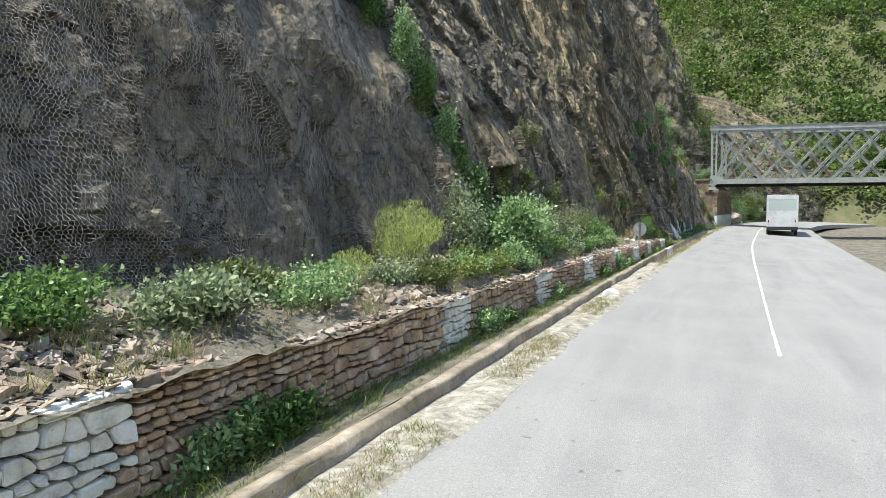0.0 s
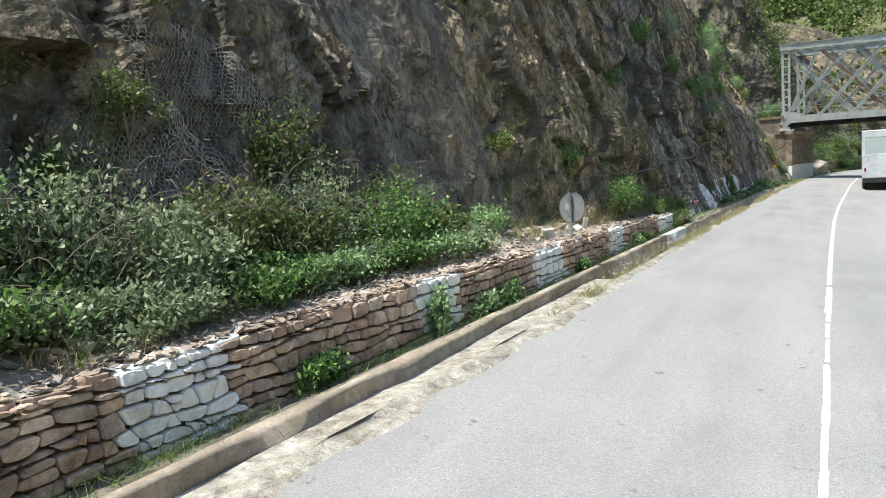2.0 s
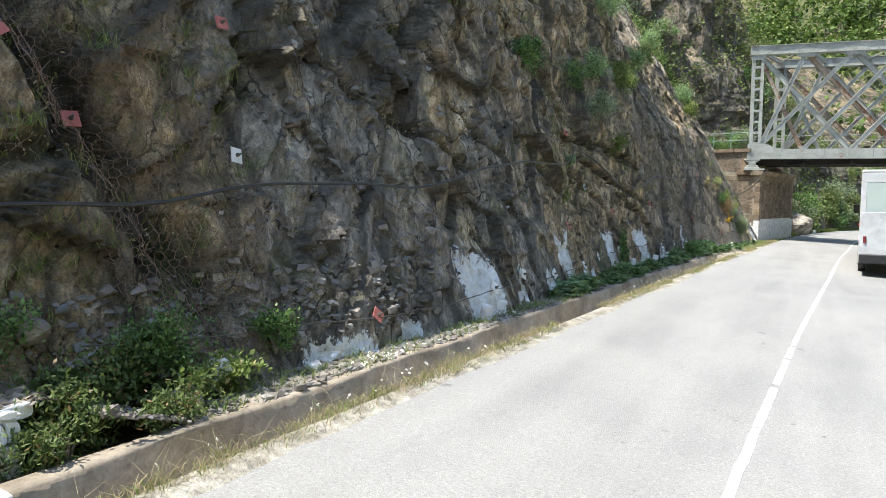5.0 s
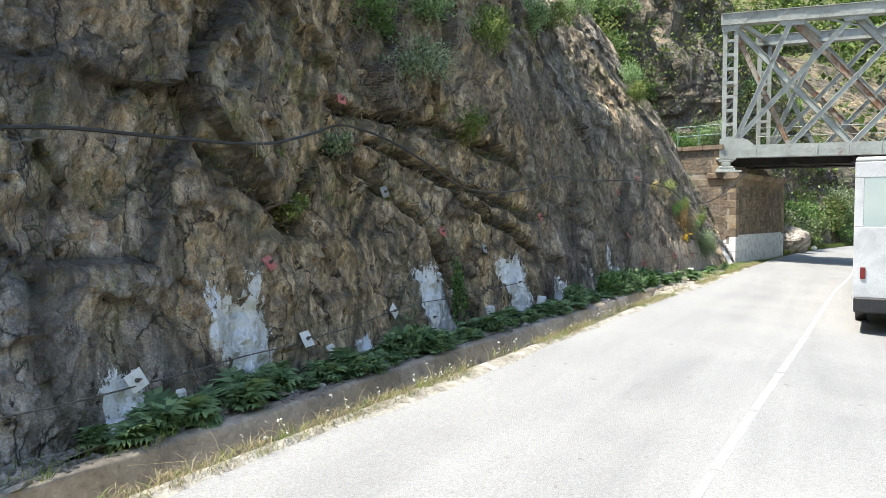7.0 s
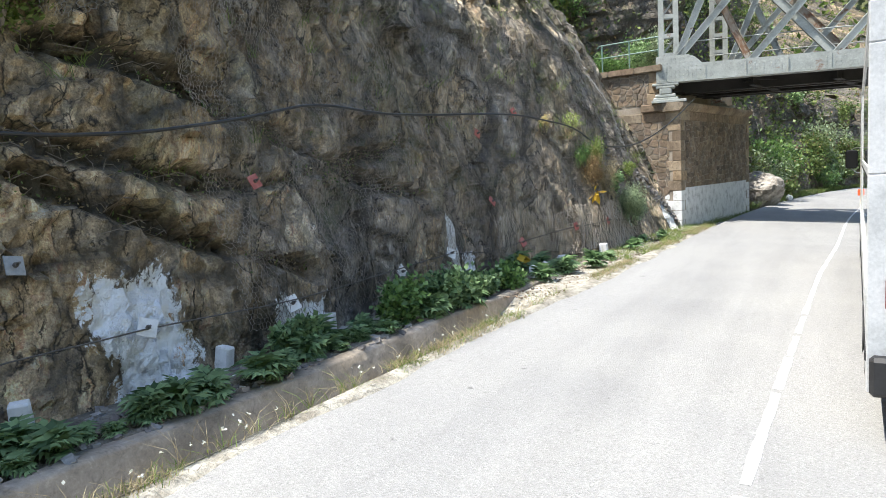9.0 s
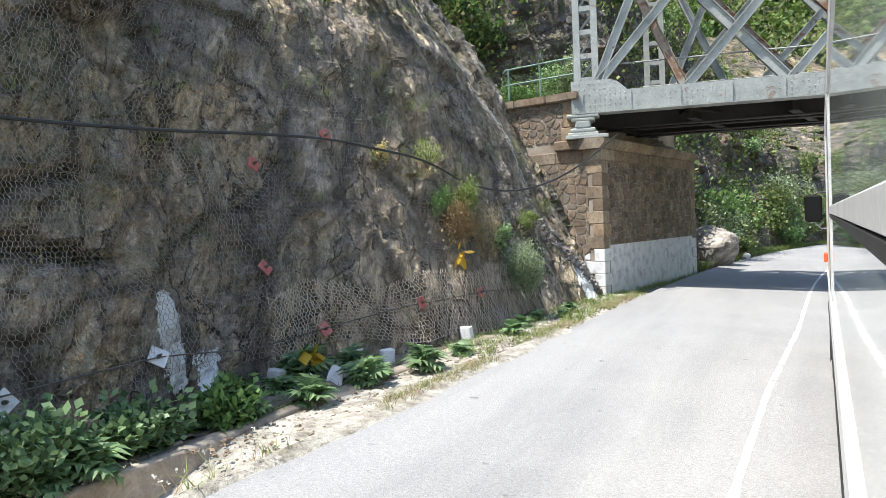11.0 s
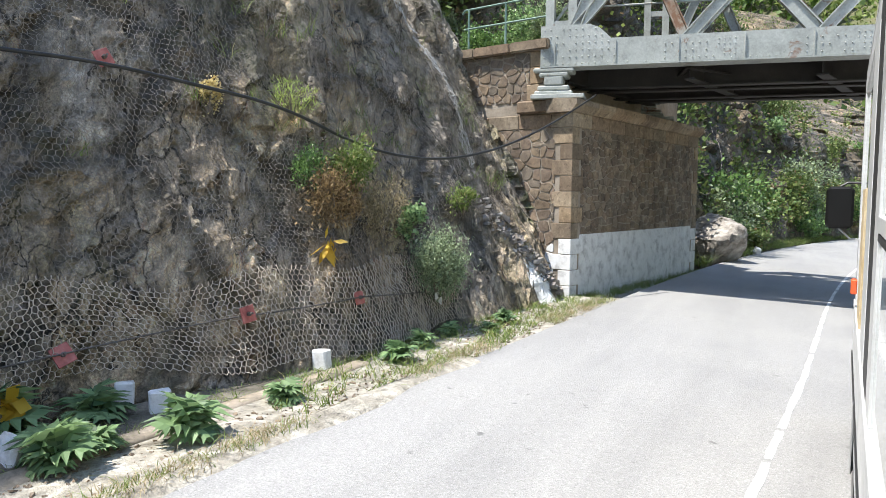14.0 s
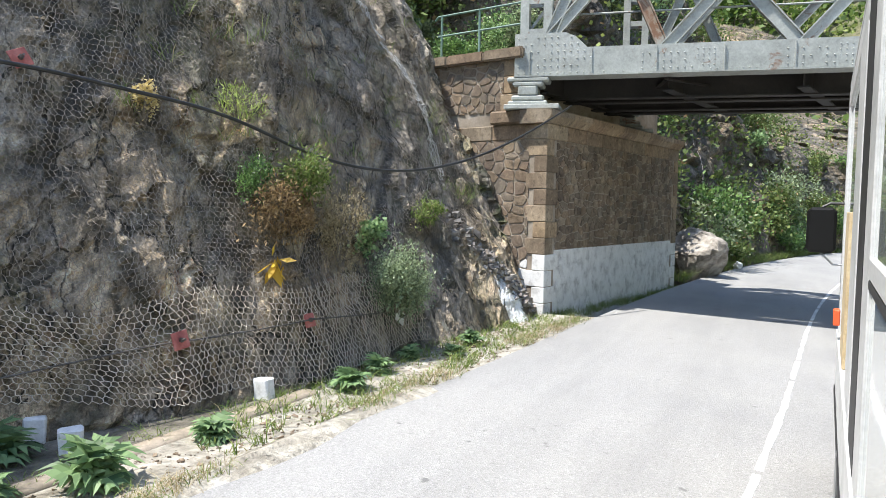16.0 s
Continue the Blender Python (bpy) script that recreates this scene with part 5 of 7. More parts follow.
def shrub(name, base, size, n, leaf, mat, label, seed, clumps=16, stems=7, up=0.35, ratio=0.55, hang=0.0, category="shrub", group=""):
    """A shrub: stems from its foot to uneven clumps of small leaves."""
    rng = np.random.default_rng(seed)
    root = thing(name, base, label, category, group)
    sx, sy, sz = size
    cc = rng.normal(size=(clumps, 3))
    cc /= np.linalg.norm(cc, axis=1)[:, None]
    cc *= rng.uniform(0.45, 1.0, size=(clumps, 1))
    cen = cc * (sx, sy, sz * 0.5) + (0, 0, sz * (0.52 - hang))
    heap = Heap()
    per = max(4, int(n * 1.55) // clumps)
    leaf = leaf * 1.45
    for c in cen:
        r = rng.uniform(0.12, 0.34)
        p = rng.normal(size=(per, 3)) * (sx * r, sy * r, sz * r * 0.7) + c
        heap.add(*leaves(p, leaf, rng, out=(p - (0, 0, sz * 0.3)) * 0.6, up=up, ratio=ratio))
    heap.make("crown", mat, root)
    st = Heap()
    for c in cen[:stems]:
        mid = c * 0.5 + rng.normal(size=3) * 0.06
        st.add(*tube_arrays([(0, 0, -0.08), mid * (0.6, 0.6, 1), c], [0.018, 0.012, 0.005], 5))
    st.make("trunk", TWIG, root)
    return root


def on_cliff(y, z, out=0.0):
    P, _ = cliff_surface(np.array([y]), np.array([z]))
    return (float(P[0, 0]) + out, y, z)


def bank_height(x, y):
    b = bend(y)
    s = x - b
    w = float(np.interp(y, [-20, 43.2, 44.4, 90], [1, 1, 0, 0]))
    top = float(np.interp(y, [-20, 4, 11, 18, 25, 30, 35, 43], [1.05, 1.0, 0.84, 0.74, 0.76, 0.70, 0.63, 0.46]))
    z = w * (top + min(max(-3.9 - s, 0), 3) * 0.28) + (1 - w) * (-0.09 - BANK * x - min(max(-3.15 - s, 0), 1.4) * 0.14)
    k = min(max((y - 69.9) / 1.6, 0), 1)
    return z * (1 - k) + (-BANK * x + lerp_keys(-s, [(-a, h) for a, h in SHOULDER])) * k


def on_bank(x, y, dz=0.0):
    return (x, y, bank_height(x, y) + dz)


def broom(base, size, n, seed, label, mat=BROOM, name="broom_bush"):
    """A bush of upright fine sprigs."""
    rng = np.random.default_rng(seed)
    root = thing(name, base, label, "bush")
    heap = Heap()
    p = np.abs(rng.normal(size=(n, 3))) * 0 + rng.uniform(-1, 1, size=(n, 3))
    p = p[(p**2).sum(1) < 0.8 + 0.5 * value_noise(p * 2.6, seed)]
    p = p * (size[0], size[1], size[2] * 0.5) + (0, 0, size[2] * 0.5)
    out = p * (1.0, 1.0, 0.0) * 0.9
    heap.add(*leaves(p, 0.085, rng, out=out, up=0.9, ratio=0.13, spread=0.75))
    heap.make("crown", mat, root)
    st = Heap()
    for q in p[:10]:
        st.add(*tube_arrays([(0, 0, -0.05), q * 0.5, q], [0.012, 0.008, 0.003], 4))
    st.make("trunk", TWIG, root)
    return root


def tufts(name, spots, per, height, mat, label, seed, lean=0.35, width=0.012, kind="stuff"):
    """Grass: blades in tufts at the given places."""
    rng = np.random.default_rng(seed)
    spots = np.repeat(np.asarray(spots, float), per, axis=0)
    n = len(spots)
    b = spots + rng.normal(size=(n, 3)) * (0.05, 0.07, 0.0)
    h = height * rng.uniform(0.4, 1.25, size=n)
    d = rng.normal(size=(n, 3)) * lean
    d[:, 2] = 1
    a = rng.uniform(0, np.pi, n)
    w = np.stack([np.cos(a), np.sin(a), np.zeros(n)], 1) * width
    mid = b + d * (h * 0.55)[:, None]
    bend_v = d.copy()
    bend_v[:, :2] *= 2.1
    tip = b + bend_v * (h * 0.95)[:, None]
    V = np.stack([b - w * 0.6, b + w * 0.6, mid + w * 0.5, mid - w * 0.5, tip], 1).reshape(-1, 3)
    i = np.arange(n)[:, None] * 5
    F4 = i + np.array([[0, 1, 2, 3]])
    F3 = np.concatenate([i + 3, i + 2, i + 4, i + 4], 1)
    me_v = V
    faces = np.concatenate([F4, F3[:, [0, 1, 2, 2]]])
    ob = mesh_object(name, me_v, [tuple(f) if f[2] != f[3] else tuple(f[:3]) for f in faces.tolist()], mat)
    return tagged(ob, label, "grass", kind=kind)


def lobed_leaf(rng, length):
    """A deeply cut leaf that arches over: a narrow web along the midrib with pointed lobes on both sides."""
    n = 5
    V, F = [], []
    droop = rng.uniform(0.65, 0.95)

    def rib(t):
        return np.array([t * length * (0.95 - 0.15 * t), 0.0, length * (0.7 * t - droop * t * t)])

    for k in range(n):
        t0, t1 = 0.14 + 0.74 * k / n, 0.14 + 0.74 * (k + 1.0) / n
        a, b = rib(t0), rib(t1)
        w = length * 0.48 * math.sin(math.pi * (0.16 + 0.74 * (k + 0.5) / n)) * rng.uniform(0.85, 1.15)
        for q in (-1, 1):
            i = len(V)
            m = (a + b) / 2
            lift = np.array([0.0, 0.0, 0.10 * w])
            notch = a + np.array([0.02 * length, q * w * 0.50, 0.02 * w])
            edge = b + np.array([0.02 * length, q * w * 0.50, 0.02 * w])
            tip = b + np.array([0.05 * length, q * w * 0.95, -w * 0.3])
            side = m + np.array([0.0, q * w * 0.72, -w * 0.05]) + lift
            V += [tuple(p) for p in (a, b, edge, notch, tip, side)]
            F += [(i, i + 1, i + 2, i + 3), (i + 3, i + 2, i + 4, i + 5)]
    i = len(V)
    V += [tuple(rib(0.86) + (0, -0.03 * length, 0)), tuple(rib(1.0)), tuple(rib(0.86) + (0, 0.03 * length, 0)), tuple(rib(0.8))]
    F.append((i, i + 1, i + 2, i + 3))
    i = len(V)
    V += [(0, -0.008, 0), (0, 0.008, 0), tuple(rib(0.3) + (0, 0.006, 0)), tuple(rib(0.3) - (0, 0.006, 0))]
    F.append((i, i + 1, i + 2, i + 3))
    return np.array(V), np.array(F)


def acanthus_proto(seed, count, length, mat=ACANTHUS):
    rng = np.random.default_rng(seed)
    root = thing("acanthus", (0, 0, -50), "dark green lobed-leaf plant at the foot of the rock", "plant", "leafy plants along the gutter")
    heap = Heap()
    for k in range(count):
        v, f = lobed_leaf(rng, length * rng.uniform(0.6, 1.15))
        a, tilt = 2.4 * k + rng.uniform(-0.3, 0.3), -1.35 * k / count - 0.1 + rng.uniform(-0.15, 0.25)
        c, s = math.cos(-tilt), math.sin(-tilt)
        v = np.stack([v[:, 0] * c - v[:, 2] * s, v[:, 1], v[:, 0] * s + v[:, 2] * c], 1)
        c, s = math.cos(a), math.sin(a)
        v = np.stack([v[:, 0] * c - v[:, 1] * s, v[:, 0] * s + v[:, 1] * c, v[:, 2] + 0.03], 1)
        heap.add(v, f)
    heap.make("crown", mat, root)
    return root


def build_acanthus():
    rng = random.Random(41)
    protos = [acanthus_proto(1, 17, 0.36), acanthus_proto(2, 20, 0.30), acanthus_proto(3, 15, 0.40)]
    spots = []
    y = 54.5
    while y < 70.2:
        b = bend(y)
        for _ in range(2):
            spots.append((b + rng.uniform(-3.8, -3.12), y + rng.uniform(-0.2, 0.2), rng.uniform(0.7, 1.25)))
        y += rng.uniform(0.26, 0.42) if value_noise(np.array([[y * 0.55, 0, 0]]), 9)[0] > -0.45 else 0.5
    spots += [(-2.35, 73.8, 1.8), (-2.2, 73.1, 1.3), (-1.37, 72.57, 1.1), (-1.25, 73.6, 1.35), (-1.3, 73.95, 1.1), (-2.1, 74.5, 1.3), (-0.95, 74.5, 1.35), (-0.95, 75.75, 1.0), (-0.85, 77.8, 0.9),
              (-1.0, 78.6, 0.9), (-0.65, 80.1, 0.8), (-0.75, 81.0, 0.8), (-1.0, 79.5, 0.8), (-1.9, 71.4, 1.1), (-1.75, 70.8, 1.0), (-1.6, 71.9, 0.9)]
    blocks = (63.86, 66.03, 67.61, 67.99, 58.56, 61.06)
    spots = [(x, yy, sc * (0.65 if yy < 70 and min(abs(yy - b) for b in blocks) < 0.33 else 1.0)) for x, yy, sc in spots]
    for k in range(34):
        y = rng.uniform(54.5, 70.0)
        spots.append((bend(y) + rng.uniform(-3.5, -3.22), y, rng.uniform(0.5, 0.8)))
    for k, (x, yy, sc) in enumerate(spots):
        m = pose(x, yy, bank_height(x, yy) - 0.02, rng.uniform(-8, 8), rng.uniform(-8, 8), rng.uniform(0, 360)) @ Matrix.Scale(sc, 4)
        if k < 3:
            protos[k].matrix_basis = m
        else:
            p = protos[k % 3]
            c = copy_thing(p, m)
            c.matrix_basis = m


def build_shrubs():
    # on the bank behind the wall
    shrub("shrub", on_bank(-5.4, 4.2), (0.5, 0.8, 0.5), 2600, 0.055, IVY, "dense dark green shrub behind the wall", 1, 22)
    shrub("shrub", on_bank(-4.85, 5.9), (0.5, 0.9, 0.5), 2400, 0.06, OLIVE, "low grey-green shrub behind the wall", 2, 18)
    shrub("shrub", on_bank(-4.75, 8.0), (0.4, 0.9, 0.4), 1300, 0.05, FIG, "low light green shrub behind the wall", 3, 14)
    broom(on_bank(-5.2, 12.4), (0.75, 1.05, 1.5), 16000, 4, "bright yellow-green broom bush behind the wall")
    broom(on_bank(-5.3, 10.3), (0.35, 0.5, 0.6), 3000, 5, "small yellow-green broom bush on rubble")
    shrub("shrub", on_bank(-5.0, 15.3), (0.35, 0.6, 0.45), 900, 0.055, BRAMBLE, "straggling bramble shrub below the netting", 6, 14)
    shrub("shrub", on_bank(-5.3, 16.4), (0.6, 0.75, 1.9), 2600, 0.06, OLIVE, "tall pale-leaved shrub against the cliff", 7, 22)
    shrub("fig_tree", on_bank(-4.95, 19.3), (0.75, 1.4, 1.5), 8000, 0.075, FIG, "spreading fig bush with broad glossy leaves", 8, 46, ratio=0.7, category="bush")
    shrub("shrub", on_bank(-4.5, 17.6), (0.4, 0.9, 0.55), 1600, 0.06, FIG, "light green creeper over the wall top", 9, 14)
    shrub("shrub", on_bank(-4.5, 21.3), (0.45, 0.9, 0.6), 1600, 0.06, IVY, "dark creeper spilling over the wall", 10, 14)
    for k, (y, z, sy, sz) in enumerate([(18.0, 3.0, 0.55, 1.2), (17.7, 4.0, 0.5, 1.2), (17.3, 5.0, 0.5, 1.3), (18.7, 2.4, 0.6, 1.1), (16.9, 6.1, 0.55, 1.4), (16.4, 7.3, 0.6, 1.5), (18.4, 1.7, 0.7, 1.1), (15.9, 8.6, 0.7, 1.6)]):
        shrub("climbing_shrub", on_cliff(y, z, 0.04), (0.24, sy, sz), 2600, 0.06, FIG if k % 3 == 1 else IVY, "green shrub clinging to the netted cliff", 20 + k, 18)
    for k, (y, z) in enumerate([(21.5, 2.6), (22.6, 3.4), (25.4, 4.8), (23.6, 2.0), (24.6, 3.0)]):
        shrub("climbing_shrub", on_cliff(y, z, 0.1), (0.3, 0.55, 0.8), 800, 0.05, BRAMBLE, "thin brown-green shrub on the cliff", 30 + k, 12)
    shrub("shrub", on_bank(-4.7, 24.0), (0.55, 0.8, 1.05), 2000, 0.06, OLIVE, "pale green shrub beside dry brambles", 40, 18)
    shrub("bramble", on_bank(-4.9, 26.2), (0.6, 1.0, 1.0), 1800, 0.055, BRAMBLE, "tangled bramble with bare brown canes", 41, 18, 16, category="bramble")
    shrub("bramble", on_bank(-4.6, 28.4), (0.6, 1.1, 0.9), 2600, 0.06, IVY, "dense bramble thicket behind the wall", 42, 22, 12, category="bramble")
    shrub("bramble", on_bank(-4.7, 29.9), (0.5, 0.9, 0.75), 1900, 0.06, BRAMBLE, "bramble thicket on the rubble bank", 43, 18, 12, category="bramble")
    shrub("shrub", on_bank(-4.6, 31.9), (0.35, 0.55, 0.5), 1400, 0.05, FIG, "small bright green shrub by the cable", 44, 14)
    shrub("climbing_shrub", on_cliff(27.2, 2.4, 0.1), (0.35, 0.9, 1.0), 1300, 0.055, BRAMBLE, "shrub hanging in the netting", 45, 14)
    shrub("shrub", on_cliff(39.6, 0.9, 0.15), (0.4, 0.9, 0.85), 1900, 0.055, IVY, "dark green shrub at the cliff foot", 46, 18)
    shrub("shrub", on_cliff(41.3, 0.75, 0.1), (0.35, 0.8, 0.6), 1500, 0.05, GRASS, "light green herbs at the cliff foot", 47, 14)
    shrub("shrub", on_cliff(37.4, 2.2, 0.05), (0.3, 0.6, 0.6), 900, 0.05, IVY, "shrub rooted in a rock crack", 48, 12)
    shrub("shrub", on_cliff(34.4, 2.7, 0.05), (0.25, 0.7, 0.5), 700, 0.05, GRASS, "tuft of herbs on a rock ledge", 49, 12)
    shrub("shrub", on_cliff(45.0, 5.0, 0.05), (0.35, 0.6, 0.7), 900, 0.05, IVY, "shrub on a rock ledge", 50, 12)
    shrub("shrub", on_bank(-3.25, 44.0), (0.3, 0.7, 0.5), 1500, 0.045, BRAMBLE, "tall green weeds at the wall's end", 51, 16)
    for k, (x, y, sz, mat) in enumerate([(-3.05, 43.35, 0.6, BRAMBLE), (-2.75, 43.3, 0.4, BRAMBLE), (-3.3, 42.6, 0.6, GRASS), (-2.7, 44.4, 0.4, BRAMBLE), (-3.3, 44.7, 0.6, IVY)]):
        shrub("weeds", (x, y, -0.05 + (0.35 if x < -3.2 else 0)), (0.28, 0.5, sz), 1500, 0.042, mat, "tall green and brown weeds at the wall's end", 300 + k, 16, 8, ratio=0.4, category="weeds")
    shrub("shrub", on_bank(-3.0, 45.2), (0.3, 0.6, 0.4), 1000, 0.05, GRASS, "green and orange weeds at the cliff foot", 52, 12)
    shrub("creeper", on_cliff(62.35, 0.0, 0.08), (0.12, 0.2, 1.0), 900, 0.05, IVY, "dark creeper hanging beside a whitewashed patch", 54, 14, category="creeper")
    shrub("shrub", on_cliff(46.2, 0.35, 0.15), (0.25, 0.3, 0.4), 1000, 0.04, IVY, "round dark green bush at the cliff foot", 53, 12)
    for k, (x, y, mat) in enumerate([(-5.0, 8.9, FIG), (-4.65, 16.4, IVY), (-4.5, 13.4, GRASS), (-4.6, 14.5, FIG), (-4.45, 15.5, GRASS), (-4.4, 17.4, FIG), (-4.9, 11.2, OLIVE), (-4.6, 12.2, BRAMBLE), (-4.15, 24.7, IVY), (-4.15, 26.1, FIG), (-4.1, 27.5, IVY), (-4.05, 28.8, FIG), (-4.1, 30.1, OLIVE), (-4.2, 23.2, OLIVE), (-4.55, 19.0, FIG), (-4.5, 20.3, FIG), (-4.6, 22.4, OLIVE),
                                     (-4.5, 25.2, IVY), (-4.5, 27.2, OLIVE), (-5.4, 7.2, BRAMBLE), (-5.1, 22.8, IVY), (-5.2, 25.0, BRAMBLE)]):
        shrub("herb_patch", on_bank(x, y), (0.4, 0.75, 0.42), 1500, 0.052, mat, "low green herbs on the bank behind the wall", 240 + k, 16, 5, category="herbs")
    for k, (x, y, s, mat) in enumerate([(-1.95, 68.6, 0.55, IVY), (-1.8, 69.5, 0.6, ACANTHUS), (-1.85, 70.6, 0.5, ACANTHUS), (-2.3, 59.4, 0.4, ACANTHUS), (-2.2, 66.6, 0.4, ACANTHUS),
                                        (-1.7, 71.6, 0.45, IVY)]):
        shrub("leafy_bush", on_bank(x, y), (s * 0.5, s * 0.8, s * 0.9), 1500, 0.065, mat, "dark leafy bush at the foot of the rock", 260 + k, 16, ratio=0.7, category="bush")
    for k, (x, y, sy, sz, mat) in enumerate([(-5.2, 23.2, 0.9, 1.2, OLIVE), (-5.1, 25.4, 0.9, 1.2, BRAMBLE), (-5.0, 27.0, 1.0, 1.15, OLIVE), (-4.9, 28.9, 0.9, 1.0, IVY), (-5.4, 21.8, 0.7, 1.3, FIG)]):
        shrub("bramble", on_bank(x, y), (0.5, sy, sz), 2600, 0.055, mat, "tall tangled bramble thicket against the cliff", 280 + k, 22, 14, category="bramble")
    rng = np.random.default_rng(61)
    canes = Heap()
    for k in range(230):
        y, x = rng.uniform(21.5, 28.8), rng.uniform(-5.4, -4.7)
        a = np.array([x, y, bank_height(x, y) - 0.03])
        top = a + np.array([rng.uniform(-0.2, 0.5), rng.normal() * 0.6, rng.uniform(0.5, 1.9)])
        end = top + np.array([rng.uniform(0, 0.5), rng.normal() * 0.5, -rng.uniform(0.1, 0.7)])
        t = np.linspace(0, 1, 8)[:, None]
        canes.add(*tube_arrays((1 - t) ** 2 * a + 2 * t * (1 - t) * top + t**2 * end, 0.0045, 4))
    tagged(canes.make("bramble_canes", TWIG), "pale dead bramble canes arching over the bank", "canes", kind="stuff")
    for k, (x, y, sz, mat) in enumerate([(-3.85, 38.6, 0.6, BRAMBLE), (-4.1, 39.8, 0.75, GRASS), (-3.75, 40.6, 0.55, BRAMBLE), (-3.9, 41.6, 0.7, GRASS), (-3.5, 42.2, 0.5, BRAMBLE), (-4.2, 37.6, 0.6, STRAW), (-3.7, 43.2, 0.6, IVY), (-4.0, 36.6, 0.5, STRAW)]):
        shrub("weeds", on_bank(x, y), (0.3, 0.65, sz), 1300, 0.042, mat, "tall green and brown weeds on the bank behind the wall", 320 + k, 16, 8, ratio=0.4, category="weeds")
    # on the rock further on
    for k, (y, z, s, mat) in enumerate([(58.5, 2.1, 0.35, GRASS), (60.2, 3.1, 0.3, OLIVE), (62.8, 4.7, 0.75, OLIVE), (61.8, 5.6, 0.8, IVY), (64.6, 3.8, 0.5, GRASS), (65.6, 6.0, 0.7, GRASS),
                                       (63.9, 6.3, 0.7, FIG), (67.5, 6.8, 0.7, GRASS), (70.5, 7.6, 0.8, FIG), (73.0, 8.2, 0.8, GRASS), (57.0, 5.5, 0.6, IVY), (53.0, 6.2, 0.6, IVY), (49.0, 7.2, 0.7, IVY),
                                       (78.8, 6.6, 0.6, GRASS), (80.8, 7.6, 0.7, FIG), (56.0, 8.5, 0.9, OLIVE), (66.0, 9.0, 1.0, FIG), (71.5, 10.5, 1.2, IVY), (77.0, 9.5, 1.0, FIG)]):
        shrub("cliff_shrub", on_cliff(y, z, 0.1), (s * 0.7, s, s * 1.1), int(1300 * s / 0.6), 0.055, mat, "shrub rooted in the rock face", 60 + k, 14, category="shrub")
    # over the netting near the bridge
    broom(on_cliff(77.5, 2.95, 0.1), (0.26, 0.42, 0.46), 1300, 80, "feathery light green bush growing through the netting", BROOM)
    shrub("flowering_weed", on_cliff(76.45, 2.98, 0.12), (0.1, 0.14, 0.3), 420, 0.026, YELLOW, "pale yellow flowering weed on the netting", 81, 14, 6, ratio=0.8, category="weed")
    shrub("shrub", on_cliff(77.5, 2.1, 0.14), (0.18, 0.24, 0.42), 1200, 0.034, IVY, "small blue-green bush on the netting", 82, 12, ratio=0.3)
    shrub("dry_shrub", on_cliff(77.85, 1.65, 0.14), (0.22, 0.55, 0.62), 2200, 0.042, DRYBROWN, "dried brown weeds hanging on the netting", 83, 18, ratio=0.3)
    shrub("shrub", on_cliff(78.5, 2.1, 0.12), (0.22, 0.6, 0.55), 1700, 0.042, GRASS, "green and straw-coloured weeds on the netting", 87, 16, ratio=0.35)
    shrub("shrub", on_cliff(79.7, 0.62, 0.22), (0.32, 0.5, 0.8), 6500, 0.04, OLIVE, "rounded pale green bush hanging over the netting", 84, 40, ratio=0.32, up=0.0)
    shrub("shrub", on_cliff(79.5, 1.45, 0.15), (0.14, 0.4, 0.3), 500, 0.06, FIG, "broad-leaved green sprig above a rounded bush", 88, 8, ratio=0.8)
    shrub("dry_shrub", on_cliff(78.9, 1.25, 0.12), (0.2, 0.55, 0.9), 2600, 0.04, STRAW, "dry pale grass matted on the netting", 85, 16, ratio=0.2)
    shrub("shrub", on_cliff(81.5, 1.75, 0.1), (0.15, 0.4, 0.35), 900, 0.04, GRASS, "small weeds on the rock by the abutment", 89, 10, ratio=0.4)
    shrub("yellow_leaves", on_cliff(77.48, 1.3, 0.2), (0.05, 0.10, 0.2), 5, 0.17, YELLOW_LEAF, "drooping orange-yellow leaves on the netting", 86, 4, 3, up=-1.8, ratio=0.36, category="plant")
    shrub("yellow_leaves", (-2.2, 73.75, 0.22), (0.12, 0.25, 0.16), 9, 0.15, YELLOW_LEAF, "yellowing leaves on a lobed-leaf plant", 96, 5, 3, up=-0.4, ratio=0.7, category="plant")
    # on and by the abutment
    for k, (u, v, sz, mat) in enumerate([(0.9, 1.1, 1.25, OLIVE), (0.8, 1.7, 0.9, FIG), (0.7, 2.6, 0.5, IVY), (1.4, 2.0, 1.2, IVY), (1.2, 3.1, 0.8, IVY)]):
        shrub("shrub", pier_point(u, v, 5.2), (0.5, 0.55, sz), 1600, 0.055, mat, "leafy shrub growing on the abutment", 90 + k, 16)
    rng = random.Random(9)
    for k in range(60):
        y = rng.uniform(94.5, 130)
        z = rng.uniform(0.2, 14) if k > 24 else rng.uniform(0.0, 2.2)
        s = rng.uniform(0.7, 1.7)
        shrub("cliff_shrub", on_cliff(y, z, 0.2), (s * 0.8, s, s * 1.1), 560, 0.125, (BRAMBLE, IVY, OLIVE, IVY, BRAMBLE, FIG)[k % 6], "sunlit shrub on the rock face past the bridge", 120 + k, 14)
    for k in range(26):
        y = rng.uniform(86.5, 92.5)
        z = rng.uniform(5.5, 14)
        s = rng.uniform(0.6, 1.2)
        shrub("cliff_shrub", on_cliff(y, z, 0.2), (s * 0.8, s, s), 520, 0.10, (IVY, OLIVE, FIG)[k % 3], "shrub on the rock above the abutment", 170 + k, 12)


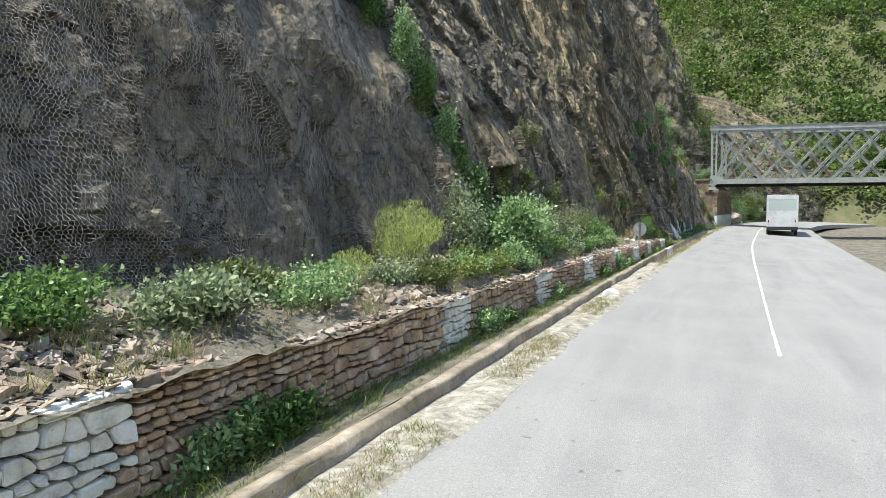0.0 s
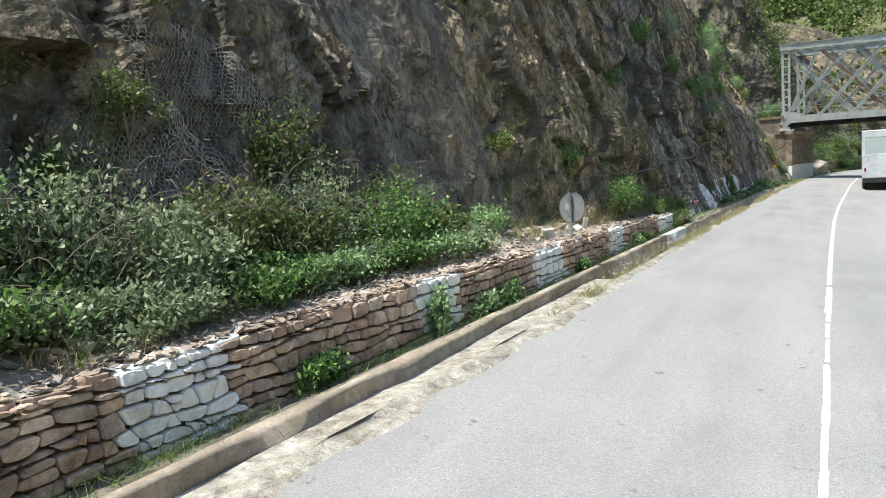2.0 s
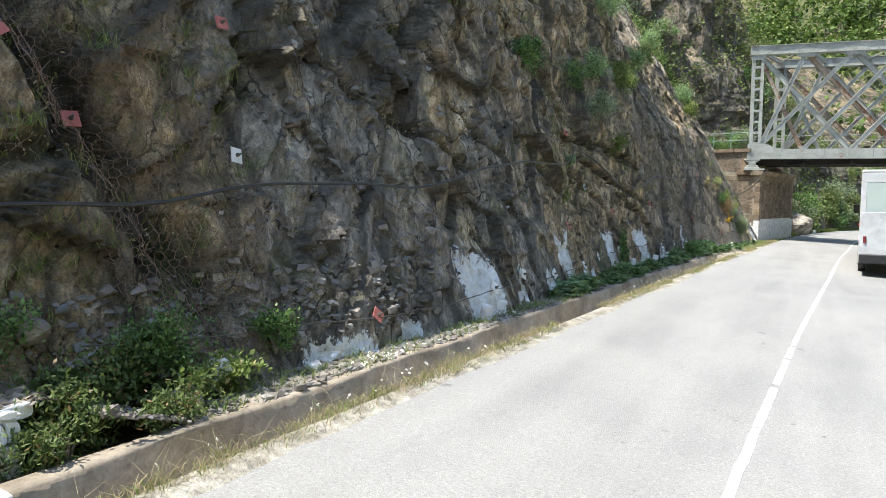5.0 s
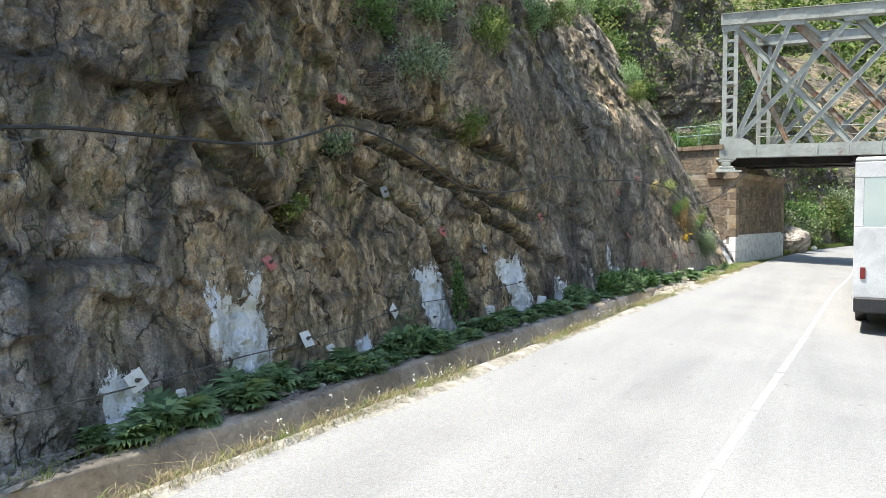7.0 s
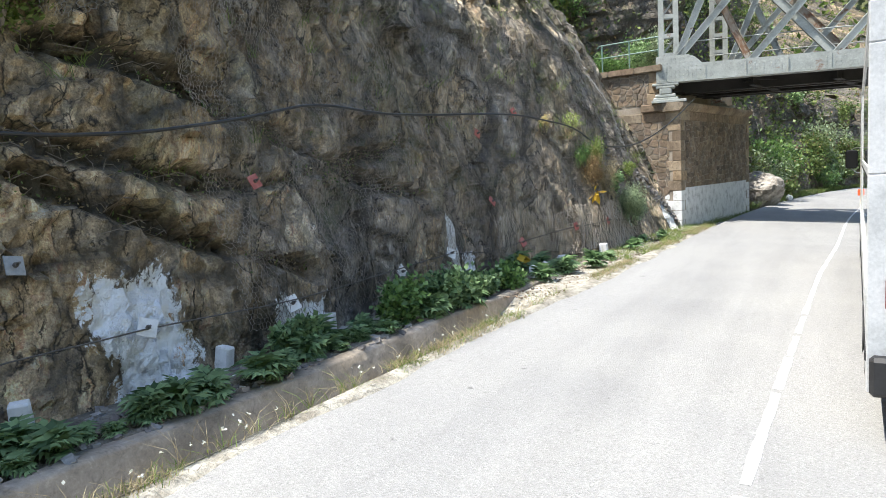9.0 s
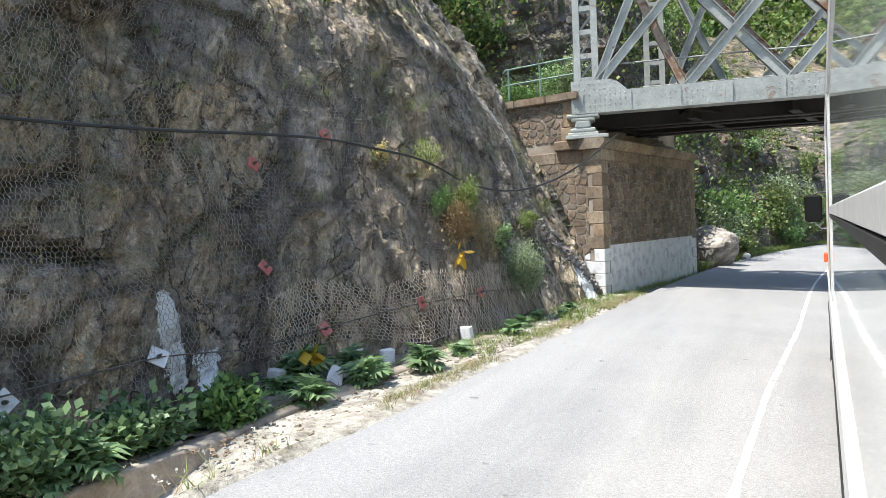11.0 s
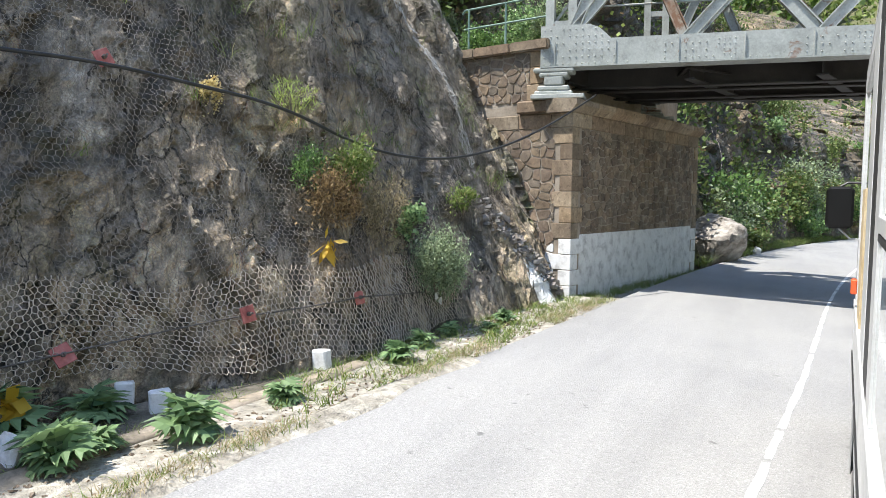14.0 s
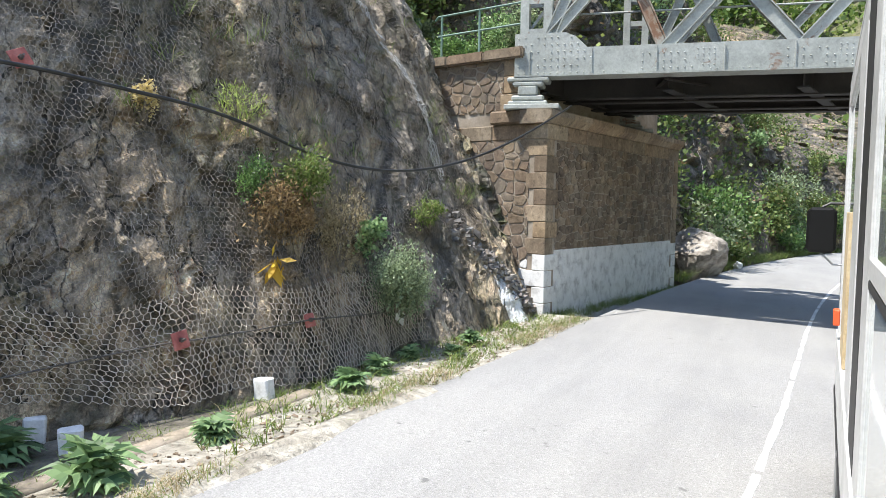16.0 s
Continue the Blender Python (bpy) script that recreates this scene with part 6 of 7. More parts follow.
def build_slope_scrub():
    """Bushes too many to count on the slopes past the bridge and above the abutment."""
    rng = np.random.default_rng(29)
    for name, mat, n in (("slope_scrub", BRAMBLE, 420), ("slope_bushes", WOODS_PALE, 420)):
        heap = Heap()
        y = np.concatenate([rng.uniform(93, 174, n), rng.uniform(86.6, 93, n // 6)])
        z = np.concatenate([1 + 25 * rng.random(n) ** 1.3, rng.uniform(5.6, 14, n // 6)])
        P, _ = cliff_surface(y, z)
        for p in P:
            r = rng.uniform(0.2, 1.0) * rng.uniform(0.6, 1.2)
            c = p + (0.1, 0, 0.15) + rng.normal(size=(int(20 + 75 * r), 3)) * (r * 0.7, r * 1.2, r * 0.8)
            heap.add(*leaves(c, 0.2, rng, out=(0.4, -0.2, 0.2), ratio=0.7))
        tagged(heap.make(name, mat), "scrub covering the rocky slope past the bridge", "scrub", kind="stuff")


def build_seam_scrub():
    """Dry stems, brambles and weeds rooted along the seams in the rock."""
    rng = np.random.default_rng(19)
    green, dry, wood = Heap(), Heap(), Heap()
    for wd, depth, line in SEAMS:
        for (ya, za), (yb, zb) in zip(line, line[1:]):
            ln = math.hypot(yb - ya, zb - za)
            n = int(ln * 26)
            t = rng.random(n)
            y, z = ya + (yb - ya) * t + rng.normal(size=n) * wd * 0.7, za + (zb - za) * t + rng.normal(size=n) * wd * 0.7
            P, _ = cliff_surface(y, z)
            P[:, 0] += 0.04
            for p in P[: n // 2]:
                c = p + rng.normal(size=(7, 3)) * (0.05, 0.09, 0.08)
                (green if rng.random() < 0.6 else dry).add(*leaves(c, 0.055, rng, out=(0.6, 0, 0)))
            for p in P[n // 2:]:
                d = rng.normal(size=3) * (0.12, 0.22, 0.16) + (0.12, 0, -0.05)
                wood.add(*tube_arrays([p - (0.05, 0, 0), p + d * 0.6 + (0.03, 0, 0.03), p + d + (0, 0, -0.04)], [0.006, 0.005, 0.002], 4))
    tagged(green.make("seam_weeds", BRAMBLE), "green weeds rooted in the rock's seams", "weeds", kind="stuff")
    tagged(dry.make("dry_seam_weeds", STRAW), "dry brown weeds rooted in the rock's seams", "weeds", kind="stuff")
    tagged(wood.make("dead_twigs", TWIG), "tangled dead twigs in the rock's seams", "twigs", kind="stuff")


def build_grass():
    rng = np.random.default_rng(77)
    n = 5200
    ys = rng.uniform(-6, 84, n)
    s = -1.93 + (rng.uniform(-2.5, -1.96, n) + 1.93) * verge_width(ys)
    dens = value_noise(np.stack([ys * 0.5, 0 * ys, 0 * ys], 1), 5)
    k = dens > -0.25
    ys, s = ys[k], s[k]
    x = s + np.array([bend(v) for v in ys])
    z = -BANK * x + 0.012
    sp = np.stack([x, ys, z], 1)
    m = rng.random(len(sp)) < 0.6
    tufts("verge_straw", sp[m], 9, 0.085, STRAW, "dry straw grass along the verge", 1, 0.5, 0.005)
    tufts("verge_grass", sp[~m], 9, 0.075, GRASS, "green grass tufts along the verge", 2, 0.5, 0.006)
    # tall stalks and small white flower heads at the asphalt's edge
    yy = np.concatenate([rng.uniform(28, 48, 150), rng.uniform(54, 71, 110)])
    ss = -1.93 - 0.49 * verge_width(yy) * rng.uniform(0.5, 1.15, len(yy))
    xx = ss + np.array([bend(v) for v in yy])
    sp = np.stack([xx, yy, -BANK * xx - 0.02], 1)
    tufts("verge_stalks", sp, 5, 0.26, STRAW, "thin dry stalks at the asphalt's edge", 11, 0.55, 0.004)
    tufts("verge_weeds", sp[::2], 7, 0.17, GRASS, "yellow-green weeds at the asphalt's edge", 12, 0.6, 0.007)
    heads = sp[rng.integers(0, len(sp), 170)] + rng.normal(size=(170, 3)) * (0.06, 0.12, 0.04) + (0, 0, 0.17)
    v, f = leaves(np.repeat(heads, 4, axis=0), 0.026, rng, ratio=0.8)
    tagged(array_object("white_flowers", v, f, PETAL), "small white flowers along the verge", "flowers", kind="stuff")
    # dry grass on the bank and the ledges
    yy = np.concatenate([rng.uniform(36.2, 44, 650), rng.uniform(0, 36, 420)])
    xx = np.array([bend(v) for v in yy]) + rng.uniform(-5.3, -4.05, len(yy))
    zz = np.array([bank_height(a, b) for a, b in zip(xx, yy)])
    tufts("bank_straw", np.stack([xx, yy, zz], 1), 12, 0.24, STRAW, "tall dry grass on the bank", 3, 0.35, 0.006)
    tufts("bank_weeds", np.stack([xx, yy, zz], 1)[::4] + (0.04, 0.06, 0), 12, 0.3, GRASS, "green weeds among the dry grass on the bank", 13, 0.4, 0.008)
    yy = np.concatenate([rng.uniform(33, 47, 220), rng.uniform(56, 84, 200)])
    zz = np.concatenate([rng.uniform(0.8, 4.5, 220), rng.uniform(2.0, 7.5, 200)])
    P, _ = cliff_surface(yy, zz)
    tufts("cliff_grass", P, 16, 0.26, GRASS, "grass tufts on the rock face", 4, 0.6, 0.007)
    yy = np.concatenate([rng.uniform(44, 55, 160), rng.uniform(72, 84.5, 170)])
    xx = np.array([bend(v) for v in yy]) + rng.uniform(-3.6, -3.05, len(yy))
    zz = np.array([bank_height(a, b) for a, b in zip(xx, yy)])
    tufts("gutter_grass", np.stack([xx, yy, zz], 1), 12, 0.14, GRASS, "green weeds at the gutter's edge", 5, 0.5, 0.007)
    yy = rng.uniform(75.5, 84.3, 170)
    xx = np.array([bend(v) for v in yy]) - rng.uniform(2.1, 3.2, 170)
    zz = np.array([bank_height(a, b) for a, b in zip(xx, yy)])
    tufts("shoulder_weeds", np.stack([xx, yy, zz], 1), 14, 0.13, GRASS, "green weeds on the gravel shoulder", 14, 0.6, 0.009)
    # weeds at the abutment's foot and on the far verge
    uu = rng.uniform(0.2, 7.6, 120)
    sp = np.array([pier_point(a, -b, 0) for a, b in zip(uu, rng.uniform(0.03, 0.45, 120))])
    sp[:, 2] = -0.2
    tufts("abutment_weeds", sp, 16, 0.17, GRASS, "green weeds at the foot of the abutment", 6, 0.5, 0.008)
    yy = rng.uniform(92.5, 130, 700)
    xx = np.array([bend(v) for v in yy]) - rng.uniform(2.0, 3.6, 700)
    tufts("far_verge_grass", np.stack([xx, yy, -BANK * xx - 0.03], 1), 12, 0.28, GRASS, "sunlit green grass verge past the bridge", 7, 0.5, 0.012)
    # wall foot plants
    yy = -2 + 45 * rng.random(2400) ** 1.3
    xx = np.array([bend(v) + lerp_keys(v, WALL_FRONT) for v in yy])
    yy, xx = yy[::2], xx[::2]
    xx = xx + rng.random(1200) ** 2.2 * np.array([bend(v) - 3.02 - a for v, a in zip(yy, xx)])
    tufts("wall_foot_grass", np.stack([xx, yy, -BANK * xx - 0.24], 1), 12, 0.2, GRASS, "green weeds at the foot of the wall", 8, 0.5, 0.007)
    for k, (y, w, h) in enumerate([(4.9, 0.6, 0.6), (6.2, 0.5, 0.45), (27.1, 0.22, 0.55), (29.4, 0.5, 0.4), (13.5, 0.5, 0.35), (5.6, 0.5, 0.5), (12.6, 0.45, 0.4), (14.2, 0.5, 0.3), (18.6, 0.4, 0.3), (24.4, 0.45, 0.3), (28.6, 0.5, 0.35), (33.3, 0.25, 0.2), (38.2, 0.25, 0.22), (39.0, 0.2, 0.2)]):
        shrub("creeper", (bend(y) + lerp_keys(y, WALL_FRONT) + 0.14, y, 0.0), (0.14, w, h), 700, 0.055, IVY if k % 2 else FIG, "green creeper at the foot of the wall", 220 + k, 10, 4, category="creeper")


# ---------------------------------------------------------------- far hills
def hill_z(x, y):
    up = np.clip((y - 140 + 0.25 * x), 0, 400) * 0.62
    side = np.clip(x - 42 - 0.10 * np.clip(y - 60, 0, 300), 0, 400) * 0.75
    left = np.clip(-x - 22, 0, 400) * 1.1 + np.where(x < -22, 18.0, 0)
    return np.maximum(np.maximum(up, side), left)


def build_hills():
    xs, ys = np.arange(-220, 340, 7.0), np.arange(-160, 460, 7.0)
    X, Y = np.meshgrid(xs, ys, indexing="ij")
    P = np.stack([X, Y, np.zeros_like(X)], -1).reshape(-1, 3)
    z = hill_z(P[:, 0], P[:, 1])
    P[:, 2] = np.where(z > 0, z + 7 * fbm(P * 0.03, 4, 201) * np.clip(z / 12, 0, 1), -3.0) - 1.2
    ob = array_object("hillside", P, grid_faces(len(xs), len(ys)), TURF, smooth=True)
    tagged(ob, "steep scrub-covered hillside round the gorge", "hillside", kind="structure")
    rng = np.random.default_rng(5)
    for name, mat, n, size in (("hillside_trees", WOODS, 1500, 1.05), ("hillside_scrub", WOODS_PALE, 1500, 0.75)):
        heap = Heap()
        trunk = Heap()
        x, y = rng.uniform(-30, 110, n * 2), rng.uniform(125, 270, n * 2)
        z = hill_z(x, y)
        Q = np.stack([x, y, np.zeros(len(x))], 1)
        z = z + 7 * fbm(Q * 0.03, 4, 201) * np.clip(z / 12, 0, 1) - 1.2
        ok = np.flatnonzero(hill_z(x, y) > 2)[:n]
        for i in ok:
            h = rng.uniform(3.0, 7.5) * size
            r = h * rng.uniform(0.30, 0.5)
            m = 7
            cc = rng.normal(size=(m, 3)) * (r * 0.55, r * 0.55, h * 0.2) + (x[i], y[i], z[i] + h * 0.62)
            p = np.repeat(cc, 8, axis=0) + rng.normal(size=(m * 8, 3)) * r * 0.33
            heap.add(*leaves(p, 0.9 * size, rng, up=0.3, ratio=0.75))
            trunk.add(*tube_arrays([(x[i], y[i], z[i] - 0.5), (x[i] + 0.1, y[i], z[i] + h * 0.6)], [0.14 * size, 0.06 * size], 4))
        ob = heap.make(name, mat)
        tagged(ob, "green woodland and scrub covering the far hillside", "woodland", kind="stuff")
        if name == "hillside_trees":
            ob = trunk.make("hillside_trunks", TWIG)
            tagged(ob, "grey tree trunks on the far hillside", "woodland", kind="stuff")


# ---------------------------------------------------------------- things along the road
RED = weathered("red_plate_paint", [(0.28, 0.075, 0.065), (0.40, 0.12, 0.10), (0.48, 0.19, 0.16)], 9, 60, 0.6, 0.3, 0.003)
WHITE = weathered("white_plate_paint", [(0.55, 0.55, 0.53), (0.74, 0.74, 0.72), (0.82, 0.82, 0.80)], 9, 60, 0.7, 0.3, 0.003)
BLACK = weathered("black_rubber", [(0.014, 0.014, 0.014), (0.024, 0.024, 0.024), (0.045, 0.044, 0.043)], 6, 60, 0.33, 0.2, 0.002)
ROPE = weathered("dull_steel_cable", [(0.08, 0.07, 0.06), (0.14, 0.125, 0.11), (0.22, 0.2, 0.18)], 12, 80, 0.6, 0.3, 0.002, metal=0.5)
GREYSTONE = weathered("grey_slate", [(0.11, 0.11, 0.108), (0.20, 0.197, 0.19), (0.33, 0.325, 0.31)], 3, 30, 0.85, 0.7, 0.02, tint="island")
CEMENT = weathered("grey_cement", [(0.30, 0.295, 0.28), (0.42, 0.41, 0.39), (0.52, 0.51, 0.49)], 5, 40, 0.9, 0.4, 0.006)
ZINC = weathered("zinc_sheet", [(0.20, 0.21, 0.215), (0.28, 0.29, 0.295), (0.36, 0.37, 0.375)], 3, 30, 0.5, 0.1, 0.001, metal=0.4)
OUTCROP = weathered("pale_outcrop_rock", [(0.15, 0.135, 0.115), (0.32, 0.29, 0.255), (0.54, 0.505, 0.455)], 2.2, 22, 0.9, 0.9, 0.06, mottle=0.85)
OUT = Vector((0.93, -0.10, 0.34)).normalized()


def anchor_plate(y, z, mat, label, size, seed):
    rng = random.Random(seed)
    x = float(draped(np.array([y]), np.array([z]))[0])
    root = thing("anchor_plate", (x + 0.02, y, z), label, "anchor plate", "rock anchor plates")
    turn = OUT.to_track_quat("Z", "Y").to_matrix().to_4x4() @ pose(0, 0, 0, rng.uniform(-10, 10), rng.uniform(-10, 10), rng.uniform(0, 90))
    bm = box((size, size * rng.uniform(0.9, 1.1), 0.014), turn, 0.003)
    part("plate", bm, mat, root)
    bm = bmesh.new()
    r = bmesh.ops.create_cone(bm, cap_ends=True, segments=6, radius1=0.026, radius2=0.024, depth=0.035, matrix=turn @ pose(0, 0, 0.024))
    bmesh.ops.create_cone(bm, cap_ends=True, segments=8, radius1=0.012, radius2=0.012, depth=0.09, matrix=turn @ pose(0, 0, 0.04))
    part("bolt", bm, ROPE, root)


def white_block(y, x, z, size, seed, label="white-painted concrete marker block at the cliff foot", mat=None):
    rng = random.Random(seed)
    root = thing("marker_block", (x, y, z), label, "marker block", "white marker blocks")
    bm = bmesh.new()
    add_box(bm, size, pose(0, 0, size[2] / 2 - 0.03, rng.uniform(-9, 9), rng.uniform(-9, 9), rng.uniform(0, 90)), 0.018)
    for v in bm.verts:
        v.co += Vector((rng.uniform(-1, 1), rng.uniform(-1, 1), rng.uniform(-1, 1))) * 0.008
    part("block", bm, mat or LIME, root)


def rock_bm(size, seed, cuts=2):
    """A lumpy angular stone."""
    rng = random.Random(seed)
    bm = bmesh.new()
    bmesh.ops.create_icosphere(bm, subdivisions=cuts, radius=1.0)
    planes = [(Vector((rng.gauss(0, 1), rng.gauss(0, 1), rng.gauss(0, 1))).normalized(), rng.uniform(0.42, 0.8)) for _ in range(12)]
    for v in bm.verts:
        for n, d in planes:
            k = v.co.dot(n) - d
            if k > 0:
                v.co -= n * k * 0.9
        v.co += Vector((rng.uniform(-1, 1), rng.uniform(-1, 1), rng.uniform(-1, 1))) * 0.03
        v.co = Vector((v.co.x * size[0], v.co.y * size[1], v.co.z * size[2]))
    return bm


def boulder(at, size, mat, label, seed, name="boulder"):
    ob = part(name, rock_bm(size, seed, 4 if max(size) > 1 else 3), mat)
    ob.matrix_world = pose(*at, 0, 0, seed * 37 % 360)
    return tagged(ob, label, "boulder")


def build_anchors():
    NB = (0.55, 94.6)
    reds = [(46.85, 4.39), (47.95, 0.51), (42.45, 1.7), (57.46, 1.48), (60.6, 4.16), (62.46, 1.79), (67.34, 2.06), (74.05, 2.86), (73.63, 1.43), (74.49, 0.49), (75.33, 3.35), (76.18, 0.68), (77.88, 0.67), (43.6, 3.6), (44.6, 2.9), (41.0, 2.2)]
    for k, (y, z) in enumerate(reds):
        anchor_plate(y, z, RED, "faded red square anchor plate bolted to the rock", 0.18, 300 + k)
    for k, (y, z) in enumerate([(64.09, 1.39), (61.36, 2.54)]):
        anchor_plate(y, z, ZINC, "grey square anchor plate bolted to the rock", 0.19, 330 + k)
    whites = [(60.55, 0.47), (61.54, 0.25), (62.56, 0.57), (65.19, 0.59), (67.32, 0.46), (51.54, 0.52), (55.01, 0.47), (57.77, 0.45), (70.18, 0.46), (71.89, 0.56), (46.59, 2.63), (53.2, 0.62), (79.9, 0.45)]
    for k, (y, z) in enumerate(whites):
        anchor_plate(y, z, WHITE, "whitewashed square anchor plate bolted to the rock", 0.2, 350 + k)
    blocks = [(63.86, -3.13), (66.03, -2.82), (67.61, -2.98), (67.99, -2.81), (72.91, -1.62), (50.84, -2.55), (51.62, -2.63), (53.09, -2.86), (54.91, -3.1), (55.57, -2.88), (58.56, -3.2), (61.06, -3.4),
              (74.93, -1.73), (76.91, -1.36), (79.3, -1.5), (81.4, -1.42), (75.0, -2.3)]
    for k, (y, x) in enumerate(blocks):
        white_block(y, x, bank_height(x, y) + 0.02, (0.19, 0.14, 0.29), 380 + k)
    white_block(73.4, -2.5, bank_height(-2.5, 73.4), (0.2, 0.16, 0.3), 410, "bare grey concrete marker block among leaves", CEMENT)
    boulder((-1.62, 73.45, 0.02), (0.16, 0.15, 0.25), LIME, "whitewashed boulder beside lobed-leaf plants", 11)
    boulder((-0.95, 82.9, -0.2), (0.22, 0.3, 0.17), LIME, "whitewashed kerb rock by the abutment", 12)
    boulder((NB[0] + 0.0, NB[1] + 0.9, 0.45), (0.85, 1.5, 1.35), OUTCROP, "pale netted boulder at the abutment's far foot", 21)
    boulder((NB[0] + 1.3, NB[1] + 5.0, 0.0), (0.2, 0.2, 0.3), LIME, "small whitewashed rock on the far verge", 22)
    boulder(on_cliff(45.2, 0.3, 0.2), (0.14, 0.16, 0.14), LIME, "small whitewashed rock at the cliff foot", 13)
    boulder(on_cliff(46.6, 0.05, 0.25), (0.14, 0.14, 0.12), LIME, "small whitewashed rock on rubble", 14)
    boulder(on_bank(-2.95, 44.6, 0.05), (0.3, 0.35, 0.2), GREYSTONE, "grey rock at the cliff foot", 15)
    boulder(on_cliff(43.6, 0.9, 0.1), (0.17, 0.2, 0.14), GREYSTONE, "pale grey rock on the bank", 16)
    boulder((-2.15, 18.75, 0.12), (0.17, 0.24, 0.20), LIME_OLD, "whitewashed boulder on the verge", 17)


def build_cables():
    keys = [(28.3, 0.95), (29.2, 1.5), (30.1, 1.81), (31.2, 1.49), (32.5, 0.95), (33.5, 0.85), (34.5, 0.88), (35.8, 1.14), (36.4, 1.56), (37.4, 1.97), (38.8, 1.99), (41.4, 1.91), (43.5, 2.03), (44.9, 2.0),
            (46.5, 2.27), (48.5, 2.33), (49.9, 2.27), (52.2, 2.69), (54.8, 2.99), (57.5, 3.03), (58.3, 3.2), (60.0, 3.65), (61.2, 3.55), (62.5, 3.0), (63.4, 2.68), (64.4, 2.59), (65.6, 2.64), (67.2, 2.87),
            (68.85, 3.18), (70.6, 3.1), (74.0, 3.25), (75.3, 3.25), (76.0, 3.16), (77.0, 3.06), (78.6, 2.66)]
    ky, kz = np.array(keys).T
    y = np.arange(28.3, 78.6, 0.15)
    z = np.interp(y, ky, kz)
    z = np.convolve(np.pad(z, 3, mode="edge"), np.ones(7) / 7, "valid")
    x = draped(y, z)
    wide = np.pad(x, 5, mode="edge")
    x = np.max([wide[k:k + len(x)] for k in range(11)], axis=0)
    x = np.convolve(np.pad(x, 6, mode="edge"), np.ones(13) / 13, "valid") + 0.06
    pts = list(np.stack([x, y, z], 1))
    end = Vector((-0.42, 84.9, 4.06))
    a = Vector(pts[-1])
    for k in range(1, 25):
        t = k / 24
        p = a.lerp(end, t)
        p.z -= 0.75 * 4 * t * (1 - t) * (0.55 + 0.45 * (1 - t))
        pts.append(np.array(p))
    v, f = tube_arrays(pts, 0.021, 8)
    ob = array_object("power_cable", v, f, BLACK, smooth=True)
    tagged(ob, "thick black cable slung along the cliff to the bridge", "cable")
    keys = [(44.0, 0.7), (45.63, 0.58), (47.87, 0.48), (50.07, 0.39), (51.61, 0.5), (54, 0.42), (57.0, 0.42), (58.82, 0.41), (60.5, 0.48), (61.42, 0.54), (62.2, 0.52), (63.44, 0.54), (65.14, 0.58), (67.48, 0.5), (68.92, 0.5),
            (71.89, 0.56), (73.09, 0.44), (74.49, 0.5), (76.05, 0.66), (77.88, 0.68), (79.6, 0.55)]
    ky, kz = np.array(keys).T
    y = np.arange(44.0, 79.6, 0.12)
    z = np.interp(y, ky, kz)
    x = draped(y, z)
    x = np.convolve(np.pad(x, 3, mode="edge"), np.ones(7) / 7, "valid") + 0.03
    v, f = tube_arrays(np.stack([x, y, z], 1), 0.009, 6)
    tagged(array_object("anchor_rope", v, f, ROPE, smooth=True), "thin steel rope linking the anchor plates", "rope")
    # slack cables on the rock past the bridge
    pts = []
    for t in np.linspace(0, 1, 20):
        yy = 93.5 + 9 * t
        pts.append(np.array(on_cliff(yy, 2.6 - 3.0 * t * (1 - t) + 3.2 * t**3, 0.5)))
    pts = np.array(pts)
    for k in range(3):
        pts[:, k] = np.convolve(np.pad(pts[:, k], 2, mode="edge"), np.ones(5) / 5, "valid")
    v, f = tube_arrays(pts, 0.02, 6)
    tagged(array_object("slack_cable", v, f, ROPE, smooth=True), "slack cable hanging on the rock past the bridge", "cable")


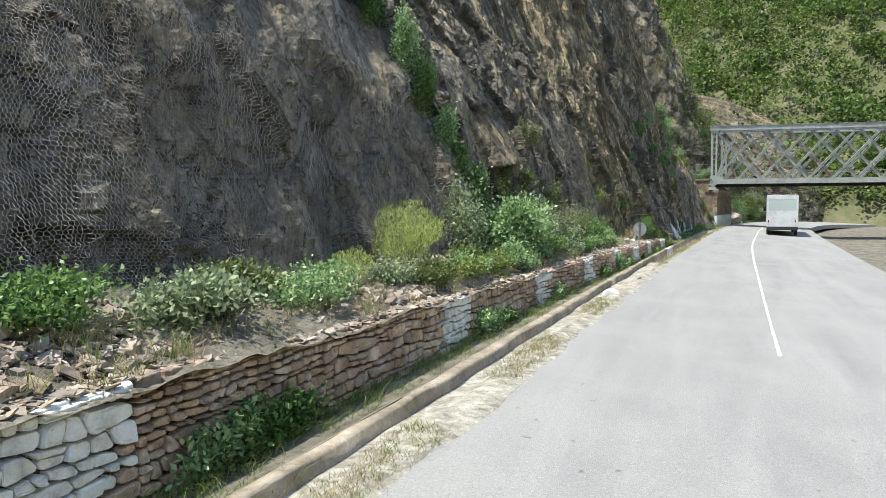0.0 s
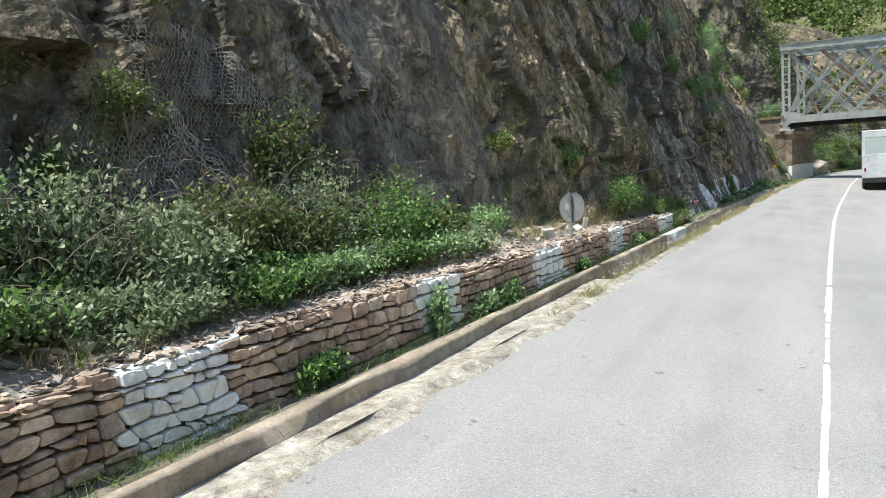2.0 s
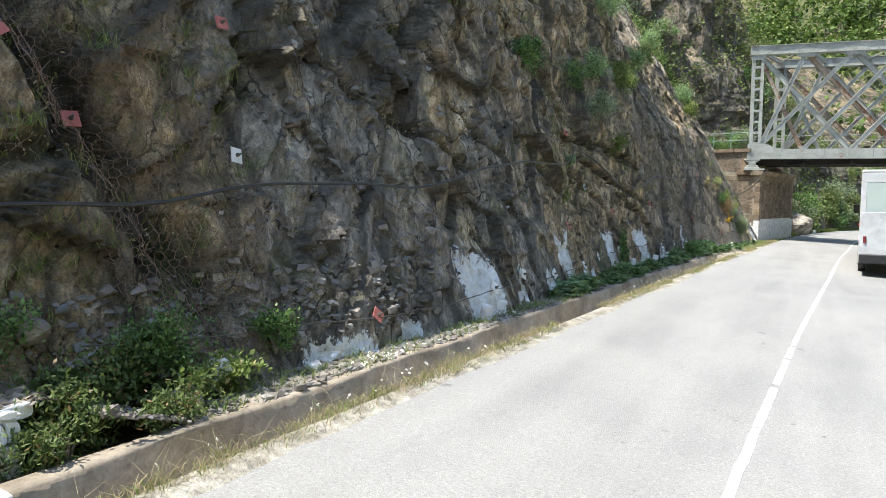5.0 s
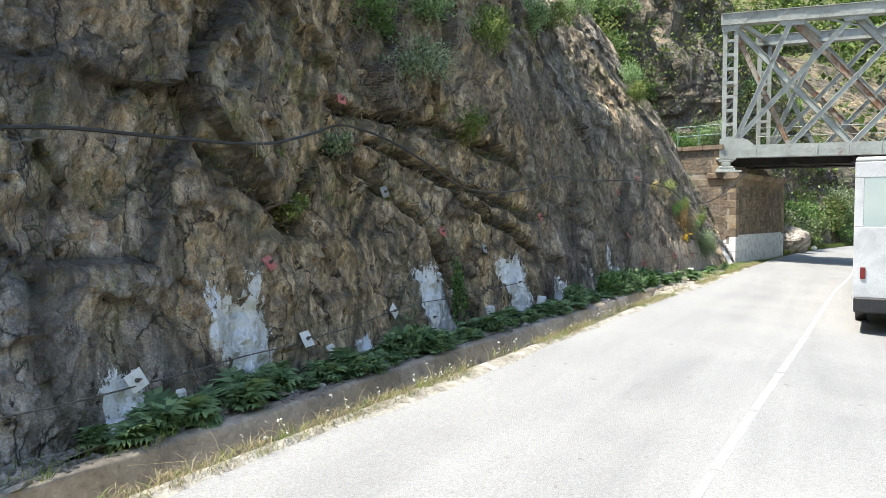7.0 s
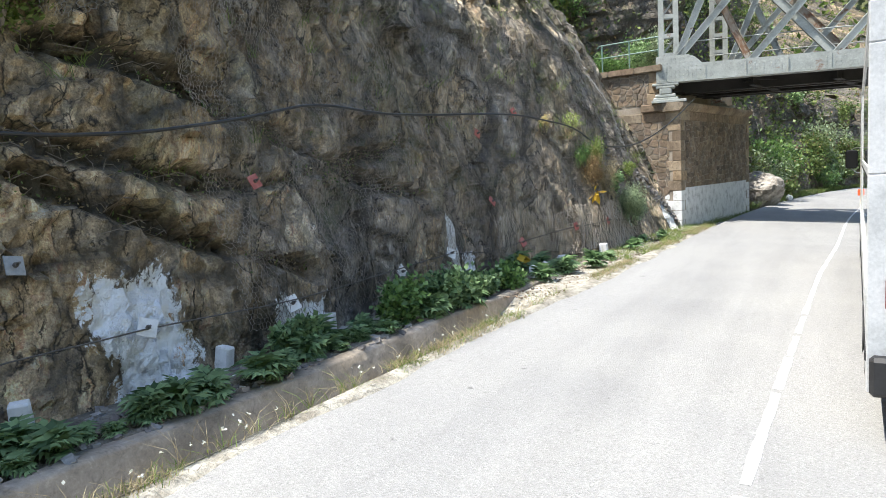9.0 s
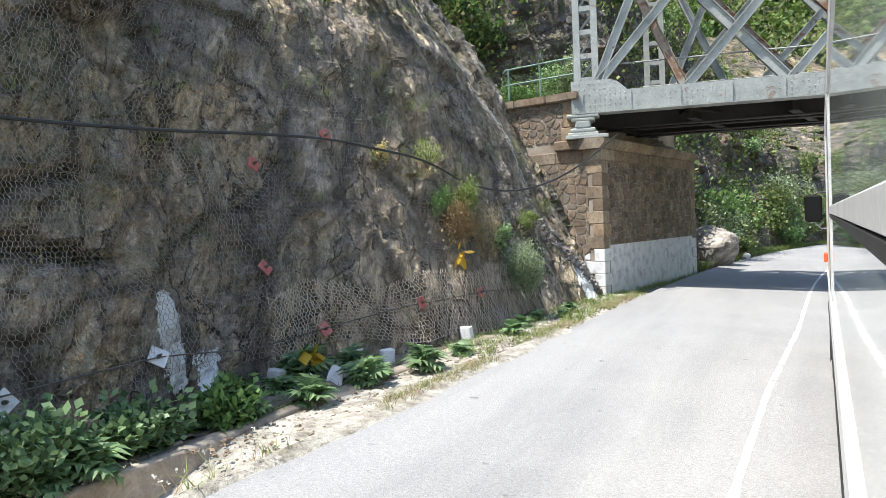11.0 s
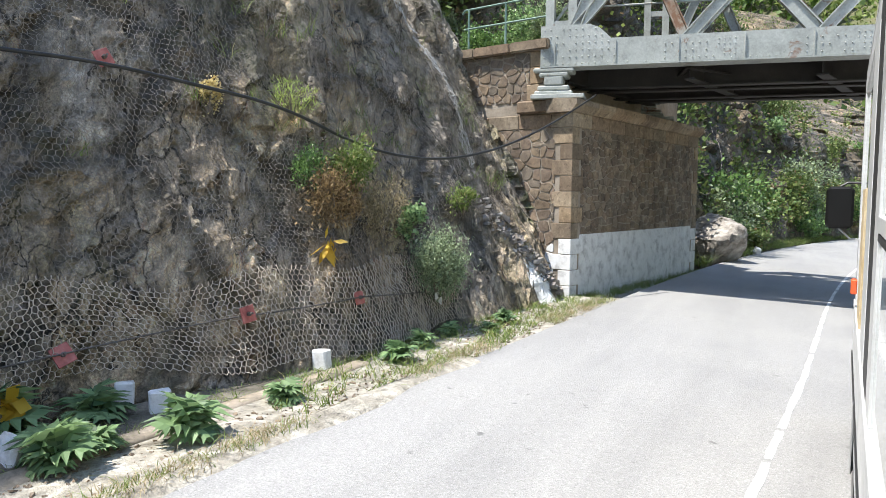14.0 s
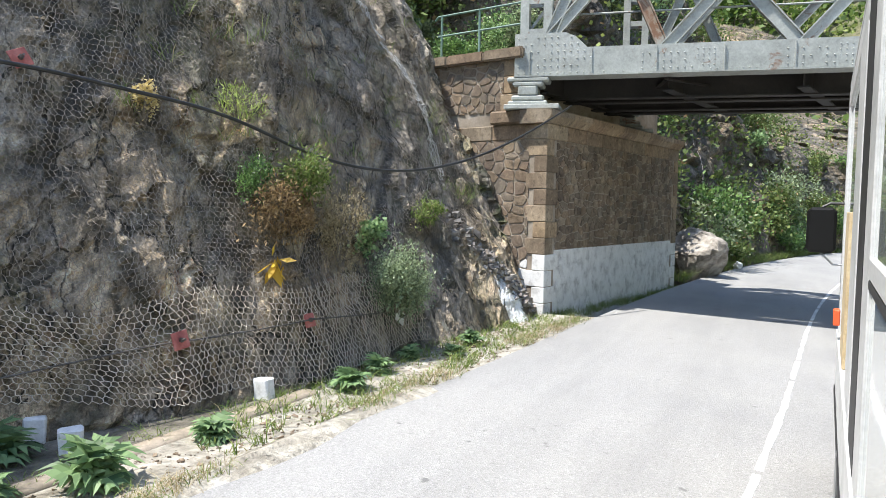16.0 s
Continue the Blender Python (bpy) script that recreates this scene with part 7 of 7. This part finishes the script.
def build_sign():
    base = (-3.16, 33.25, -0.05)
    root = thing("road_sign", base, "round road sign on a grey post, back view", "road sign")
    v, f = tube_arrays([(0, 0, -0.3), (0.0, 0, 0.9), (-0.01, 0.0, 1.78)], 0.028, 8)
    array_object("post", v, f, ZINC, root)
    a = radians(17)
    turn = Matrix((Vector((math.cos(a), -math.sin(a), 0)), Vector((0, 0, 1)), Vector((-math.sin(a), -math.cos(a), 0)))).transposed().to_4x4()
    turn.translation = Vector((0.02, 0.05, 1.44))
    bm = bmesh.new()
    bmesh.ops.create_cone(bm, cap_ends=True, segments=40, radius1=0.325, radius2=0.325, depth=0.012, matrix=turn)
    bmesh.ops.create_cone(bm, cap_ends=False, segments=40, radius1=0.33, radius2=0.33, depth=0.035, matrix=turn)
    disc = part("disc", bm, ZINC, root)
    t2 = turn.copy()
    t2.translation = turn.translation - turn.to_3x3() @ Vector((0, 0, 0.02))
    bm = bmesh.new()
    bmesh.ops.create_cone(bm, cap_ends=True, segments=40, radius1=0.315, radius2=0.315, depth=0.006, matrix=t2)
    part("red_face", bm, RED, disc, "faded red and white sign face")
    for z in (1.25, 1.6):
        bm = box((0.09, 0.045, 0.05), pose(0, 0.0, z), 0.005)
        part("clamp", bm, ROPE, root)
    bm = box((0.13, 0.004, 0.13), turn @ pose(-0.1, 0.0, 0.012, 90, 0, 0))
    part("sticker", bm, CEMENT, disc)
    # small things on the rubble by the wall
    board = thing("marker_board", on_bank(-3.72, 36.1), "small white board stuck in the rubble", "board")
    part("board", box((0.16, 0.02, 0.26), pose(0, 0, 0.16, 8, 12, 60), 0.004), WHITE, board)
    block = thing("cement_block", on_bank(-3.75, 33.4), "weathered grey cement block on the rubble", "block")
    part("block", box((0.26, 0.22, 0.24), pose(0, 0, 0.1, 6, -5, 30), 0.02), CEMENT, block)
    boulder(on_bank(-3.7, 35.4, 0.06), (0.16, 0.2, 0.12), LIME, "pale broken stone on the rubble", 19)
    log = thing("wooden_post", on_bank(-4.35, 12.9), "short weathered wooden post on the rubble", "post")
    v, f = tube_arrays([(0, 0, 0), (0.02, 0.05, 0.2), (0.03, 0.12, 0.38)], 0.055, 10)
    ob = array_object("post", v, f, STRAWWOOD, log)


STRAWWOOD = weathered("pale_timber", [(0.30, 0.24, 0.15), (0.42, 0.35, 0.23), (0.50, 0.43, 0.30)], 4, 40, 0.85, 0.3, 0.004, stretch=(1, 1, 0.2))


def build_rubble():
    rng = np.random.default_rng(88)
    cube = np.array([(-1, -1, -1), (1, -1, -1), (1, 1, -1), (-1, 1, -1), (-1, -1, 1), (1, -1, 1), (1, 1, 1), (-1, 1, 1)], float)
    quads = np.array([(3, 2, 1, 0), (4, 5, 6, 7), (0, 1, 5, 4), (1, 2, 6, 5), (2, 3, 7, 6), (3, 0, 4, 7)])

    def heap_of(name, spots, lo, hi, mat, label, flat=0.45):
        heap = Heap()
        for p in spots:
            s = lo * (hi / lo) ** rng.random() * np.array([1, rng.uniform(0.6, 1.2), rng.uniform(flat * 0.6, flat * 1.4)])
            v = (cube + rng.uniform(-0.38, 0.38, (8, 3))) * s * 0.5
            e = Euler(rng.uniform(-0.5, 0.5, 3) + (0, 0, rng.uniform(0, 6.28))).to_matrix()
            heap.add(v @ np.array(e).T + p, quads)
        ob = heap.make(name, mat)
        tagged(ob, label, "rubble", kind="stuff")

    def bank_spots(n, y0, y1, s0, s1):
        y = rng.uniform(y0, y1, n)
        x = np.array([bend(v) for v in y]) + rng.uniform(s0, s1, n)
        return np.stack([x, y, [bank_height(a, b) for a, b in zip(x, y)]], 1)

    def coping_spots(n, y0, y1, back):
        y = rng.uniform(y0, y1, n)
        x = np.array([bend(v) + lerp_keys(v, WALL_FRONT) for v in y]) - rng.uniform(0.06, back, n)
        z = np.array([lerp_keys(v, WALL_TOP) - BANK * bend(v) for v in y]) + 0.03
        return np.stack([x, y, z], 1)

    heap_of("coping_chips", np.concatenate([coping_spots(2900, 23, 38, 0.7), coping_spots(900, 38, 43.3, 0.6), coping_spots(2200, -2, 23, 0.7)]), 0.035, 0.14, CHIP, "flat pale chips of stone along the wall's top", 0.16)
    heap_of("wall_rubble", np.concatenate([bank_spots(900, 27, 43, -4.8, -4.1), bank_spots(500, 0, 27, -5.4, -4.4), bank_spots(1500, 0, 17, -5.9, -4.3), bank_spots(3200, 12.6, 16.8, -6.3, -4.5)]), 0.05, 0.19, CHIP, "broken brown and grey stones behind the wall", 0.4)
    # a stack of flat stones behind the wall
    y = rng.uniform(27.6, 30.7, 420)
    x = np.array([bend(v) for v in y]) - 4.62 + rng.uniform(-0.2, 0.12, 420)
    heap_of("dry_stone_stack", np.stack([x, y, 0.62 + rng.uniform(0, 0.38, 420) * np.interp(y, [27.6, 28, 30, 30.7], [1, 1, 0.9, 0.3])], 1), 0.12, 0.34, GREYSTONE, "stack of dark flat slate stones behind the wall", 0.3)
    heap_of("slate_rubble", np.concatenate([bank_spots(2600, 43.6, 54, -3.9, -3.05), bank_spots(500, 0, 12, -5.6, -4.6), bank_spots(2200, 54, 84, -4.3, -3.05)]), 0.025, 0.12, GREYSTONE, "grey slate chips at the cliff foot")
    y, z = rng.uniform(43, 50, 500), rng.uniform(0.3, 1.2, 500)
    P, _ = cliff_surface(y, z)
    P2, _ = cliff_surface(rng.uniform(46, 54, 120), rng.uniform(0.8, 4.5, 120))
    heap_of("loose_slate", np.concatenate([P, P2]), 0.03, 0.14, GREYSTONE, "loose slate lodged on the rock face", 0.5)
    heap_of("whitewashed_rubble", np.concatenate([bank_spots(160, 46.9, 48.8, -3.7, -3.1), bank_spots(70, 50.4, 52.0, -3.6, -3.1), bank_spots(60, 74.4, 75.6, -3.7, -3.2), bank_spots(60, 61.2, 62.6, -3.8, -3.2), bank_spots(60, 64.4, 65.8, -3.8, -3.2), bank_spots(50, 56.2, 57.3, -3.8, -3.2)]), 0.02, 0.09, LIME, "white-splashed chips of stone")
    t = rng.random(260)
    P, _ = cliff_surface(82.4 + 2.0 * t + rng.normal(size=260) * 0.14, 1.9 - 2.0 * t + rng.normal(size=260) * 0.12)
    heap_of("gully_rubble", P, 0.04, 0.16, GREYSTONE, "loose slate in the gully beside the abutment", 0.5)
    y, x = rng.uniform(70.8, 84, 3800), -1.95 - 1.9 * rng.random(3800) ** 0.7
    x = x + np.array([bend(v) for v in y])
    heap_of("shoulder_gravel", np.stack([x, y, [bank_height(a, b) for a, b in zip(x, y)]], 1), 0.008, 0.04, PIER_STONE_J, "grey-brown gravel scattered on the shoulder", 0.5)
    y = rng.uniform(80.8, 84.2, 260)
    x = np.interp(y, [80.8, 84.2], [-1.6, -1.0]) + rng.uniform(-0.5, 0.15, 260)
    zz = -0.2 + np.clip((np.interp(y, [80.8, 84.2], [-1.35, -0.9]) - x), 0, 2) * 1.2 * np.clip((y - 81.5) / 1.5, 0, 1)
    heap_of("footing_rubble", np.stack([x, y, zz], 1)[:90], 0.06, 0.24, GREYSTONE, "fallen stones at the abutment's foot")


# ---------------------------------------------------------------- the bus, standing where it stops
def build_bus():
    body = weathered("white_bus_paint", [(0.42, 0.43, 0.43), (0.54, 0.55, 0.55), (0.62, 0.62, 0.62)], 2, 40, 0.4, 0.1, 0.001)
    trim = weathered("black_seal", [(0.010, 0.010, 0.011), (0.016, 0.016, 0.017), (0.03, 0.03, 0.03)], 6, 60, 0.55, 0.1, 0.001)
    tan_ = weathered("tan_strip", [(0.42, 0.32, 0.18), (0.52, 0.41, 0.25), (0.6, 0.5, 0.33)], 5, 50, 0.6, 0.2, 0.002)
    amber, nt, b = material("lamp_lens")
    b.inputs["Base Color"].default_value = (0.75, 0.12, 0.04, 1)
    b.inputs["Roughness"].default_value = 0.25
    tail, nt, b = material("tail_lamp_lens")
    b.inputs["Base Color"].default_value = (0.16, 0.012, 0.012, 1)
    b.inputs["Roughness"].default_value = 0.25
    glass, nt, b = material("tinted_window_glass")
    b.inputs["Base Color"].default_value = (0.72, 0.82, 0.80, 1)
    b.inputs["Roughness"].default_value = 0.03
    b.inputs["Transmission Weight"].default_value = 0.55
    b.inputs["IOR"].default_value = 1.45
    mirror, nt, b = material("mirror_glass")
    b.inputs["Specular IOR Level"].default_value = 0.12
    b.inputs["Base Color"].default_value = (0.012, 0.012, 0.012, 1)
    b.inputs["Metallic"].default_value = 0.0
    b.inputs["Roughness"].default_value = 0.3
    eye = Vector((3.568, 71.072, 2.056))
    h = Vector((0.040, 1.0, 0.0)).normalized()
    r = Vector((h.y, -h.x, 0))
    D = 0.13
    root = thing("bus", (eye.x, eye.y + 6, -0.2), "white bus with tinted windows and a black wing mirror", "bus")
    off = root.location.copy()

    def slab(name, d0, d1, z0, z1, mat, t=0.03, out=0.0, bevel=0.004, parent=None, label=""):
        """A piece of the flank, d0 to d1 ahead of the eye, z from the eye's height."""
        c = eye + h * ((d0 + d1) / 2) + r * (D + t / 2 - out) + Vector((0, 0, (z0 + z1) / 2))
        m = Matrix((h, r, Vector((0, 0, 1)))).transposed().to_4x4()
        m.translation = c - off
        return part(name, box((d1 - d0, t, z1 - z0), m, bevel), mat, parent or root, label)

    slab("lower_panel", -4.7, 7.3, -1.85, -1.42, body, 0.05)
    slab("belt_panel", -4.7, 7.3, -1.42, -1.05, body, 0.04)
    slab("belt_moulding", -4.7, 7.3, -1.12, -1.05, body, 0.02, 0.012)
    slab("rub_strip", -4.7, 7.3, -1.62, -1.56, trim, 0.02, 0.01)
    slab("front_pillar", 7.0, 7.3, -1.05, 0.95, body, 0.05)
    slab("tan_pillar", 5.4, 6.2, -1.05, 0.0, tan_, 0.03)
    slab("door_pillar", 3.9, 4.7, -1.05, 0.95, body, 0.05)
    slab("window_seal", 3.2, 3.75, -1.05, 0.95, trim, 0.03)
    slab("window_post", 2.75, 3.15, -1.05, 0.95, body, 0.04)
    sash = slab("window_sash", -4.7, 2.75, -0.22, -0.15, body, 0.03)
    slab("rail_seal", -4.7, 2.75, -0.255, -0.225, trim, 0.025, 0.0, 0.002, sash)
    slab("upper_pane", -4.7, 2.75, -0.15, 0.9, glass, 0.006, -0.012, 0.0, sash)
    slab("lower_pane", -4.7, 2.75, -1.05, -0.26, glass, 0.006, -0.012, 0.0, sash)
    slab("front_pane", 4.7, 7.0, -1.05, 0.9, glass, 0.006, -0.02, 0.0)
    slab("roof_rail", -4.7, 7.3, 0.9, 1.05, body, 0.05)
    slab("side_lamp", 6.6, 6.75, -0.93, -0.8, amber, 0.05, 0.05, 0.008)
    # more window posts towards the rear
    for d in (-3.6, -1.9, -0.2):
        slab("window_post", d, d + 0.09, -1.05, 0.95, body, 0.03, -0.03)
    # the rest of the body: roof, rear, far flank, front, floor
    W = 2.45

    def block(name, d0, d1, w0, w1, z0, z1, mat, bevel=0.01, parent=None, label=""):
        """A box d0 to d1 ahead of the eye, w0 to w1 in from the flank."""
        m = Matrix((h, r, Vector((0, 0, 1)))).transposed().to_4x4()
        m.translation = eye + h * ((d0 + d1) / 2) + r * (D + (w0 + w1) / 2) + Vector((0, 0, (z0 + z1) / 2)) - off
        return part(name, box((d1 - d0, w1 - w0, z1 - z0), m, bevel), mat, parent or root, label)

    block("roof", -4.7, 7.3, 0.0, W, 1.05, 1.15, body, 0.04)
    block("floor", -4.6, 7.2, 0.06, W - 0.06, -1.75, -1.6, trim)
    rear = block("rear_panel", -4.76, -4.7, 0.0, W, -1.85, -0.2, body, 0.01)
    block("rear_header", -4.76, -4.7, 0.0, W, 0.75, 1.05, body, 0.01, rear)
    block("rear_corner", -4.76, -4.7, 0.0, 0.16, -0.2, 0.75, body, 0.01, rear)
    block("rear_corner", -4.76, -4.7, W - 0.16, W, -0.2, 0.75, body, 0.01, rear)
    block("rear_pane", -4.75, -4.74, 0.16, W - 0.16, -0.2, 0.75, glass, 0.0, rear)
    block("bumper", -4.9, -4.76, 0.02, W - 0.02, -1.85, -1.55, trim, 0.03)
    for w in (0.12, W - 0.27):
        block("tail_lamp", -4.79, -4.76, w, w + 0.09, -1.2, -0.98, tail, 0.008, rear)
    block("far_panel", -4.7, 7.3, W - 0.05, W, -1.85, -0.3, body)
    block("far_pane", -4.6, 7.0, W - 0.03, W - 0.02, -0.3, 0.85, glass, 0.0)
    block("far_rail", -4.7, 7.3, W - 0.05, W, 0.85, 1.05, body)
    block("front_panel", 7.3, 7.36, 0.0, W, -1.85, -0.5, body)
    block("windscreen", 7.31, 7.33, 0.08, W - 0.08, -0.5, 0.85, glass, 0.0)
    block("front_header", 7.3, 7.36, 0.0, W, 0.85, 1.05, body)
    # mirror on its bracket
    c = eye + h * 7.1 - r * 0.04 + Vector((0, 0, -0.16)) - off
    m = Matrix((h, r, Vector((0, 0, 1)))).transposed().to_4x4()
    m.translation = c
    housing = part("mirror", box((0.09, 0.235, 0.40), m, 0.035), mirror, root, "black wing mirror on a bracket")
    m2 = m.copy()
    m2.translation = c - h * 0.049
    part("mirror_glass", box((0.006, 0.19, 0.35), m2, 0.0), mirror, housing)
    arm = [c + Vector((0, 0, 0.2)), c + Vector((0, 0, 0.235)) + r * 0.06, c + r * 0.2 + Vector((0, 0, 0.235))]
    v, f = tube_arrays(arm, 0.013, 6)
    array_object("mirror_arm", v, f, BLACK, housing)
    arm = [c + Vector((0, 0, -0.2)), c + Vector((0, 0, -0.3)) + r * 0.1, c + r * 0.2 + Vector((0, 0, -0.3))]
    v, f = tube_arrays(arm, 0.010, 6)
    array_object("mirror_arm", v, f, ZINC, housing)
    # wheels
    for d, w, side in ((5.2, 0.12, -1), (-2.6, 0.12, -1), (5.2, W - 0.12, 1), (-2.6, W - 0.12, 1)):
        m = Matrix((h, Vector((0, 0, 1)), r)).transposed().to_4x4()
        p = eye + h * d + r * (D + w)
        m.translation = Vector((p.x, p.y, road_z(p.x) + 0.47)) - off
        bm = bmesh.new()
        bmesh.ops.create_cone(bm, cap_ends=True, segments=32, radius1=0.47, radius2=0.47, depth=0.22, matrix=m)
        wheel = part("wheel", bm, BLACK, root, "black tyre")
        bm = bmesh.new()
        m.translation += r * (0.115 * side)
        bmesh.ops.create_cone(bm, cap_ends=True, segments=24, radius1=0.27, radius2=0.2, depth=0.03, matrix=m)
        part("rim", bm, ZINC, wheel)



build_ground()
build_road()
build_edges()
build_cliffs()
build_bank()
build_hills()
build_bridge()
build_abutment_rail()
build_nets()
build_cables()
build_anchors()
build_sign()
build_rubble()
build_shrubs()
build_slope_scrub()
build_seam_scrub()
build_acanthus()
build_grass()
build_bus()
build_wall()
build_pier()
